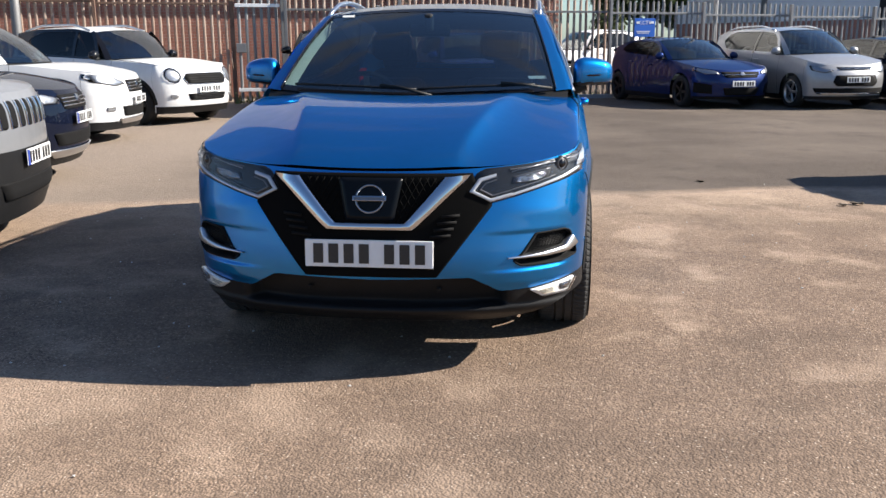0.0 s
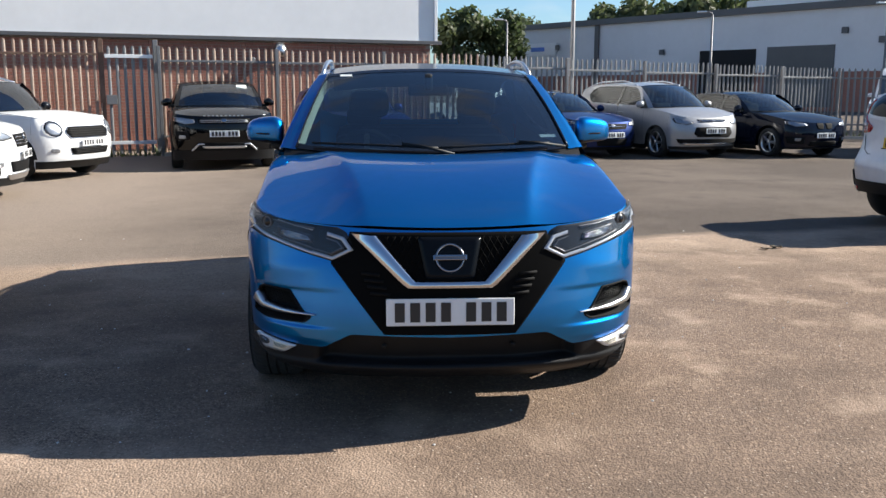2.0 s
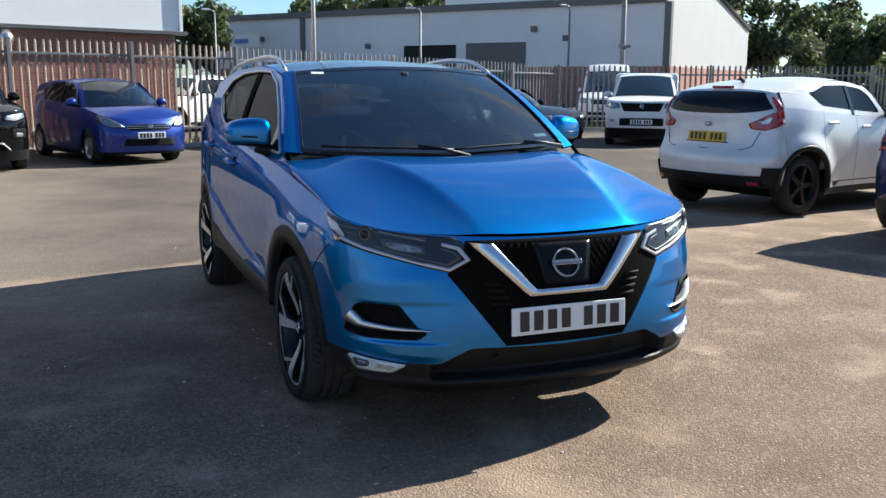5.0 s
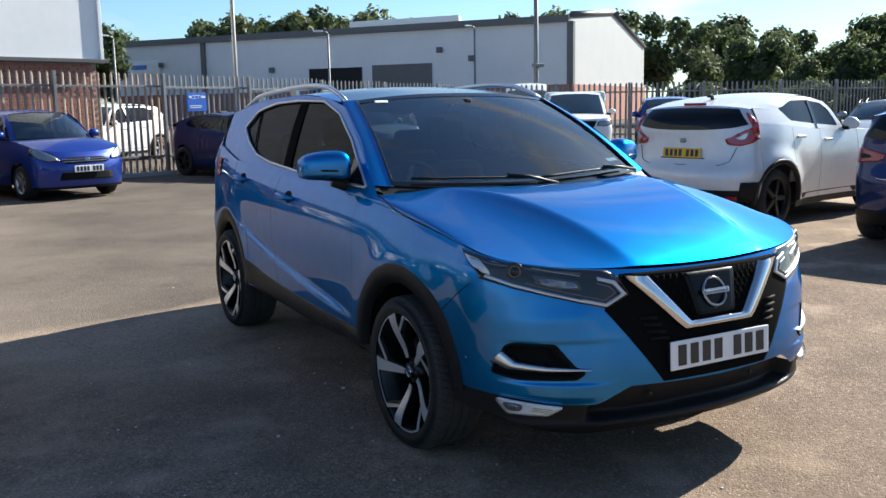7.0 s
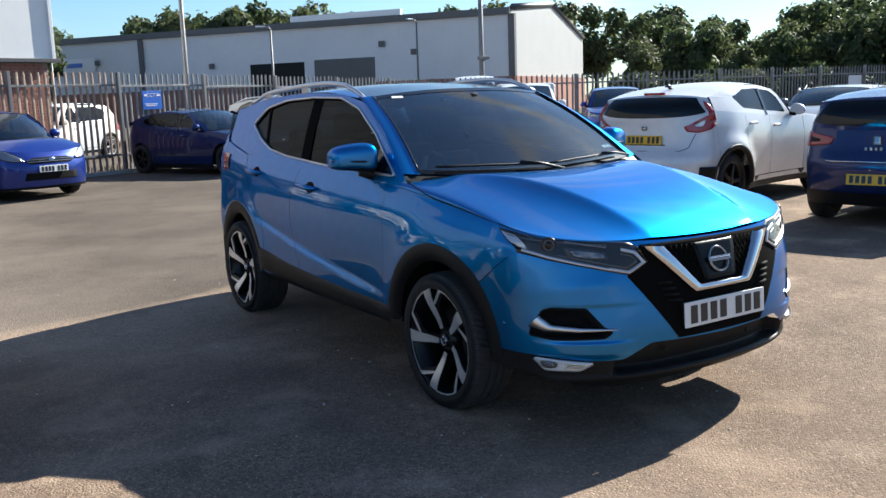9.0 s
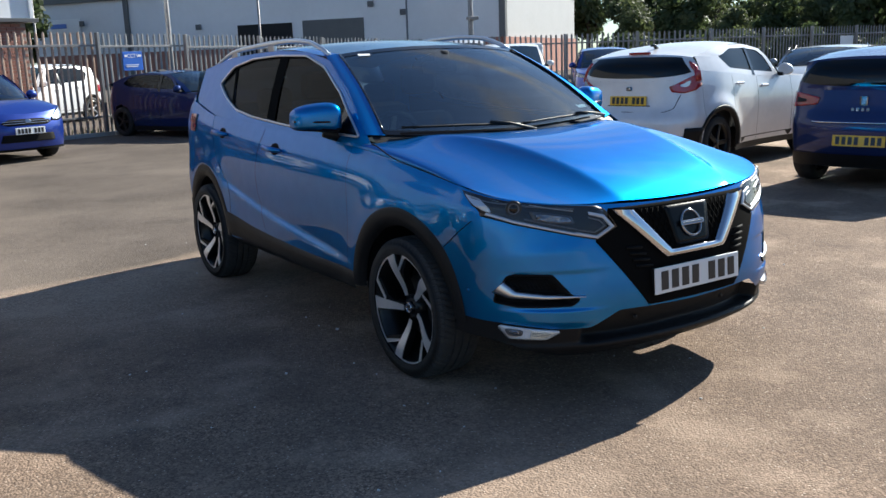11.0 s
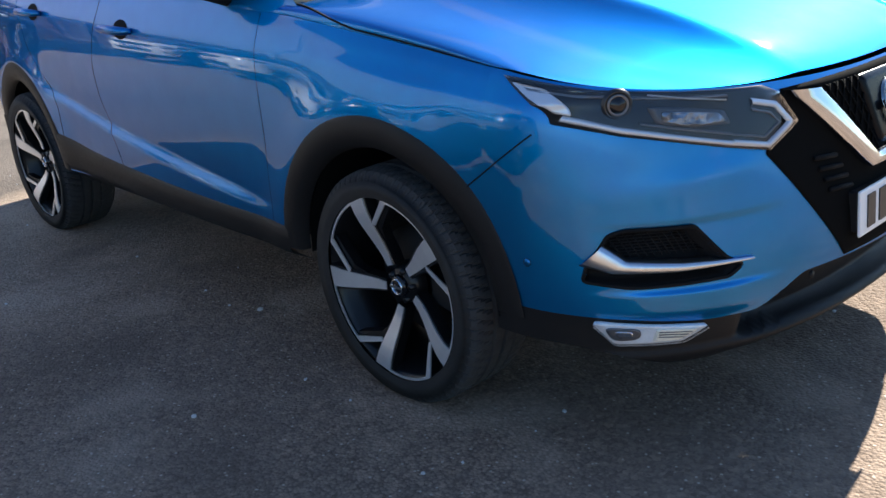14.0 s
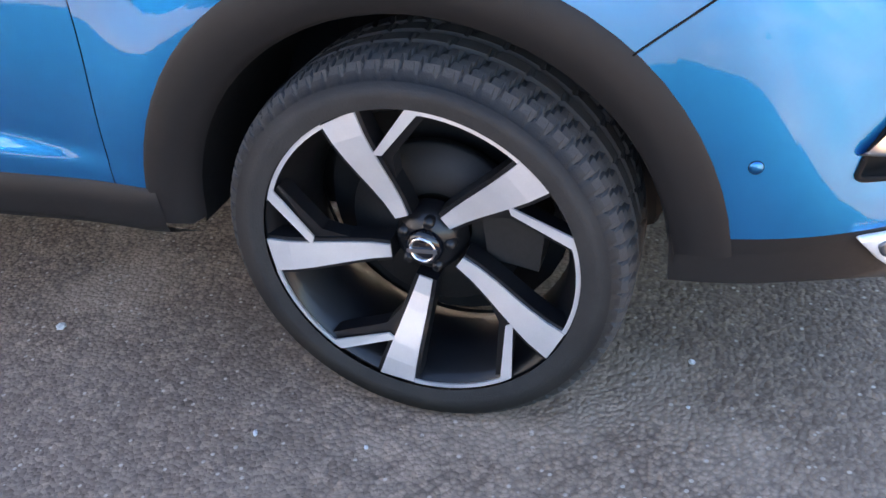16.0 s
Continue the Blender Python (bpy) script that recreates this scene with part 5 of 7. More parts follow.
            part("badge", built("badge", lambda: mesh_of("badge", *lathe([(0.0790, 0.0185), (0.0825, 0.0195), (0.0825, 0.0225), (0.0790, 0.0235)], 32))), M["chrome"], rimo, "chrome ring badge")
            part("badge_bar", built("badgebar", lambda: prism([(-0.026, -0.004), (0.026, -0.004), (0.026, 0.004), (-0.026, 0.004)], 0.078, 0.0835, "badge_bar")), M["chrome"], rimo)


def hero_bar(S, pts, out, r, mat, parent, name, label="", sides=8):
    """A bar along (x, z) points of the nose."""
    return part(name, mesh_of(name, *tube([S.front_at(x, z, out) for x, z in pts], r, sides)), mat, parent, label)


def band(S, outer, inner, out, mat, parent, name, label="", depth=0.02, per=10, round_=0.0):
    """A raised band on the nose between two open lines of (x, z) points."""
    def along(line):
        res = []
        for a, b in zip(line[:-1], line[1:]):
            res += [(lerp(a[0], b[0], k / per), lerp(a[1], b[1], k / per)) for k in range(per)]
        return res + [line[-1]]
    o, i = along(outer), along(inner)
    rows = []
    for t, lift in ((0.0, out - depth), (0.0, out - 0.004), (0.18, out + round_), (0.82, out + round_), (1.0, out - 0.004), (1.0, out - depth)):
        rows.append([S.front_at(lerp(a[0], b[0], t), lerp(a[1], b[1], t), lift) for a, b in zip(o, i)])
    n = len(o)
    v = [p for r in rows for p in r]
    f = [(r * n + k, r * n + k + 1, (r + 1) * n + k + 1, (r + 1) * n + k) for r in range(len(rows) - 1) for k in range(n - 1)]
    me = mesh_of(name, v, f)
    bm = bmesh.new()
    bm.from_mesh(me)
    bmesh.ops.recalc_face_normals(bm, faces=bm.faces[:])
    bm.to_mesh(me)
    bm.free()
    return part(name, me, mat, parent, label)


def side_x(S, y, z):
    """Half width of the body at a length and height, on the wing or round the nose corner."""
    if y > S.seam:
        return S.W(y, z)
    lo, hi = 0.2, 1.0
    for _ in range(30):
        q = (lo + hi) / 2
        lo, hi = (q, hi) if S.front(q, z).y < y else (lo, q)
    return S.front(lo, z).x


def hero_front(S, c):
    bump = part("front_bumper", mesh_of("front_bumper", *sheet(lambda q, t: S.front(q, lerp(blue_edge(S.front(q, 0.4).x), S.ztop(abs(q)), t)), np.linspace(-1, 1, 221), np.linspace(0, 1, 110))), M["hero"], c)
    bm = bmesh.new()
    bm.from_mesh(bump.data)
    gone = [f for f in bm.faces if vent_depth(abs(f.calc_center_median().x), f.calc_center_median().z) > 0.001]
    bmesh.ops.delete(bm, geom=gone, context="FACES")
    bm.to_mesh(bump.data)
    bm.free()

    def valance(q, t):
        zt = blue_edge(S.front(q, 0.36).x) + 0.004
        z = lerp(lerp(0.215, 0.310, step(0.30, 0.86, abs(q))), zt, t)
        p = S.front(q, z)
        x = abs(p.x)
        rec = 0.075 * step(0.56, 0.50, x) * step(0.285, 0.305, z)
        p.y += rec + 0.03 * step(0.26, 0.21, z) - 0.012 * step(0.24, 0.27, z) * step(0.30, 0.28, z) + 0.002
        return p

    part("valance", mesh_of("valance", *sheet(valance, np.linspace(-1, 1, 121), np.concatenate([np.linspace(0, 0.6, 14), np.linspace(0.64, 1, 14)]))), M["plastic"], c, "black plastic lower valance")
    part("chin_floor", box_bm(0.95, 0.5, 0.02, 0, (0, -0.48, 0.222)), M["gap"], c)
    for sx in (1, -1):
        part("parking_sensor", mesh_of("sensor", *lathe([(0.004, 0.001), (0.003, 0.010), (-0.002, 0.0115)], 16)), M["plastic"], c, at=Matrix.Translation(S.front_at(sx * 0.27, 0.36) + Vector((0, 0.06, 0))) @ pose(0, 0, 0, 0, 0, -90))
        p, e = S.front_at(sx * 0.868, 0.505), S.front_at(sx * 0.868, 0.505, 0.01)
        turn = (e - p).to_track_quat("X", "Z").to_matrix().to_4x4()
        part("parking_sensor", mesh_of("sensor", *lathe([(0.0022, 0.001), (0.002, 0.009), (-0.004, 0.0095)], 20)), M["hero"], bump, at=Matrix.Translation(p) @ turn)
        part("sensor_gap", mesh_of("sensor_gap", *lathe([(0.0012, 0.0095), (0.0014, 0.0102), (-0.002, 0.0110)], 20)), M["gap"], bump, at=Matrix.Translation(p) @ turn)
    # black grille field, its mesh and the chrome vee
    grille = part("grille", mesh_of("grille", *sheet(lambda u, z: S.front_at(u * np.interp(z, (0.42, 0.72, 0.765, 0.84), (0.260, 0.490, 0.430, 0.405)), z, 0.003), np.linspace(-1, 1, 61), np.linspace(0.430, 0.840, 30), 0.014)), M["matblack"], c, "deep black grille field")
    v, f = [], []
    for k in range(26):
        for s in (1, -1):
            x0 = -0.36 + k * 0.030
            pts = []
            for j in range(9):
                z = 0.652 + j * 0.0215
                x = x0 + s * (z - 0.735) * 0.58
                lim = 0.150 + (z - 0.642) * 0.79
                if abs(x) < lim and abs(x) > 0.095 + (z - 0.66) * 0.20:
                    pts.append(S.front_at(x, z, 0.007))
            if len(pts) > 1:
                tv, tf = tube(pts, 0.0028, 4)
                n = len(v)
                v += tv
                f += [tuple(i + n for i in q) for q in tf]
    for sx in (1, -1):
        keep = [q for q in f if v[q[0]][0] * sx > 0]
        used = sorted({i for q in keep for i in q})
        to = {i: k for k, i in enumerate(used)}
        part("grille_mesh", mesh_of("grille_mesh", [v[i] for i in used], [tuple(to[i] for i in q) for q in keep]), M["matblack"], grille)
    patch(S, [(-0.130, 0.822), (0.130, 0.822), (0.098, 0.660), (-0.098, 0.660)], 0.012, M["radar"], grille, "radar_panel", "smooth black radar panel", 0.012, mirror=False)
    for sx in (1, -1):
        for k in range(4):
            z = 0.672 - k * 0.026
            hero_bar(S, [(sx * (0.245 + (z - 0.6) * 0.55), z), (sx * (0.325 + (z - 0.6) * 0.45), z + 0.006)], 0.008, 0.006, M["gap"], grille, "grille_fin")
    band(S, [(-0.402, 0.838), (-0.196, 0.640), (-0.172, 0.622), (0.172, 0.622), (0.196, 0.640), (0.402, 0.838)], [(-0.298, 0.828), (-0.156, 0.668), (-0.138, 0.650), (0.138, 0.650), (0.156, 0.668), (0.298, 0.828)],
         0.026, M["chrome"], c, "chrome_vee", "broad chrome vee round the grille", 0.03, round_=0.004)
    # round badge with a bar, unlettered
    b = S.front_at(0, 0.742, 0.016)
    turn = Vector((0, -0.93, 0.37)).to_track_quat("X", "Z").to_matrix().to_4x4()
    part("badge", mesh_of("badge", *lathe([(0.0, 0.050), (0.006, 0.052), (0.008, 0.056), (0.006, 0.059), (0.0, 0.061)], 48)), M["badgemetal"], c, "round chrome badge", Matrix.Translation(b) @ turn)
    part("badge_bar", box_bm(0.138, 0.010, 0.023, 0.003), M["badgemetal"], c, at=Matrix.Translation(b + Vector((0, -0.008, 0.003))) @ pose(0, 0, 0, -21))
    part("badge_field", box_bm(0.122, 0.004, 0.009, 0.001), M["disc"], c, at=Matrix.Translation(b + Vector((0, -0.012, 0.004))) @ pose(0, 0, 0, -21))
    plate(c, Matrix.Translation(S.front_at(0, 0.528, 0.0) + Vector((0, -0.014, 0))) @ pose(0, 0, 0, -3))
    part("plate_holder", box_bm(0.50, 0.03, 0.10, 0.006), M["plastic"], c, at=Matrix.Translation(S.front_at(0, 0.528, 0.0) + Vector((0, 0.006, 0))) @ pose(0, 0, 0, -3))
    for sx in (1, -1):
        def P(*pts):
            return [(sx * x, z) for x, z in pts]

        def one(name, pts, out, mat, parent, label="", radius=0.008, rows=5):
            return patch(S, P(*pts), out, mat, parent, name, label, radius, mirror=False, rows=rows)[0]

        lampo = [(0.8235, 0.926)]
        for q in (0.86, 0.74, 0.62, 0.50, 0.40, 0.31):
            e = S.front(q, S.ztop(q))
            lampo.append((e.x, e.z - 0.004))
        lampo += [(0.420, 0.838), (0.384, 0.768), (0.480, 0.722), (0.570, 0.743), (0.670, 0.770), (0.765, 0.796), (0.842, 0.826), (0.840, 0.862)]

        def fine(*pts):
            """The same line with four steps between each two points."""
            return P(*[(lerp(p[0], q[0], k / 4), lerp(p[1], q[1], k / 4)) for p, q in zip(pts, pts[1:]) for k in range(4)], pts[-1])

        def swept(p, lift):
            """Moves a point of the lamp round the corner onto the wing."""
            k = step(0.72, 0.825, abs(p.x)) * step(0.835, 0.93, p.z)
            if k > 0:
                p.y += 0.060 * k
                p.x = lerp(p.x, sx * (side_x(S, p.y, p.z) + lift), min(1.0, k * 4))
            return p

        lamp = one("headlight", lampo, 0.003, M["lamphouse"], c, "clear slim headlight with dark inner housing", 0.004)
        inner = [one("reflector", [(0.824, 0.912), (0.803, 0.898), (0.806, 0.868), (0.818, 0.842), (0.833, 0.850), (0.831, 0.880)], 0.008, M["lampwhite"], lamp, "bright corner reflector", 0.003)]
        inner.append(band(S, fine((0.480, 0.727), (0.570, 0.748), (0.670, 0.775), (0.765, 0.802), (0.834, 0.832)), fine((0.480, 0.738), (0.570, 0.759), (0.670, 0.787), (0.765, 0.816), (0.826, 0.844)), 0.008, M["lampwhite"], lamp, "lamp_strip", "pale rim along the lower edge", 0.006))
        upper = [(x, z) for x, z in lampo[1:6]]
        inner.append(band(S, fine(*[(x, z - 0.010) for x, z in upper]), fine(*[(x, z - 0.016) for x, z in upper]), 0.008, M["disc"], lamp, "lamp_strip", "", 0.006))
        inner.append(band(S, fine((0.560, 0.768), (0.670, 0.797), (0.730, 0.815)), fine((0.560, 0.774), (0.670, 0.803), (0.730, 0.821)), 0.008, M["disc"], lamp, "lamp_strip", "", 0.006))
        pr = swept(S.front_at(sx * 0.752, 0.860, 0.008), 0.014)
        facing = Matrix.Translation(pr) @ pose(0, 0, 0, 0, 0, -90 + sx * 38)
        part("projector", mesh_of("projector", *lathe([(-0.004, 0.034), (0.004, 0.030), (0.005, 0.027), (0.000, 0.024)], 28)), M["lamphouse"], lamp, "dark projector shroud", facing)
        part("projector", mesh_of("projector", *lathe([(0.001, 0.024), (0.006, 0.022), (0.004, 0.018)], 28)), M["disc"], lamp, "chrome projector ring", facing)
        part("projector", mesh_of("projector", *lathe([(0.003, 0.018), (0.008, 0.012), (0.010, 0.001)], 24)), M["gloss"], lamp, "dark projector lens", facing)
        one("reflector", [(0.712, 0.850), (0.640, 0.838), (0.565, 0.822), (0.556, 0.792), (0.640, 0.798), (0.704, 0.814)], 0.006, M["lampgrey"], lamp, "grey inner tray", 0.006)
        one("reflector", [(0.690, 0.838), (0.640, 0.831), (0.580, 0.820), (0.566, 0.800), (0.610, 0.800), (0.660, 0.806), (0.694, 0.818)], 0.0085, M["cells"], lamp, "faceted reflector bowl", 0.008)
        hero_bar(S, P((0.556, 0.842), (0.630, 0.856), (0.705, 0.874)), 0.009, 0.0022, M["reflector"], lamp, "lamp_strip", sides=5)
        band(S, P((0.496, 0.836), (0.428, 0.818), (0.392, 0.768), (0.476, 0.726), (0.560, 0.749)), P((0.496, 0.822), (0.440, 0.806), (0.414, 0.771), (0.478, 0.740), (0.560, 0.760)), 0.009, M["lampwhite"], lamp, "daytime_lamp", "white boomerang daytime lamp", 0.008)
        band(S, P((0.500, 0.815), (0.452, 0.800), (0.432, 0.774), (0.482, 0.748), (0.560, 0.767)), P((0.500, 0.809), (0.458, 0.796), (0.440, 0.776), (0.484, 0.754), (0.560, 0.772)), 0.007, M["disc"], lamp, "lamp_strip", "", 0.006)
        cover = one("lens_cover", lampo, 0.010, M["lens"], lamp, "clear polycarbonate lens", 0.004, 6)
        cover.visible_shadow = False
        for o in [lamp, cover] + inner:
            lift = {lamp: 0.011, cover: 0.018}.get(o, 0.0145)
            for p in o.data.vertices:
                p.co = swept(p.co.copy(), lift)
        # vent with a bright blade
        S.fdetail = hero_nose_vented
        vent = one("bumper_vent", VENT, 0.003, M["gap"], c, "black mesh air vent", 0.008, 16)
        S.fdetail = hero_nose
        rim_loop = [S.front_at(p[0], p[1], 0.001) for p in loop_points(P(*VENT), 8, 0.008)]
        part("vent_seal", mesh_of("vent_seal", *tube(rim_loop + rim_loop[:1], 0.0048, 6, False)), M["gap"], vent)
        for k in range(8):
            z = 0.530 + k * 0.0072
            hero_bar(S, P((0.632 + 0.0030 * k, z), (0.800 - 0.001 * k, z)), -0.018, 0.0017, M["plastic"], vent, "mesh_bar", sides=4)
        for k in range(13):
            x = 0.640 + k * 0.0125
            hero_bar(S, P((x - 0.010, 0.526), (x + 0.012, 0.582)), -0.018, 0.0015, M["plastic"], vent, "mesh_bar", sides=4)
        band(S, P((0.831, 0.514), (0.796, 0.496), (0.700, 0.492), (0.548, 0.497)), P((0.806, 0.560), (0.776, 0.524), (0.690, 0.512), (0.549, 0.501)), 0.010, M["satin"], c, "vent_blade", "satin silver blade across the vent", 0.03, round_=0.003)
        # fog lamp
        fog = one("fog_lamp", [(0.815, 0.378), (0.725, 0.366), (0.635, 0.355), (0.680, 0.322), (0.785, 0.324)], 0.014, M["foglamp"], c, "clear fog lamp in the valance", 0.008)
        one("fog_bulb", [(0.728, 0.360), (0.655, 0.351), (0.688, 0.328), (0.732, 0.329)], 0.018, M["fogwarm"], fog, "pale ribbed inner reflector", 0.006)
        one("fog_bulb", [(0.800, 0.368), (0.750, 0.362), (0.752, 0.336), (0.788, 0.334)], 0.018, M["disc"], fog, "dark bulb bowl", 0.012)
        one("fog_bulb", [(0.786, 0.360), (0.762, 0.357), (0.763, 0.344), (0.782, 0.343)], 0.021, M["chrome"], fog, "chrome bulb cap", 0.006)
        for k in range(3):
            hero_bar(S, P((0.668 + 0.006 * k, 0.347 - 0.006 * k), (0.724, 0.353 - 0.006 * k)), 0.020, 0.0012, M["disc"], fog, "reflector_rib", sides=4)
        fl = one("fog_lens", [(0.815, 0.378), (0.725, 0.366), (0.635, 0.355), (0.680, 0.322), (0.785, 0.324)], 0.026, M["lens"], fog, "", 0.008)
        fl.visible_shadow = False
        # bumper shut line down to the arch
        pts = []
        for t in np.linspace(0, 1, 14):
            y, z = lerp(-0.520, -0.330, t), lerp(0.803, 0.664, t)
            if y > S.seam:
                pts.append(Vector((sx * (S.W(y, z) + 0.001), y, z)))
            else:
                lo, hi = 0.4, 1.0
                for _ in range(30):
                    q = (lo + hi) / 2
                    lo, hi = (q, hi) if S.front(q, z).y < y else (lo, q)
                p = S.front(sx * lo, z)
                pts.append(p + Vector((sx * 0.001, -0.0005, 0)))
        part("shut_line", mesh_of("shut_line", *tube(pts, 0.0018, 5)), M["gap"], c)


def hero_side_parts(S, c):
    fr = lambda z: 0.502 + 0.022 * step(0.75, 0.45, z)
    mid = lambda z: 1.585 + 0.11 * step(1.1, 0.8, z) - 0.10 * step(0.75, 0.45, z)
    back = lambda z: 2.42 - 0.26 * step(0.95, 0.62, z) + 0.06 * step(0.9, 1.15, z)
    lines = [lambda z: -0.385, fr, mid, back, lambda z: 2.98]
    dlo = [(0.475, 1.094), (0.80, 1.305), (1.08, 1.438), (1.36, 1.505), (1.75, 1.514), (2.12, 1.502), (2.40, 1.455), (2.56, 1.345), (2.36, 1.255), (2.14, 1.185), (1.85, 1.150), (1.30, 1.118)]
    frm = [(0.315, 1.040), (0.735, 1.322), (1.06, 1.475), (1.36, 1.526), (1.75, 1.545), (2.14, 1.536), (2.50, 1.520), (2.98, 1.470), (2.98, 1.185), (2.40, 1.125), (1.85, 1.095), (1.30, 1.062)]
    for sx in (1, -1):
        names = ("front_wing", "front_door", "rear_door", "rear_wing")
        for k, nm in enumerate(names):
            p = part(nm, side_panel(S, sx, lines[k], lines[k + 1], gap=0.0 if k == 0 else 0.0028, ny=48, nz=64), M["hero"], c)
            if "door" in nm:
                y, z = ((1.40, 0.985), (2.27, 1.035))[k - 1]
                x = S.W(y, z)
                h = part("handle", mesh_of("handle", *tube([(sx * (x + 0.004), y - 0.115, z - 0.004), (sx * (x + 0.030), y - 0.09, z), (sx * (x + 0.034), y, z + 0.003), (sx * (x + 0.030), y + 0.085, z + 0.004), (sx * (x + 0.004), y + 0.105, z + 0.004)],
                                                           [0.010, 0.015, 0.016, 0.015, 0.010], 10)), M["hero"], p)
                part("handle_cup", mesh_of("cup", *filled([(y - 0.02 + 0.06 * math.cos(a), z + 0.034 * math.sin(a)) for a in np.linspace(0, 6.0, 18)], lambda a, b: (sx * (S.W(a, b) + 0.0015), a, b), 3)), M["gap"], p)
        inner, outer = loop_points(dlo, 8, 0.03), under_roof(S, loop_points(frm, 8, 0.02), 0.004)
        part("window_frame", mesh_of("window_frame", *ring(inner, outer, lambda y, z: (sx * S.G(y, z), y, z))), M["hero"], c)
        chrome = [Vector((sx * (S.G(p[0], p[1]) + 0.003), p[0], p[1])) for p in inner]
        part("window_trim", mesh_of("window_trim", *tube(chrome + chrome[:1], 0.0075, 6, False)), M["satin"], c, "slim silver window trim")
        part("side_window", mesh_of("side_window", *filled(inner, lambda y, z: (sx * (S.G(y, z) - 0.010), y, z))), M["sideglass"], c)
        for y0, y1, lean, nm in ((1.545, 1.665, 0.10, "centre_pillar"), (2.245, 2.275, 0.16, "rear_divider")):
            ztop = 1.510 if y0 < 2 else 1.476
            part(nm, mesh_of(nm, *sheet(lambda t, q: (sx * (S.G(q, lerp(S.k_belt(q) + 0.02, ztop, t)) - 0.004), q + lean * (t - 0.3), lerp(S.k_belt(q) + 0.022, ztop, t)), np.linspace(0, 1, 8), (y0, (y0 + y1) / 2, y1))), M["matblack"], c)
        # cladding
        for cc in (0.0, S.wb):
            part("arch_trim", arch_trim(S, sx, cc, 0.078, 0.006, n=34), M["plastic"], c, "black plastic wheel arch trim")
            arc = np.linspace(0.02, math.pi - 0.02, 20)
            part("wheel_housing", mesh_of("wheel_housing", *sheet(lambda a, t: (sx * lerp(S.W(min(max(cc, S.seam), S.rseam), 0.7) - 0.03, 0.55, t), cc - 0.392 * math.cos(a), 0.335 + 0.392 * math.sin(a)), arc, (0, 0.5, 1))), M["gap"], c)
        zc = curve((0.39, 0.425), (0.9, 0.435), (1.8, 0.475), (2.3, 0.535))

        def sill(y, t):
            z = lerp(zc(y), 0.295, t)
            x = S.W(y, max(z, S.sill))
            o = 0.007 if 0.04 < t < 0.65 else (0.0 if t <= 0.04 else 0.004 - 0.08 * (t - 0.65) / 0.35)
            return (sx * (x + o), y, z)

        part("sill_trim", mesh_of("sill_trim", *sheet(sill, np.linspace(0.44, 2.24, 40), (0, 0.05, 0.3, 0.55, 0.66, 0.8, 1.0))), M["plastic"], c, "black plastic sill trim")
        rear = lambda y, t: (sx * (S.W(y, 0.5) + 0.006), y, lerp(0.28, 0.52, t))
        part("rear_corner_trim", mesh_of("rear_corner_trim", *sheet(rear, np.linspace(3.06, 2.98, 4), (0, 1))), M["plastic"], c)
        # door mirror: painted cap, dark foot, indicator strip
        cx, cy, cz = sx * 0.940, 0.735, 1.182
        bm = bmesh.new()
        bmesh.ops.create_uvsphere(bm, u_segments=28, v_segments=18, radius=1.0)
        for v in bm.verts:
            a = v.co
            e = lambda t, p: math.copysign(abs(t) ** p, t)
            x, y, z = e(a.x, 0.52) * 0.110, e(a.y, 0.75) * 0.085, e(a.z, 0.52) * 0.080
            z *= 1.0 + 0.18 * (-sx * x) / 0.11
            y = min(y, 0.045) + 0.05 * (sx * x) / 0.11
            v.co = (cx + x, cy + y, cz + z * (1.0 if z > 0 else 0.8) - 0.01 * abs(x / 0.11) ** 2)
        for fc in bm.faces:
            fc.smooth = True
        m = part("wing_mirror", bm, M["hero"], c, "blue door mirror with dark base")
        m.data.materials.append(M["plastic"])
        for fc in m.data.polygons:
            fc.material_index = 1 if fc.center.z < cz - 0.050 else 0
        part("indicator", mesh_of("indicator", *tube([(cx + sx * t * 0.11, cy - 0.083 * math.sqrt(max(0.05, 1 - t * t * 0.9)) + 0.05 * t, cz - 0.012 + 0.004 * t) for t in np.linspace(-0.45, 0.98, 10)], 0.006, 6)), M["gloss"], m, "slim indicator lens")
        part("mirror_glass", mesh_of("mirror_glass", *filled([(cx + 0.085 * math.cos(a), cz + 0.05 * math.sin(a)) for a in np.linspace(0, 5.98, 20)], lambda x, z: (x, cy + 0.046 + 0.05 * (x - cx) * sx / 0.11, z), 3)), M["chrome"], m)
        part("mirror_arm", mesh_of("mirror_arm", *tube([(sx * 0.77, 0.70, 1.085), (sx * 0.84, 0.715, 1.095), (sx * 0.90, 0.725, 1.115)], [0.045, 0.034, 0.03], 10)), M["plastic"], m)
        part("sail_panel", mesh_of("sail_panel", *sheet(lambda t, q: (sx * (S.G(0.485 + 0.22 * q, 1.096 + 0.143 * t * q) + 0.003), 0.485 + 0.22 * q, 1.096 + 0.143 * t * q), (0, 0.5, 1), (0.02, 0.5, 1))), M["gloss"], c)
        # roof rail
        pts = []
        for k in range(22):
            t = k / 21
            y = lerp(1.14, 2.84, t)
            xe, ze = S.roof_edge(y)
            lift = 0.050 * min(1, t / 0.14) ** 0.7 * (1 - 0.30 * t) if t < 0.85 else 0.0372 * (1 - (t - 0.85) / 0.15)
            pts.append((sx * (xe - 0.030), y, ze + 0.008 + lift))
        part("roof_rail", mesh_of("roof_rail", *tube(pts, [0.012 + 0.005 * math.sin(math.pi * k / 21) for k in range(22)], 10)), M["satin"], c, "silver roof rail")
        for k in (10, 17):
            xe, ze = S.roof_edge(pts[k][1])
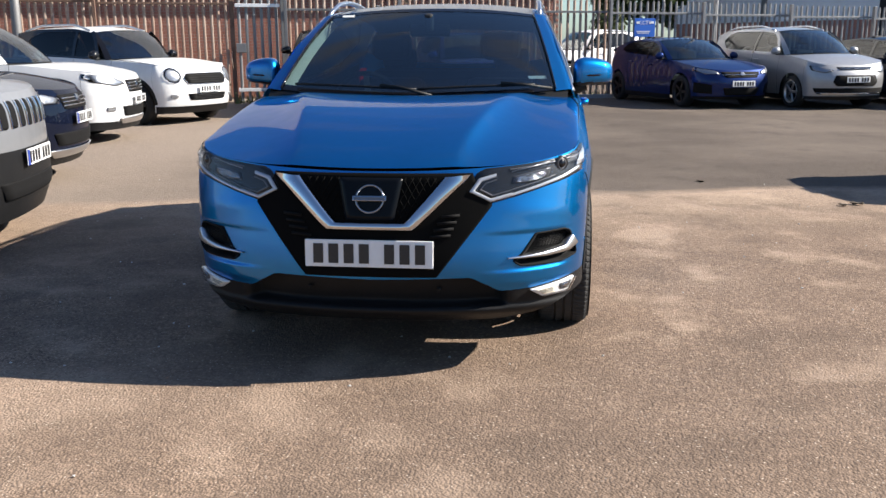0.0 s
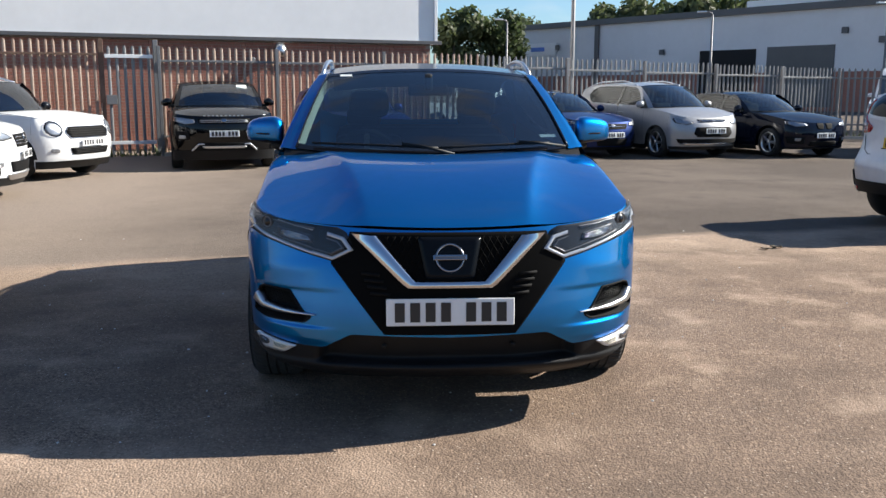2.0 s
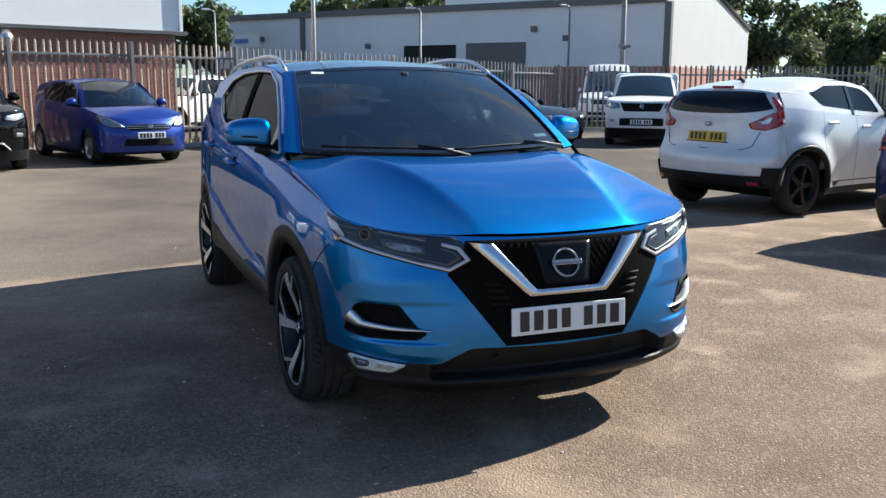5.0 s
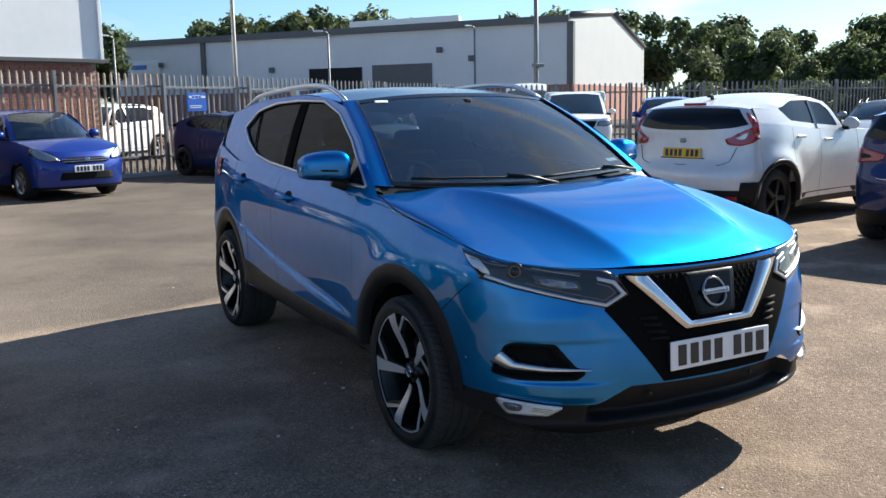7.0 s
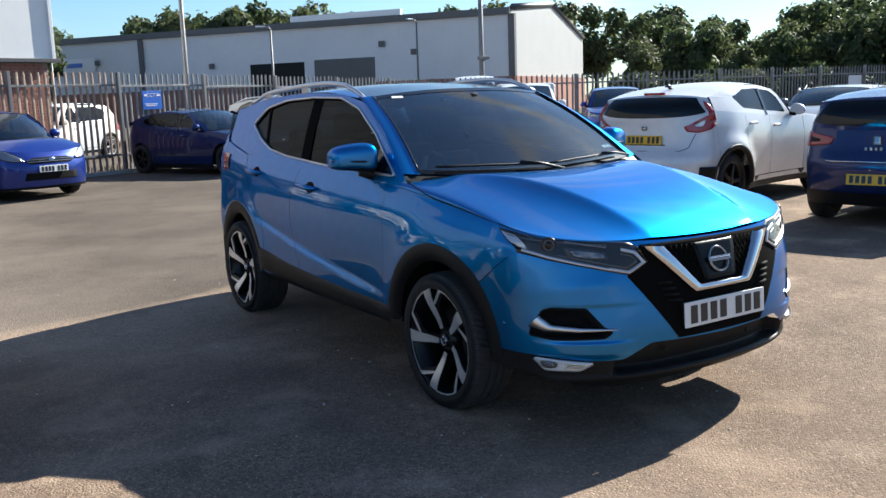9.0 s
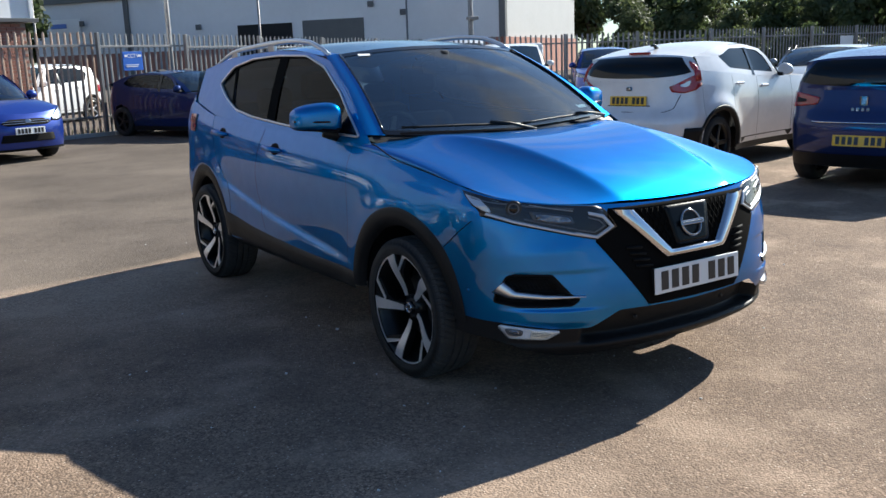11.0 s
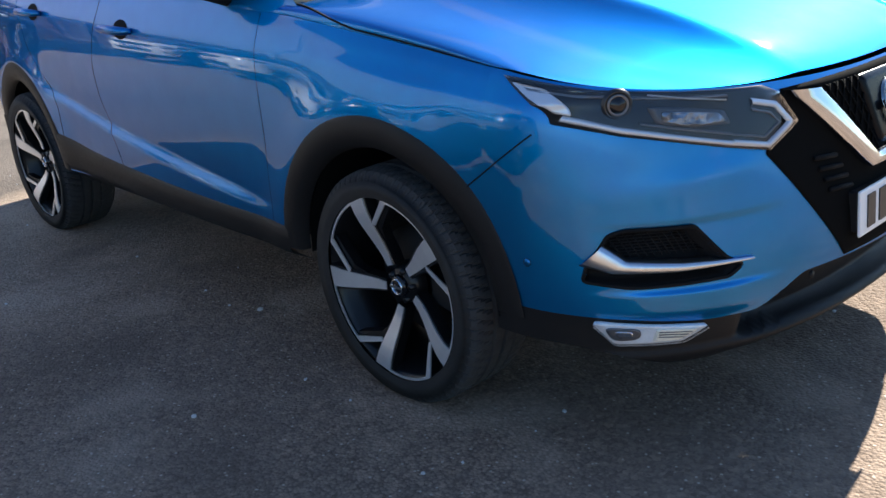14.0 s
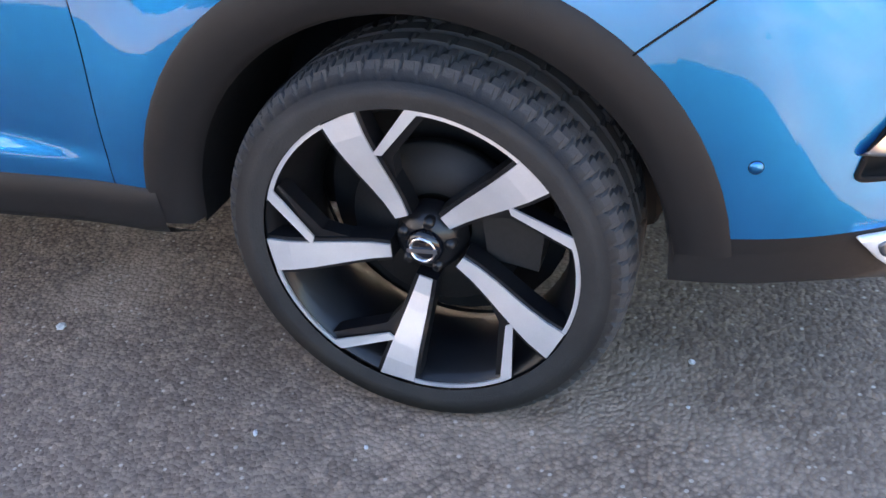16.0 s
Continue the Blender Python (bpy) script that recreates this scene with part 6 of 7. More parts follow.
            part("rail_foot", box_bm(0.022, 0.10, pts[k][2] - ze + 0.02, 0.004, (pts[k][0], pts[k][1], (pts[k][2] + ze - 0.01) / 2)), M["satin"], c)


def hero_top(S, c):
    part("bonnet", mesh_of("bonnet", *sheet(S.hood_at, np.linspace(-0.995, 0.995, 141), np.linspace(0.004, 1, 48), flip=True)), M["hero"], c)
    for sx in (1, -1):
        part("shut_line", mesh_of("shut_line", *tube([S.hood_at(sx * lerp(0.985, 0.86, step(0.55, 1.0, t)), t) + Vector((0, 0, 0.0015)) for t in np.linspace(0.03, 0.97, 24)], 0.0032, 5)), M["gap"], c)
    part("windscreen", mesh_of("windscreen", *sheet(lambda u, t: S.screen_at(u, t), np.linspace(-0.91, 0.91, 25), np.linspace(0.02, 0.985, 14))), M["shield"], c)
    part("screen_border", mesh_of("screen_border", *sheet(lambda u, t: S.screen_at(u, t) + Vector((0, -0.001, 0.002)), np.linspace(-0.91, 0.91, 25), (0.945, 0.995))), M["gloss"], c, "black band along the screen top")
    part("screen_border", mesh_of("screen_border", *sheet(lambda u, t: S.screen_at(u, t) + Vector((0, -0.001, 0.002)), np.linspace(-0.91, 0.91, 25), (0.015, 0.055))), M["gloss"], c)
    for sx in (1, -1):
        part("front_pillar", mesh_of("front_pillar", *sheet(lambda u, t: S.screen_at(sx * u, t) + Vector((0, -0.002, 0.005)) * (1 if u < 0.99 else 0), np.linspace(0.895, 1.0, 6), np.linspace(0, 1, 14))), M["hero"], c)
        part("pillar_trim", mesh_of("pillar_trim", *tube([S.screen_at(sx * 0.897, t) + Vector((0, -0.003, 0.006)) for t in np.linspace(0.02, 0.98, 14)], 0.006, 6)), M["gloss"], c)
        # lit and shaded linings get different colours: cream in the sun, dark opposite
        part("pillar_lining", mesh_of("pillar_lining", *sheet(lambda u, t: S.screen_at(sx * (0.905 - 0.03 * u), t) + Vector((0, 0.010 + 0.095 * u, -0.012 - 0.03 * u)), np.linspace(0, 1, 4), np.linspace(0.06, 0.95, 10))), M["sunlit_cream" if sx < 0 else "interior"], c, "cream front pillar lining, coloured as sunlit" if sx < 0 else "front pillar lining, coloured dark as the shaded side")
    part("scuttle", mesh_of("scuttle", *sheet(lambda u, t: S.cowl_at(u) + Vector((0, lerp(-0.05, 0.06, t), lerp(-0.035, 0.035, t))), np.linspace(-0.97, 0.97, 25), (0, 0.5, 1))), M["plastic"], c, "black scuttle panel")
    for x0, x1, u0 in ((-0.62, 0.02, 0.16), (0.02, 0.60, 0.12)):
        a = [S.screen_at(lerp(x0, x1, t) / 0.78, 0.055 + 0.015 * math.sin(math.pi * t)) + Vector((0, -0.015, 0.018)) for t in np.linspace(0, 1, 8)]
        w = part("wiper", mesh_of("wiper", *tube(a, 0.007, 6)), M["plastic"], c, "black windscreen wiper")
        part("wiper_arm", mesh_of("wiper_arm", *tube([a[5] + Vector((0, -0.01, 0.012)), a[6] + Vector((0.02, -0.02, 0.005)), S.cowl_at(min(x1 / 0.78 + 0.1, 0.9)) + Vector((0, -0.01, 0.02))], 0.009, 6)), M["plastic"], w)
    part("roof", mesh_of("roof", *sheet(lambda u, y: S.roof_at(u, y), np.linspace(-0.93, 0.93, 31), np.linspace(S.header[0], 3.1, 24))), M["roofblk"], c, "dark glass roof")
    for sx in (1, -1):
        part("roof_side", mesh_of("roof_side", *sheet(lambda u, y: S.roof_at(sx * u, y) + Vector((0, 0, 0.002)), np.linspace(0.90, 1.0, 5), np.linspace(S.header[0], 3.1, 24))), M["hero"], c)
    # tail: plain painted shell
    zt = S.zt
    part("rear_bumper", mesh_of("rear_bumper", *sheet(lambda q, t: S.rear(q, lerp(0.26, lerp(zt, S.k_belt(S.rseam), abs(q) ** 2), t)), np.linspace(-1, 1, 41), np.linspace(0, 1, 20), flip=True)), M["hero"], c)

    def hatch(u, t):
        a, b = S.rear(u, lerp(zt, S.k_belt(S.rseam), abs(u) ** 2)), S.roof_at(u, 3.1)
        return a.lerp(b, t) + Vector((0, 0.06, 0.02)) * math.sin(math.pi * t) * (1 - u**4)

    part("tailgate", mesh_of("tailgate", *sheet(hatch, np.linspace(-1, 1, 25), np.linspace(0, 0.25, 4), flip=True)), M["hero"], c)
    part("rear_window", mesh_of("rear_window", *sheet(hatch, np.linspace(-1, 1, 25), np.linspace(0.25, 1, 8), flip=True)), M["glass"], c)
    for sx in (1, -1):
        part("tail_light", mesh_of("tail_light", *sheet(lambda y, z: (sx * (S.W(min(y, 2.98), z) + 0.008 - 0.3 * max(0, y - 2.98)), y, z), np.linspace(2.86, 3.12, 6), np.linspace(1.02, 1.14, 4))), M["red"], c, "red tail light")
    part("underbody", box_bm(1.30, 3.3, 0.22, 0.03, (0, 1.30, 0.36)), M["gap"], c)
    part("engine_bay", box_bm(1.05, 0.95, 0.48, 0.05, (0, -0.20, 0.56)), M["gap"], c)
    part("boot_floor", box_bm(1.35, 0.6, 0.3, 0.04, (0, 2.95, 0.72)), M["interior"], c)


def hero_interior(S, c):
    part("dashboard", mesh_of("dashboard", *sheet(lambda u, t: (u * 0.72, lerp(0.36, 0.95, t), 1.035 + 0.03 * math.sin(math.pi * t) - 0.22 * max(0, t - 0.75) / 0.25 + (0.03 * math.exp(-((u + 0.5) / 0.22) ** 2)) * t), np.linspace(-1, 1, 31), np.linspace(0, 1, 14))), M["interior"], c, "dark grey dashboard")
    part("dash_front", box_bm(1.40, 0.10, 0.34, 0.04, (0, 0.92, 0.72)), M["interior"], c)
    for sx in (1, -1):
        seat(c, sx * 0.37, 1.38, 0.52)
        part("door_lining", mesh_of("door_lining", *sheet(lambda y, t: (sx * (S.W(y, S.k_belt(y)) - 0.07), y, lerp(0.45, S.k_belt(y) + 0.01, t)), np.linspace(0.55, 2.6, 10), (0, 0.6, 1))), M["interior"], c)
    part("rear_bench", box_bm(1.26, 0.20, 0.62, 0.08, (0, 2.42, 0.85)), M["interior"], c)
    for x in (-0.42, 0.42):
        part("rear_head_rest", box_bm(0.26, 0.10, 0.17, 0.05, (x, 2.46, 1.22)), M["interior"], c)
    w = new("steering_wheel")
    w.parent = c
    w.matrix_local = pose(-0.37, 0.97, 1.00, -68)
    part("wheel_rim", mesh_of("wheel_rim", *tube([(0.185 * math.cos(a), 0.185 * math.sin(a), 0) for a in np.linspace(0, 2 * math.pi, 33)], 0.016, 8, False)), M["interior"], w)
    part("wheel_boss", box_bm(0.16, 0.12, 0.05, 0.02), M["interior"], w)
    for a in (0, 180, 270):
        part("wheel_spoke", box_bm(0.12, 0.035, 0.02, 0.006, (0.12, 0, 0)), M["satin"], w, at=pose(0, 0, 0, 0, 0, a))
    part("inner_mirror", box_bm(0.24, 0.03, 0.07, 0.015, (0, 0.98, 1.415)), M["interior"], c)
    part("mirror_stalk", box_bm(0.05, 0.10, 0.10, 0.015, (0, 0.96, 1.46)), M["interior"], c)
    p = S.screen_at(0.80, 0.16) + Vector((0, 0.012, -0.005))
    part("screen_label", box_bm(0.10, 0.002, 0.025, 0.0), M["paper"], c, "small white screen label", Matrix.Translation(p) @ pose(0, 0, 0, -55, 0, 20))
    p = S.screen_at(-0.72, 0.92) + Vector((0, -0.006, 0.006))
    part("screen_label", box_bm(0.07, 0.002, 0.018, 0.0), M["paper"], c, "", Matrix.Translation(p) @ pose(0, 0, 0, -55, 0, -8))
    part("headlining", mesh_of("headlining", *sheet(lambda u, y: S.roof_at(u, y) + Vector((0, 0, -0.04)), np.linspace(-0.95, 0.95, 9), np.linspace(1.2, 3.0, 6))), M["interior"], c)


def hero_car():
    c = thing("blue_crossover_car", "bright blue metallic crossover with dark glass roof and black-and-silver alloys", "car", place(0, 0, 0))
    hero_front(HERO, c)
    hero_side_parts(HERO, c)
    hero_top(HERO, c)
    hero_interior(HERO, c)
    hero_wheels(c)
    return c


hero_car()


# ---- the parked cars round the yard ----
SUV = dict(hw=0.90, seam=-0.39, rseam=2.9, wb=2.64, R=0.345, sill=0.30, zn=0.90, belt=((-0.39, 0.98), (0.4, 1.06), (1.5, 1.10), (2.9, 1.18)), cowl=(0.32, 1.08), yk=0.66,
           header=(1.10, 1.56), roof=((1.10, 1.56), (1.8, 1.62), (2.5, 1.60), (3.0, 1.54)), tail=((0.2, 3.3), (0.5, 3.4), (0.8, 3.4), (1.05, 3.32)), zt=1.05,
           nose=((0.2, -0.82), (0.35, -0.88), (0.55, -0.90), (0.8, -0.88), (0.98, -0.80)))


def windows(y0, y1, yh, y2, yt, zb0, zb1, zr, rear_z):
    """Window opening and its painted surround: sill front y0, pillar top y1..., roof height zr."""
    dlo = [(y0, zb0 + 0.03), (lerp(y0, y1, 0.5), lerp(zb0, zr, 0.58)), (y1, zr - 0.10), (yh, zr - 0.065), (y2 - 0.25, zr - 0.07), (y2, zr - 0.14), (y2 + 0.12, rear_z), (y2 - 0.1, zb1 + 0.03), (lerp(y0, y2, 0.5), lerp(zb0, zb1, 0.5) + 0.03)]
    frm = [(y0 - 0.13, zb0 - 0.03), (lerp(y0, y1, 0.45) - 0.06, lerp(zb0, zr, 0.60)), (y1 - 0.06, zr - 0.055), (yh, zr - 0.02), (y2 - 0.2, zr - 0.025), (lerp(y2, yt, 0.5), zr - 0.05), (yt, lerp(zr, rear_z, 0.35)), (yt - 0.05, zb1 - 0.03), (lerp(y0, y2, 0.5), lerp(zb0, zb1, 0.5) - 0.03)]
    return dlo, frm


def dress(S, c, lamp=None, grille=None, intake=None, pz=None, bars=3, trim="plastic", fog=None, lower=0.30, drl=None, mark=False, lampmat="reflector", barmat="chrome", skid=None, badge=True):
    """Lamps, grille, lower intake and plate on the nose of a parked car."""
    part("valance", mesh_of("valance", *sheet(lambda q, z: S.front(q, z) + Vector((math.copysign(0.006 * q * q, q), -0.008, 0)), np.linspace(-0.98, 0.98, 31), np.linspace(0.19, lower, 5))), M[trim], c)
    if lamp:
        for l in patch(S, lamp, 0.005, M["gloss"], c, "headlight", "clear headlight", 0.02):
            s = 1 if sum(p.co.x for p in l.data.vertices) > 0 else -1
            mx, mz = sum(p[0] for p in lamp) / len(lamp), sum(p[1] for p in lamp) / len(lamp)
            inner = [(s * lerp(p[0], mx, 0.13), lerp(p[1], mz, 0.13)) for p in lamp]
            patch(S, inner, 0.010, M[lampmat], l, "reflector", "", 0.02, mirror=False)
            patch(S, [(s * p[0], p[1]) for p in lamp], 0.018, M["lens"], l, "lens_cover", "", 0.02, mirror=False)[0].visible_shadow = False
    if grille:
        g = patch(S, grille, 0.006, M["gap"], c, "grille", "black grille", 0.015, mirror=False)[0]
        z0, z1 = min(p[1] for p in grille), max(p[1] for p in grille)
        for k in range(bars):
            z = lerp(z0, z1, (k + 1) / (bars + 1))
            w = max(abs(p[0]) for p in grille) * 0.9
            part("grille_bar", mesh_of("grille_bar", *tube([S.front_at(x, z, 0.012) for x in np.linspace(-w, w, 13)], 0.007, 6)), M[barmat], g)
        w = 0.05
        if badge:
            patch(S, [(-w, lerp(z0, z1, 0.35)), (w, lerp(z0, z1, 0.35)), (w, lerp(z0, z1, 0.95)), (-w, lerp(z0, z1, 0.95))], 0.022, M["badgemetal"], g, "badge", "plain chrome badge", 0.03, mirror=False)
    if intake:
        patch(S, intake, 0.012, M["gap"], c, "air_intake", "black lower air intake", 0.02, mirror=False)
    if fog:
        x, z = fog
        patch(S, [(x - 0.055, z - 0.03), (x + 0.055, z - 0.03), (x + 0.055, z + 0.03), (x - 0.055, z + 0.03)], 0.014, M["reflector"], c, "fog_lamp", "", 0.02)
    if drl:
        patch(S, drl, 0.012, M["lampwhite"], c, "daytime_lamp", "", 0.01)
    if skid:
        patch(S, skid, 0.022, M["satin"], c, "skid_plate", "silver skid plate", 0.02, mirror=False)
    if pz:
        plate(c, Matrix.Translation(S.front_at(0, pz, 0.030)), mark=mark)


def parked(name, label, x, y, turn, mat, rim, spec, win, swell=0.0, **kw):
    s = dict(SUV)
    s.update(spec)
    S = Shape(**s)
    if swell:
        S.detail = lambda yy, z, h: swell * sum(math.exp(-((math.hypot(yy - c, z - S.R) - S.R - 0.10) / 0.11) ** 2) for c in (0.0, S.wb)) * min(1.0, 3.0 * (1.02 - h))
    return S, car(S, name, label, place(x, y, turn), mat, rim, *win, **kw)


def fence_row():
    # black off-roader
    S, c = parked("black_off_roader", "glossy black off-road car with silver lower grille trim", -3.32, 12.75, 13, M["black"], M["satin"],
                  dict(hw=0.945, wb=2.66, R=0.36, zn=0.96, belt=((-0.39, 1.03), (0.4, 1.10), (1.5, 1.15), (2.9, 1.27)), cowl=(0.42, 1.13), yk=0.74, header=(1.22, 1.55), roof=((1.22, 1.55), (1.8, 1.61), (2.5, 1.58), (3.05, 1.50)),
                       nose=((0.2, -0.76), (0.4, -0.84), (0.7, -0.87), (0.9, -0.84), (1.03, -0.76)), sill=0.33), windows(0.95, 1.25, 1.6, 2.55, 3.0, 1.12, 1.24, 1.57, 1.36))
    dress(S, c, [(0.84, 0.955), (0.50, 0.915), (0.47, 0.845), (0.66, 0.815), (0.86, 0.875)], [(-0.46, 0.925), (0.46, 0.925), (0.43, 0.835), (-0.43, 0.835)], [(-0.46, 0.50), (0.46, 0.50), (0.55, 0.36), (-0.55, 0.36)], 0.66, 2, fog=(0.72, 0.60), lower=0.36,
          barmat="satin", skid=[(-0.40, 0.44), (0.40, 0.44), (0.34, 0.40), (-0.34, 0.40)])
    patch(S, [(0.60, 0.70), (0.84, 0.70), (0.82, 0.55), (0.60, 0.55)], 0.008, M["gap"], c, "bumper_vent", "", 0.02)
    frame_line = [S.front_at(x, z, 0.020) for x, z in ((-0.56, 0.36), (-0.44, 0.475), (0.44, 0.475), (0.56, 0.36))]
    part("chin_trim", mesh_of("chin_trim", *tube([a.lerp(b, k / 8) for a, b in zip(frame_line, frame_line[1:]) for k in range(8)] + frame_line[-1:], 0.016, 6)), M["satin"], c, "silver trim round the lower intake")
    p = S.screen_at(0.62, 0.84) + Vector((0, -0.004, 0.006))
    part("screen_label", box_bm(0.20, 0.002, 0.10, 0.0), M["paper"], c, "white price label in the windscreen", Matrix.Translation(p) @ pose(0, 0, 0, -48, 0, 8))
    for sx in (1, -1):
        part("shoulder_strip", mesh_of("shoulder_strip", *tube([S.hood_at(sx * 0.80, t) + Vector((0, 0, 0.003)) for t in np.linspace(0.05, 0.95, 12)], 0.005, 5)), M["gap"], c)
    for k in range(10):
        x = -0.33 + k * 0.073
        part("bonnet_letter", box_bm(0.035, 0.006, 0.022, 0.002), M["satin"], c, "plain bar in place of lettering", Matrix.Translation(S.front_at(x, 0.975, 0.012)))
    # royal blue small hatchback
    S, c = parked("blue_hatchback", "royal blue small hatchback with black grille and large headlights", -0.62, 13.75, 20, M["blue"], M["satin"],
                  dict(hw=0.848, wb=2.50, R=0.295, seam=-0.36, rseam=2.72, zn=0.80, belt=((-0.36, 0.90), (0.3, 1.00), (1.5, 1.05), (2.72, 1.12)), cowl=(0.0, 1.03), yk=0.45, header=(0.98, 1.48), roof=((0.98, 1.48), (1.5, 1.53), (2.2, 1.51), (2.85, 1.43)),
                       nose=((0.18, -0.72), (0.35, -0.78), (0.5, -0.79), (0.7, -0.74), (0.86, -0.62)), plan=((-0.36, 0.975), (0.3, 1.0), (2.0, 1.0), (2.72, 0.95)), tail=((0.2, 2.95), (0.5, 3.05), (0.8, 3.04), (1.05, 2.98)), doors=(0.42, 1.35, 2.15), sill=0.22, n=2.2),
                  windows(0.62, 1.0, 1.4, 2.3, 2.85, 1.02, 1.09, 1.51, 1.28), clad=False)
    dress(S, c, [(0.81, 0.90), (0.66, 0.845), (0.47, 0.72), (0.44, 0.665), (0.60, 0.655), (0.76, 0.71), (0.815, 0.79)], [(-0.45, 0.655), (-0.30, 0.720), (0.30, 0.720), (0.45, 0.655), (0.34, 0.615), (-0.34, 0.615)], [(-0.44, 0.47), (0.44, 0.47), (0.48, 0.34), (-0.48, 0.34)], 0.525, 2, lower=0.23, trim="gap")
    # dark blue hatchback
    S, c = parked("dark_blue_hatchback", "dark blue low hatchback with black wheels", 4.20, 15.4, 24, M["navy"], M["rimblk"],
                  dict(hw=0.90, wb=2.70, R=0.325, zn=0.76, belt=((-0.39, 0.84), (0.4, 0.94), (1.5, 0.98), (2.9, 1.08)), cowl=(0.30, 0.97), yk=0.66, header=(1.35, 1.38), roof=((1.35, 1.38), (1.9, 1.42), (2.5, 1.37), (3.2, 1.18)),
                       nose=((0.18, -0.82), (0.35, -0.90), (0.5, -0.92), (0.7, -0.86), (0.84, -0.74)), sill=0.22), windows(0.92, 1.32, 1.7, 2.55, 3.05, 0.98, 1.06, 1.40, 1.16), clad=False)
    dress(S, c, [(0.83, 0.82), (0.50, 0.745), (0.46, 0.69), (0.72, 0.69), (0.85, 0.75)], [(-0.46, 0.735), (0.46, 0.735), (0.36, 0.62), (-0.36, 0.62)], [(-0.42, 0.42), (0.42, 0.42), (0.36, 0.27), (-0.36, 0.27)], 0.50, 1, lower=0.25, trim="gap")
    patch(S, [(0.62, 0.48), (0.86, 0.53), (0.85, 0.32), (0.60, 0.30)], 0.008, M["gap"], c, "bumper_vent", "", 0.02)
    # grey people carrier
    S, c = parked("grey_people_carrier", "silver-grey people carrier with large sloping windscreen", 6.45, 15.35, 20, M["grey"], M["satin"],
                  dict(hw=0.913, wb=2.785, R=0.325, rseam=3.05, zn=0.86, belt=((-0.39, 0.96), (0.3, 1.05), (1.5, 1.08), (3.05, 1.16)), cowl=(-0.02, 1.08), yk=0.42, header=(1.05, 1.57), roof=((1.05, 1.57), (1.7, 1.63), (2.6, 1.61), (3.3, 1.50)),
                       nose=((0.18, -0.78), (0.35, -0.87), (0.55, -0.89), (0.75, -0.83), (0.92, -0.68)), tail=((0.2, 3.45), (0.5, 3.55), (0.8, 3.55), (1.05, 3.45)), doors=(0.48, 1.50, 2.45), sill=0.24), windows(0.62, 1.05, 1.5, 2.8, 3.25, 1.07, 1.13, 1.60, 1.33), clad=False, rail=True)
    dress(S, c, [(0.84, 0.86), (0.58, 0.80), (0.46, 0.76), (0.62, 0.715), (0.82, 0.76)], [(-0.40, 0.83), (0.40, 0.83), (0.34, 0.77), (-0.34, 0.77)], [(-0.44, 0.67), (0.44, 0.67), (0.50, 0.54), (0.42, 0.46), (-0.42, 0.46), (-0.50, 0.54)], 0.585, 2, lower=0.26, drl=[(0.56, 0.885), (0.82, 0.915), (0.82, 0.90), (0.56, 0.868)])
    patch(S, [(-0.80, 0.42), (0.80, 0.42), (0.76, 0.33), (-0.76, 0.33)], 0.012, M["gap"], c, "lower_intake", "", 0.02, mirror=False)
    patch(S, [(-0.74, 0.325), (0.74, 0.325), (0.72, 0.300), (-0.72, 0.300)], 0.020, M["chrome"], c, "chrome_strip", "", 0.005, mirror=False)
    # navy hatchback
    S, c = parked("navy_hatchback", "very dark navy hatchback with twin kidney grille", 8.95, 15.35, 20, M["ink_blue"], M["satin"],
                  dict(hw=0.883, wb=2.69, R=0.32, zn=0.75, belt=((-0.39, 0.84), (0.4, 0.94), (1.5, 0.97), (2.9, 1.03)), cowl=(0.48, 0.98), yk=0.84, header=(1.42, 1.37), roof=((1.42, 1.37), (1.9, 1.42), (2.6, 1.40), (3.1, 1.32)),
                       nose=((0.18, -0.70), (0.35, -0.77), (0.5, -0.79), (0.7, -0.75), (0.84, -0.65)), doors=(0.72, 1.6, 2.35), sill=0.22), windows(1.02, 1.38, 1.75, 2.55, 3.0, 0.98, 1.03, 1.40, 1.16), clad=False)
    dress(S, c, [(0.81, 0.80), (0.46, 0.745), (0.42, 0.69), (0.68, 0.665), (0.83, 0.73)], None, [(-0.36, 0.36), (0.36, 0.36), (0.40, 0.26), (-0.40, 0.26)], 0.485, 0, lower=0.23, trim="gap", fog=(0.64, 0.40))
    patch(S, [(0.03, 0.745), (0.22, 0.745), (0.20, 0.625), (0.06, 0.615)], 0.010, M["gap"], c, "kidney_grille", "", 0.03)
    patch(S, [(0.50, 0.45), (0.84, 0.47), (0.80, 0.32), (0.50, 0.30)], 0.008, M["gap"], c, "bumper_vent", "", 0.02)
    # white pickup
    S, c = parked("white_pickup", "white pickup truck with black grille and bonnet intake", 11.65, 15.2, -37, M["white"], M["satin"],
                  dict(hw=0.93, wb=2.80, R=0.385, zn=1.08, seam=-0.44, belt=((-0.44, 1.13), (0.4, 1.16), (1.5, 1.18), (2.9, 1.20)), cowl=(0.45, 1.20), yk=0.72, header=(1.15, 1.72), roof=((1.15, 1.72), (1.7, 1.78), (2.3, 1.77), (2.75, 1.72)),
                       nose=((0.25, -0.78), (0.5, -0.90), (0.8, -0.90), (1.0, -0.85), (1.13, -0.76)), tail=((0.25, 3.35), (0.5, 3.45), (0.8, 3.45), (1.15, 3.42)), zt=1.15, sill=0.42, tumble=0.32, n=2.8), windows(0.94, 1.2, 1.55, 2.35, 2.8, 1.18, 1.20, 1.74, 1.45))
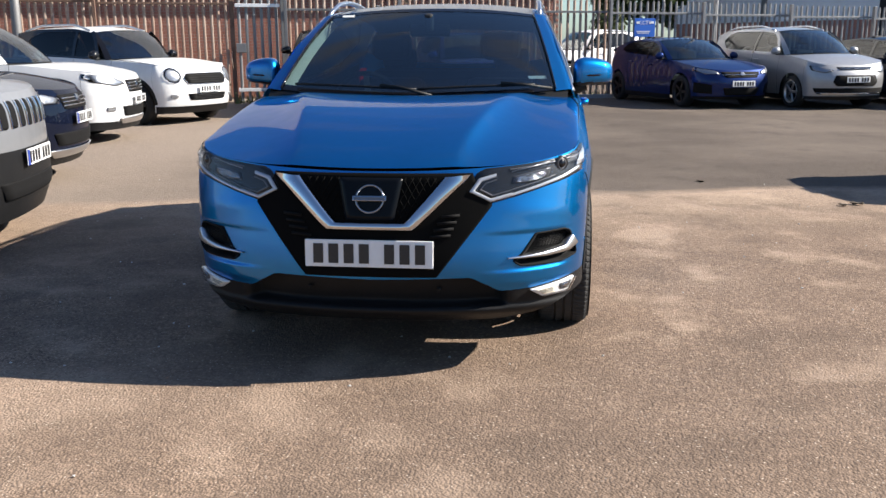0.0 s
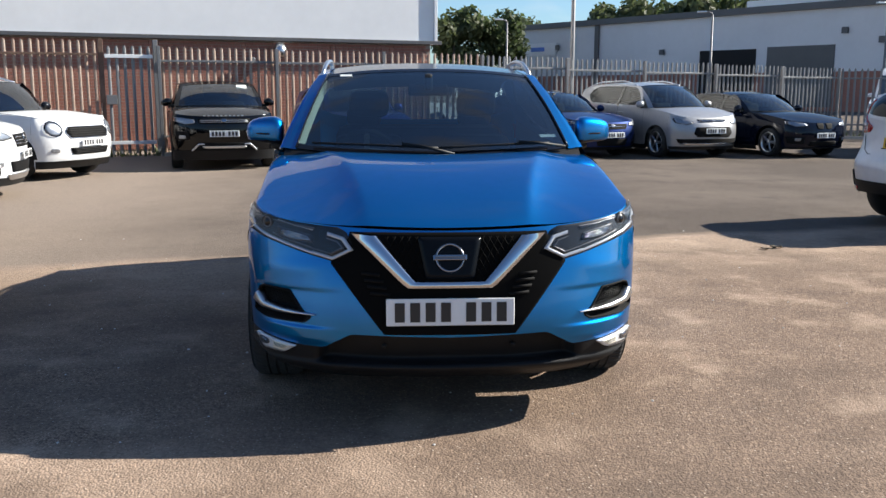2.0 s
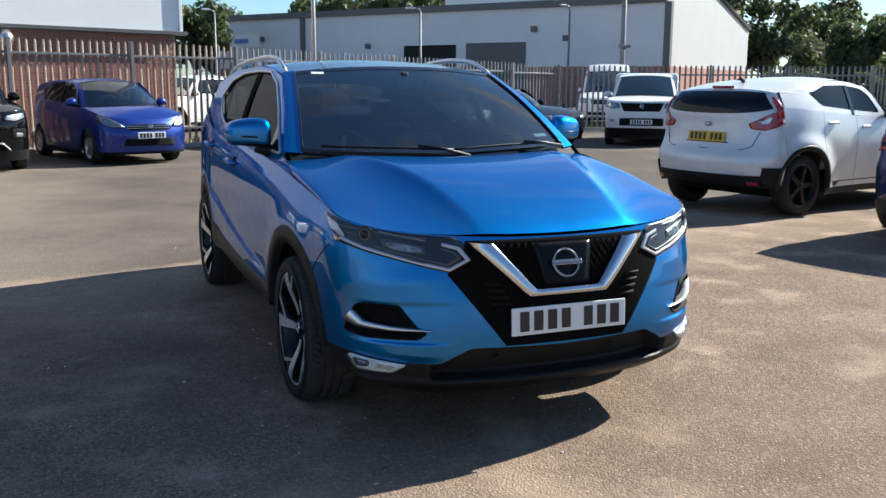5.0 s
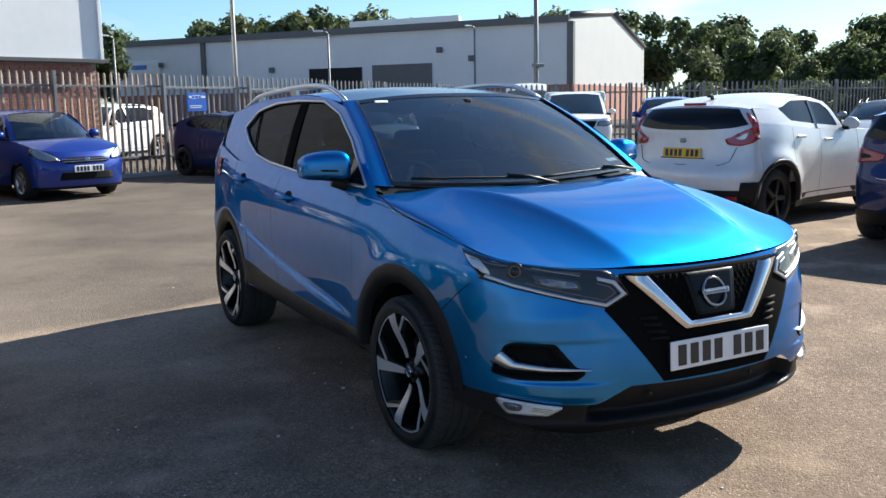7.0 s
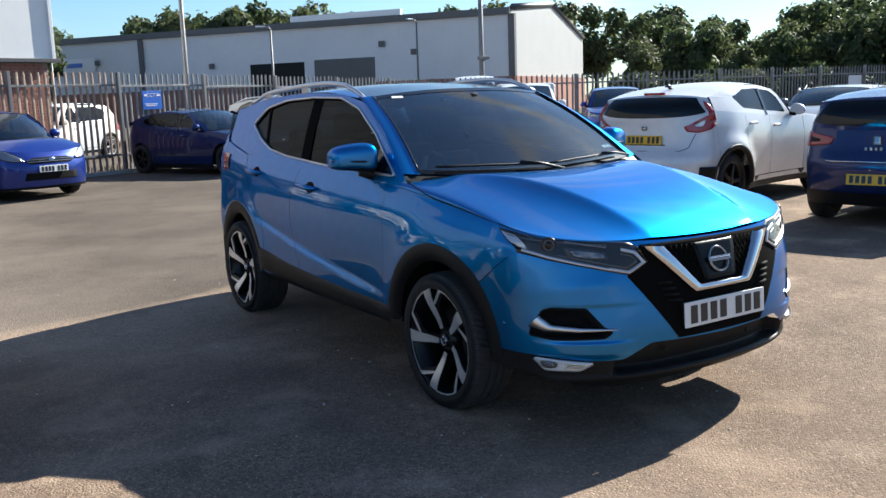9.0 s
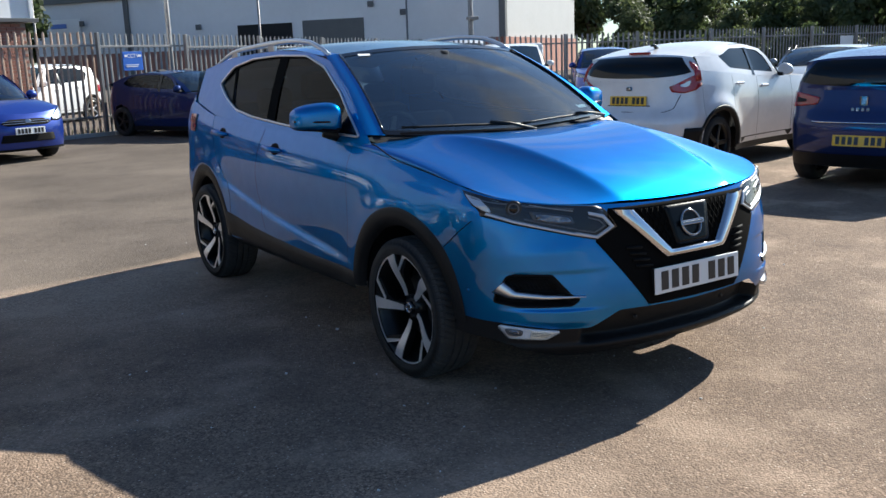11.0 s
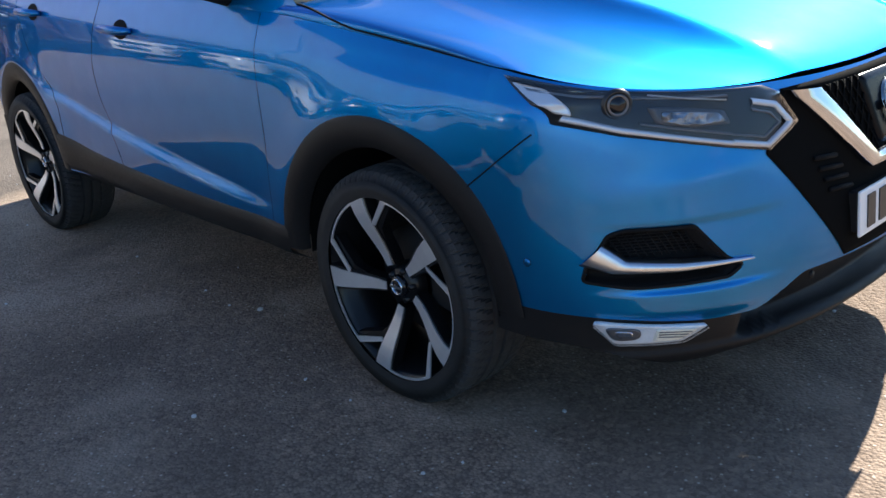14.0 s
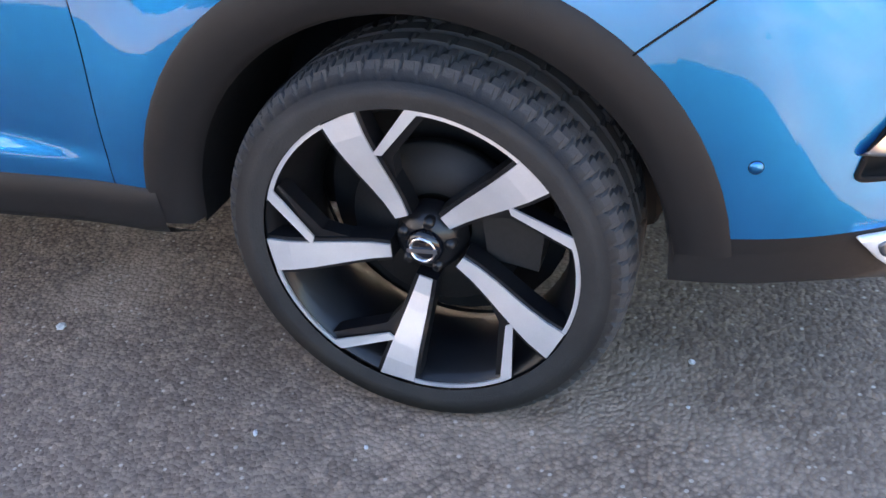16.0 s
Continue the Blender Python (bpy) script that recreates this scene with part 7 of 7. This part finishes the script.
    dress(S, c, [(0.86, 1.07), (0.56, 1.03), (0.52, 0.92), (0.74, 0.90), (0.88, 0.96)], [(-0.52, 1.04), (0.52, 1.04), (0.42, 0.84), (-0.42, 0.84)], [(-0.52, 0.68), (0.52, 0.68), (0.52, 0.50), (-0.52, 0.50)], 0.59, 2, lower=0.44, fog=(0.70, 0.62), barmat="plastic")
    part("canopy", box_bm(1.66, 1.5, 0.62, 0.10, (0, 3.42 - 0.80, 1.48)), M["white"], c)
    # car beyond, nose to the fence corner
    S, c = parked("mid_blue_hatchback", "mid blue hatchback among the far parked cars", 14.6, 14.9, -40, M["blue"], M["satin"], dict(), windows(0.9, 1.18, 1.55, 2.5, 2.95, 1.09, 1.16, 1.58, 1.36))
    dress(S, c, [(0.84, 0.95), (0.52, 0.88), (0.50, 0.80), (0.82, 0.85)], [(-0.42, 0.86), (0.42, 0.86), (0.36, 0.74), (-0.36, 0.74)], [(-0.45, 0.45), (0.45, 0.45), (0.45, 0.32), (-0.45, 0.32)], 0.55, 2)
    S, c = parked("silver_saloon", "silver car parked nose to nose with the white crossover", 12.4, 7.2, -72, M["silver"], M["satin"], dict(roof=((1.10, 1.42), (1.8, 1.46), (2.5, 1.44), (3.0, 1.36)), header=(1.10, 1.42)), windows(0.9, 1.18, 1.55, 2.5, 2.95, 1.09, 1.16, 1.54, 1.34))
    dress(S, c, [(0.80, 0.84), (0.50, 0.76), (0.52, 0.66), (0.80, 0.70)], [(-0.45, 0.74), (0.45, 0.74), (0.40, 0.62), (-0.40, 0.62)], [(-0.6, 0.42), (0.6, 0.42), (0.55, 0.32), (-0.55, 0.32)], 0.50, 2)
    # beyond the fence
    S, c = parked("white_estate_beyond_fence", "white family car standing beyond the palisade fence", 0.80, 24.45, -54, M["white"], M["satin"],
                  dict(roof=((1.10, 1.62), (1.8, 1.70), (2.5, 1.68), (3.0, 1.60)), header=(1.10, 1.62)), windows(0.9, 1.18, 1.55, 2.55, 2.95, 1.09, 1.16, 1.64, 1.40))
    tail_dress(S, c)


def beyond():
    # van standing behind the far corner of the fence
    S, c = parked("white_van_beyond_fence", "white panel van standing beyond the palisade fence", 17.1, 25.4, -36, M["white"], M["satin"],
                  dict(hw=1.0, wb=3.2, rseam=3.7, sill=0.35, header=(0.95, 2.02), roof=((0.95, 2.02), (1.4, 2.26), (2.4, 2.30), (3.7, 2.26)), cowl=(0.15, 1.22), yk=0.5, belt=((-0.39, 1.08), (0.4, 1.22), (1.5, 1.25), (3.7, 1.28)), zn=1.0,
                       tail=((0.3, 3.9), (0.8, 3.95), (1.3, 3.92)), zt=1.25, tumble=0.12, n=2.6), windows(0.7, 1.0, 1.3, 1.75, 3.6, 1.24, 1.26, 2.05, 1.6))
    dress(S, c, [(0.90, 1.02), (0.62, 0.98), (0.60, 0.80), (0.88, 0.82)], [(-0.5, 0.95), (0.5, 0.95), (0.45, 0.78), (-0.45, 0.78)], [(-0.6, 0.5), (0.6, 0.5), (0.6, 0.38), (-0.6, 0.38)], 0.6, 2)


def tail_dress(S, c, lamp=None, pz=0.95, lower=0.46, yellow=True, core="lampwhite"):
    """Lamps, plate and lower bumper on the tail of a parked car."""
    lamp = lamp or [(0.62, 1.02), (0.86, 1.06), (0.88, 0.84), (0.66, 0.86)]
    for l in patch(S, lamp, 0.012, M["red"], c, "tail_light", "red tail light", 0.02, rear=True):
        s = 1 if sum(p.co.x for p in l.data.vertices) > 0 else -1
        mx, mz = sum(p[0] for p in lamp) / len(lamp), sum(p[1] for p in lamp) / len(lamp)
        patch(S, [(s * lerp(p[0], mx, 0.68), lerp(p[1], mz, 0.68)) for p in lamp], 0.018, M[core], l, "reverse_lamp", "", 0.01, rear=True, mirror=False)
    part("lower_bumper", mesh_of("lower_bumper", *sheet(lambda q, z: S.rear(q, z) + Vector((math.copysign(0.008, q), 0.010, 0)), np.linspace(-0.98, 0.98, 31), np.linspace(S.rlow - 0.02, lower, 6), flip=True)), M["plastic"], c, "black plastic lower bumper")
    plate(c, Matrix.Translation(S.rear_at(0, pz, 0.016)) @ pose(0, 0, 0, 0, 0, 180) @ pose(0, 0, 0, -6), yellow=yellow)


def far_row():
    # white crossover, tail towards the middle of the yard
    S, c = parked("white_crossover", "pearl white compact crossover with black alloy wheels and dark rear glass", 8.15, 5.11, 101, M["pearl"], M["rimblk"],
                  dict(hw=0.882, wb=2.53, R=0.345, rseam=2.86, zn=0.95, belt=((-0.39, 1.02), (0.4, 1.08), (1.4, 1.11), (2.2, 1.17), (2.86, 1.22)), plan=((-0.39, 0.97), (0.2, 1.0), (1.3, 0.955), (2.4, 1.0), (2.86, 0.95)),
                       cowl=(0.40, 1.10), yk=0.74, header=(1.15, 1.49), roof=((1.15, 1.49), (1.7, 1.565), (2.3, 1.53), (2.92, 1.42)), tail=((0.2, 3.14), (0.45, 3.26), (0.62, 3.27), (0.8, 3.18), (1.05, 3.14)), zt=1.10, arch=0.065, doors=(0.60, 1.50, 2.20), sill=0.30, rlow=0.36),
                  windows(0.98, 1.25, 1.6, 2.28, 2.88, 1.11, 1.20, 1.53, 1.38), pillar=[1.54], glassm=M["tint"], swell=0.05)
    lamp = [(0.52, 1.04), (0.60, 1.07), (0.72, 1.14), (0.845, 1.215), (0.86, 1.15), (0.80, 1.00), (0.70, 0.965), (0.56, 0.98)]
    tail_dress(S, c, lamp, 0.880, 0.47)
    for sx in (1, -1):
        part("bumper_corner", mesh_of("bumper_corner", *sheet(lambda q, z: S.rear(sx * q, z) + Vector((sx * 0.014, 0.016, 0)), np.linspace(0.62, 0.98, 12), np.linspace(0.36, 0.56, 5), 0.02, flip=sx > 0)), M["plastic"], c, "black plastic bumper corner")
    for sx in (1, -1):
        arm = [S.rear_at(sx * 0.80, 1.10, 0.004)] + [hatch_at(S, sx * lerp(0.925, 0.90, t), lerp(0.06, 0.66, t)) + Vector((0, 0.004, 0.004)) for t in np.linspace(0, 1, 7)]
        part("tail_light_arm", mesh_of("tail_light_arm", *tube(arm, [0.045, 0.042, 0.038, 0.034, 0.030, 0.024, 0.018, 0.010], 8)), M["red"], c, "red tail light arm up the pillar")
    patch(S, [(0.60, 0.36), (0.70, 0.36), (0.70, 0.40), (0.60, 0.40)], 0.020, M["red"], c, "rear_reflector", "", 0.01, rear=True)
    part("high_brake_lamp", box_bm(0.30, 0.03, 0.03, 0.008), M["red"], c, "high red brake lamp", Matrix.Translation(S.roof_at(0, 2.90) + Vector((0, 0.03, 0.012))))
    part("aerial", mesh_of("aerial", *tube([S.roof_at(0, 2.55) + Vector((0, 0, -0.01)), S.roof_at(0, 2.62) + Vector((0, 0, 0.05)), S.roof_at(0, 2.70) + Vector((0, 0, 0.055))], [0.03, 0.02, 0.006], 8)), M["gloss"], c)
    part("badge", box_bm(0.075, 0.012, 0.05, 0.012), M["badgemetal"], c, "plain chrome badge", Matrix.Translation(S.rear_at(0, 1.020, 0.010)))
    seam = [S.rear_at(x, z, 0.002) for x, z in ((-0.66, 0.95), (-0.60, 0.79), (-0.50, 0.75), (0, 0.745), (0.50, 0.75), (0.60, 0.79), (0.66, 0.95))]
    part("shut_line", mesh_of("shut_line", *tube(seam, 0.004, 5)), M["gap"], c)
    part("recess", mesh_of("recess", *tube([S.rear_at(x, 0.820, 0.003) for x in np.linspace(-0.30, 0.30, 9)], 0.006, 5)), M["gap"], c)
    # deep blue hatchback beside it
    S, c = parked("deep_blue_hatchback", "deep blue hatchback with chrome strip across the tail", 8.70, 2.39, 101, M["clio"], M["satin"],
                  dict(hw=0.866, wb=2.59, R=0.315, rseam=2.86, zn=0.80, belt=((-0.39, 0.90), (0.4, 0.98), (1.4, 1.02), (2.86, 1.10)), header=(1.15, 1.38), roof=((1.15, 1.38), (1.7, 1.45), (2.3, 1.43), (2.95, 1.34)), cowl=(0.30, 1.0), yk=0.66,
                       tail=((0.2, 3.12), (0.45, 3.24), (0.65, 3.25), (0.8, 3.18), (1.02, 3.12)), zt=1.0, sill=0.24, tumble=0.42), windows(0.90, 1.18, 1.55, 2.4, 2.9, 1.02, 1.08, 1.41, 1.24), clad=False, glassm=M["tint"])
    tail_dress(S, c, [(0.46, 0.93), (0.82, 1.0), (0.85, 0.88), (0.78, 0.83), (0.48, 0.86)], 0.505, 0.36, core="brake")
    part("chrome_strip", mesh_of("chrome_strip", *tube([S.rear_at(x, 0.685, 0.010) for x in np.linspace(-0.5, 0.5, 13)], 0.009, 6)), M["chrome"], c)
    part("badge", box_bm(0.08, 0.012, 0.10, 0.015), M["badgemetal"], c, "plain chrome badge", Matrix.Translation(S.rear_at(0, 0.90, 0.012)))
    for k in range(4):
        part("tail_letter", box_bm(0.03, 0.006, 0.035, 0.002), M["badgemetal"], c, "plain bar in place of lettering", Matrix.Translation(S.rear_at(0.10 - k * 0.05, 0.815, 0.010)))


def left_row():
    # silver off-roader
    S, c = parked("silver_off_roader", "silver boxy off-road car with seven-slot grille and dark bumper", -3.64, 1.33, 104, M["silver"], M["satin"],
                  dict(hw=0.90, wb=2.57, R=0.35, zn=1.03, n=2.4, belt=((-0.39, 1.08), (0.4, 1.12), (1.5, 1.15), (2.9, 1.20)), cowl=(0.45, 1.15), yk=0.72, header=(1.05, 1.62), roof=((1.05, 1.62), (1.7, 1.67), (2.5, 1.66), (3.0, 1.60)),
                       nose=((0.2, -0.72), (0.4, -0.80), (0.6, -0.80), (0.9, -0.78), (1.08, -0.70)), sill=0.33, tumble=0.30), windows(0.92, 1.12, 1.5, 2.5, 2.95, 1.14, 1.19, 1.63, 1.42))
    dress(S, c, [(0.82, 0.99), (0.60, 0.99), (0.60, 0.80), (0.82, 0.80)], None, [(-0.56, 0.46), (0.56, 0.46), (0.50, 0.34), (-0.50, 0.34)], 0.60, 0, lower=0.66, mark=True)
    for k in range(7):
        x = -0.42 + k * 0.14
        g = patch(S, [(x - 0.045, 0.98), (x + 0.045, 0.98), (x + 0.045, 0.80), (x - 0.045, 0.80)], 0.006, M["gap"], c, "grille_slot", "", 0.035, mirror=False)[0]
        band(S, [(x - 0.058, 0.80), (x - 0.058, 0.98)], [(x - 0.046, 0.80), (x - 0.046, 0.98)], 0.012, M["chrome"], g, "slot_trim")
    # black crossover
    S, c = parked("black_crossover", "very dark navy crossover with silver chin trim", -4.87, 4.14, 102, M["ink_blue"], M["satin"],
                  dict(zn=0.90, nose=((0.2, -0.78), (0.35, -0.88), (0.55, -0.90), (0.8, -0.86), (0.98, -0.74))), windows(0.9, 1.18, 1.55, 2.5, 2.95, 1.09, 1.16, 1.58, 1.36))
    dress(S, c, [(0.85, 0.93), (0.56, 0.87), (0.40, 0.83), (0.44, 0.78), (0.70, 0.78), (0.86, 0.85)], [(-0.40, 0.86), (0.40, 0.86), (0.34, 0.72), (-0.34, 0.72)], [(-0.56, 0.50), (0.56, 0.50), (0.50, 0.38), (-0.50, 0.38)], 0.63, 3, lower=0.34, mark=True,
          skid=[(-0.62, 0.34), (0.62, 0.34), (0.52, 0.26), (-0.52, 0.26)])
    # white sport utility
    S, c = parked("white_sport_utility", "white sport utility car with dark grille and silver chin", -6.0, 7.9, 100, M["white"], M["satin"], dict(), windows(0.9, 1.18, 1.55, 2.5, 2.95, 1.09, 1.16, 1.58, 1.36))
    dress(S, c, [(0.86, 0.95), (0.56, 0.88), (0.40, 0.80), (0.60, 0.77), (0.84, 0.83)], [(-0.38, 0.85), (0.38, 0.85), (0.32, 0.68), (-0.32, 0.68)], [(-0.50, 0.50), (0.50, 0.50), (0.45, 0.36), (-0.45, 0.36)], 0.58, 3, lower=0.30, fog=(0.68, 0.47),
          skid=[(-0.55, 0.34), (0.55, 0.34), (0.48, 0.26), (-0.48, 0.26)])
    # white small car with rounded nose
    S, c = parked("white_rounded_hatchback", "white compact car with oval grille and round headlights", -5.82, 10.95, 69, M["white"], M["rimblk"],
                  dict(hw=0.895, wb=2.595, R=0.335, zn=0.93, belt=((-0.39, 1.0), (0.4, 1.05), (1.5, 1.09), (2.9, 1.14)), cowl=(0.42, 1.08), yk=0.72, header=(1.10, 1.56), roof=((1.10, 1.56), (1.7, 1.63), (2.4, 1.62), (3.0, 1.56)), hood_bulge=0.06,
                       nose=((0.2, -0.68), (0.35, -0.80), (0.55, -0.83), (0.78, -0.78), (0.90, -0.70), (1.0, -0.56)), sill=0.34, n=2.15, tumble=0.32, arch=0.07), windows(0.92, 1.12, 1.5, 2.55, 2.95, 1.08, 1.13, 1.60, 1.38), rail=True, glassm=M["tint"], pillar_mat=M["gloss"], mirror_mat=M["gloss"])
    ring_pts = lambda r: [(0.655 + r * math.sin(a), 0.815 + 0.98 * r * math.cos(a)) for a in np.linspace(0, 2 * math.pi, 13)[:-1]]
    dress(S, c, ring_pts(0.122), [(-0.50, 0.765), (-0.43, 0.845), (0.43, 0.845), (0.50, 0.765), (0.43, 0.668), (-0.43, 0.668)], [(-0.45, 0.515), (0.45, 0.515), (0.40, 0.405), (-0.40, 0.405)], 0.590, 4, lower=0.31, fog=(0.67, 0.475), trim="plastic", badge=False, barmat="plastic")
    for sx in (1, -1):
        pts = [S.front_at(sx * x, z, 0.014) for x, z in ring_pts(0.126)]
        part("lamp_ring", mesh_of("lamp_ring", *tube(pts + pts[:1], 0.006, 6, False)), M["chrome"], c, "chrome headlight ring")
    rim = [S.front_at(p[0], p[1], 0.012) for p in loop_points([(-0.50, 0.765), (-0.43, 0.845), (0.43, 0.845), (0.50, 0.765), (0.43, 0.668), (-0.43, 0.668)], 8, 0.03)]
    part("grille_rim", mesh_of("grille_rim", *tube(rim + rim[:1], 0.007, 6, False)), M["chrome"], c, "chrome grille surround")
    for z in (0.435, 0.462, 0.488):
        part("intake_bar", mesh_of("intake_bar", *tube([S.front_at(x, z, 0.018) for x in np.linspace(-0.40, 0.40, 11)], 0.006, 5)), M["plastic"], c)
    for k in range(2):
        part("bonnet_seam", mesh_of("bonnet_seam", *tube([S.hood_at((0.90 - 0.08 * t) * (1 if k else -1), t) + Vector((0, 0, 0.002)) for t in np.linspace(0.02, 0.98, 16)], 0.004, 5)), M["gap"], c)


fence_row()
far_row()
left_row()
beyond()


# ---- the many pieces ----
def bricks():
    rng = random.Random(3)
    L, H, J = 0.215, 0.065, 0.010
    bm = box_bm(L, 0.03, H, 0.003, seg=1)
    me = bpy.data.meshes.new("brick")
    bm.to_mesh(me)
    bm.free()
    me.materials.append(M["brick"])
    v, f = [], []
    base = [tuple(p.co) for p in me.vertices]
    faces = [tuple(p.vertices) for p in me.polygons]
    wall = next(o for o in BUILDING.children if o.name.startswith("wall"))
    for r in range(34):
        z = 0.04 + r * (H + J) + H / 2
        for c in range(70):
            x = -0.13 - c * (L + J) - (0.5 * (L + J) if r % 2 else 0)
            y = 0.012 + rng.uniform(-0.002, 0.002)
            if 4 <= c < 22 and 15 <= r < 31:
                part("brick", me, None, wall).matrix_local = pose(x, y, z)
            else:
                k = len(v)
                v += [(a + x, b + y, d + z) for a, b, d in base]
                f += [tuple(i + k for i in q) for q in faces]
    o = part("brickwork", mesh_of("brickwork", v, f, False), M["brick"], BUILDING)
    o["kind"] = "stuff"


bricks()


def grit():
    """Loose pale stones and bits of debris lying on the yard."""
    rng = random.Random(8)
    bm = bmesh.new()
    for x, y, s in [(rng.uniform(-3.4, 3.2), rng.uniform(-3.2, 4.5), rng.uniform(0.003, 0.008)) for _ in range(130)] + [(-1.35, 0.375, 0.010), (-0.82, 0.875, 0.012), (-1.02, 0.30, 0.008)]:
        m = bmesh.ops.create_icosphere(bm, subdivisions=1, radius=s, matrix=pose(x, y, s * 0.35, 0, 0, rng.uniform(0, 360)) @ Matrix.Diagonal((1, rng.uniform(0.6, 1), 0.6, 1)))
    o = part("grit", bm, M["stone"])
    tagged(o, "scattered pale grit on the tarmac", "grit", kind="stuff")


grit()


def litter():
    """A few curled dark leaves blown onto the yard."""
    rng = random.Random(31)
    for x, y in ((3.17, 3.37), (3.30, 3.44), (2.2, 4.6), (-2.55, -1.15), (1.9, -1.8)):
        s = rng.uniform(0.025, 0.05)
        ob = part("dead_leaf", mesh_of("dead_leaf", *sheet(lambda u, v: (u * s * (1 - 0.55 * v * v), v * s * 1.5, 0.004 + 0.35 * s * (u * u + 0.4 * v * v) + 0.1 * s * math.sin(5 * v + 2 * u)), np.linspace(-1, 1, 7), np.linspace(-1, 1, 9), 0.0015)), M["bark"], None, "", pose(x, y, 0, 0, 0, rng.uniform(0, 360)))
        tagged(ob, "curled dry brown leaf lying on the tarmac", "leaf", "leaves on the yard")


litter()
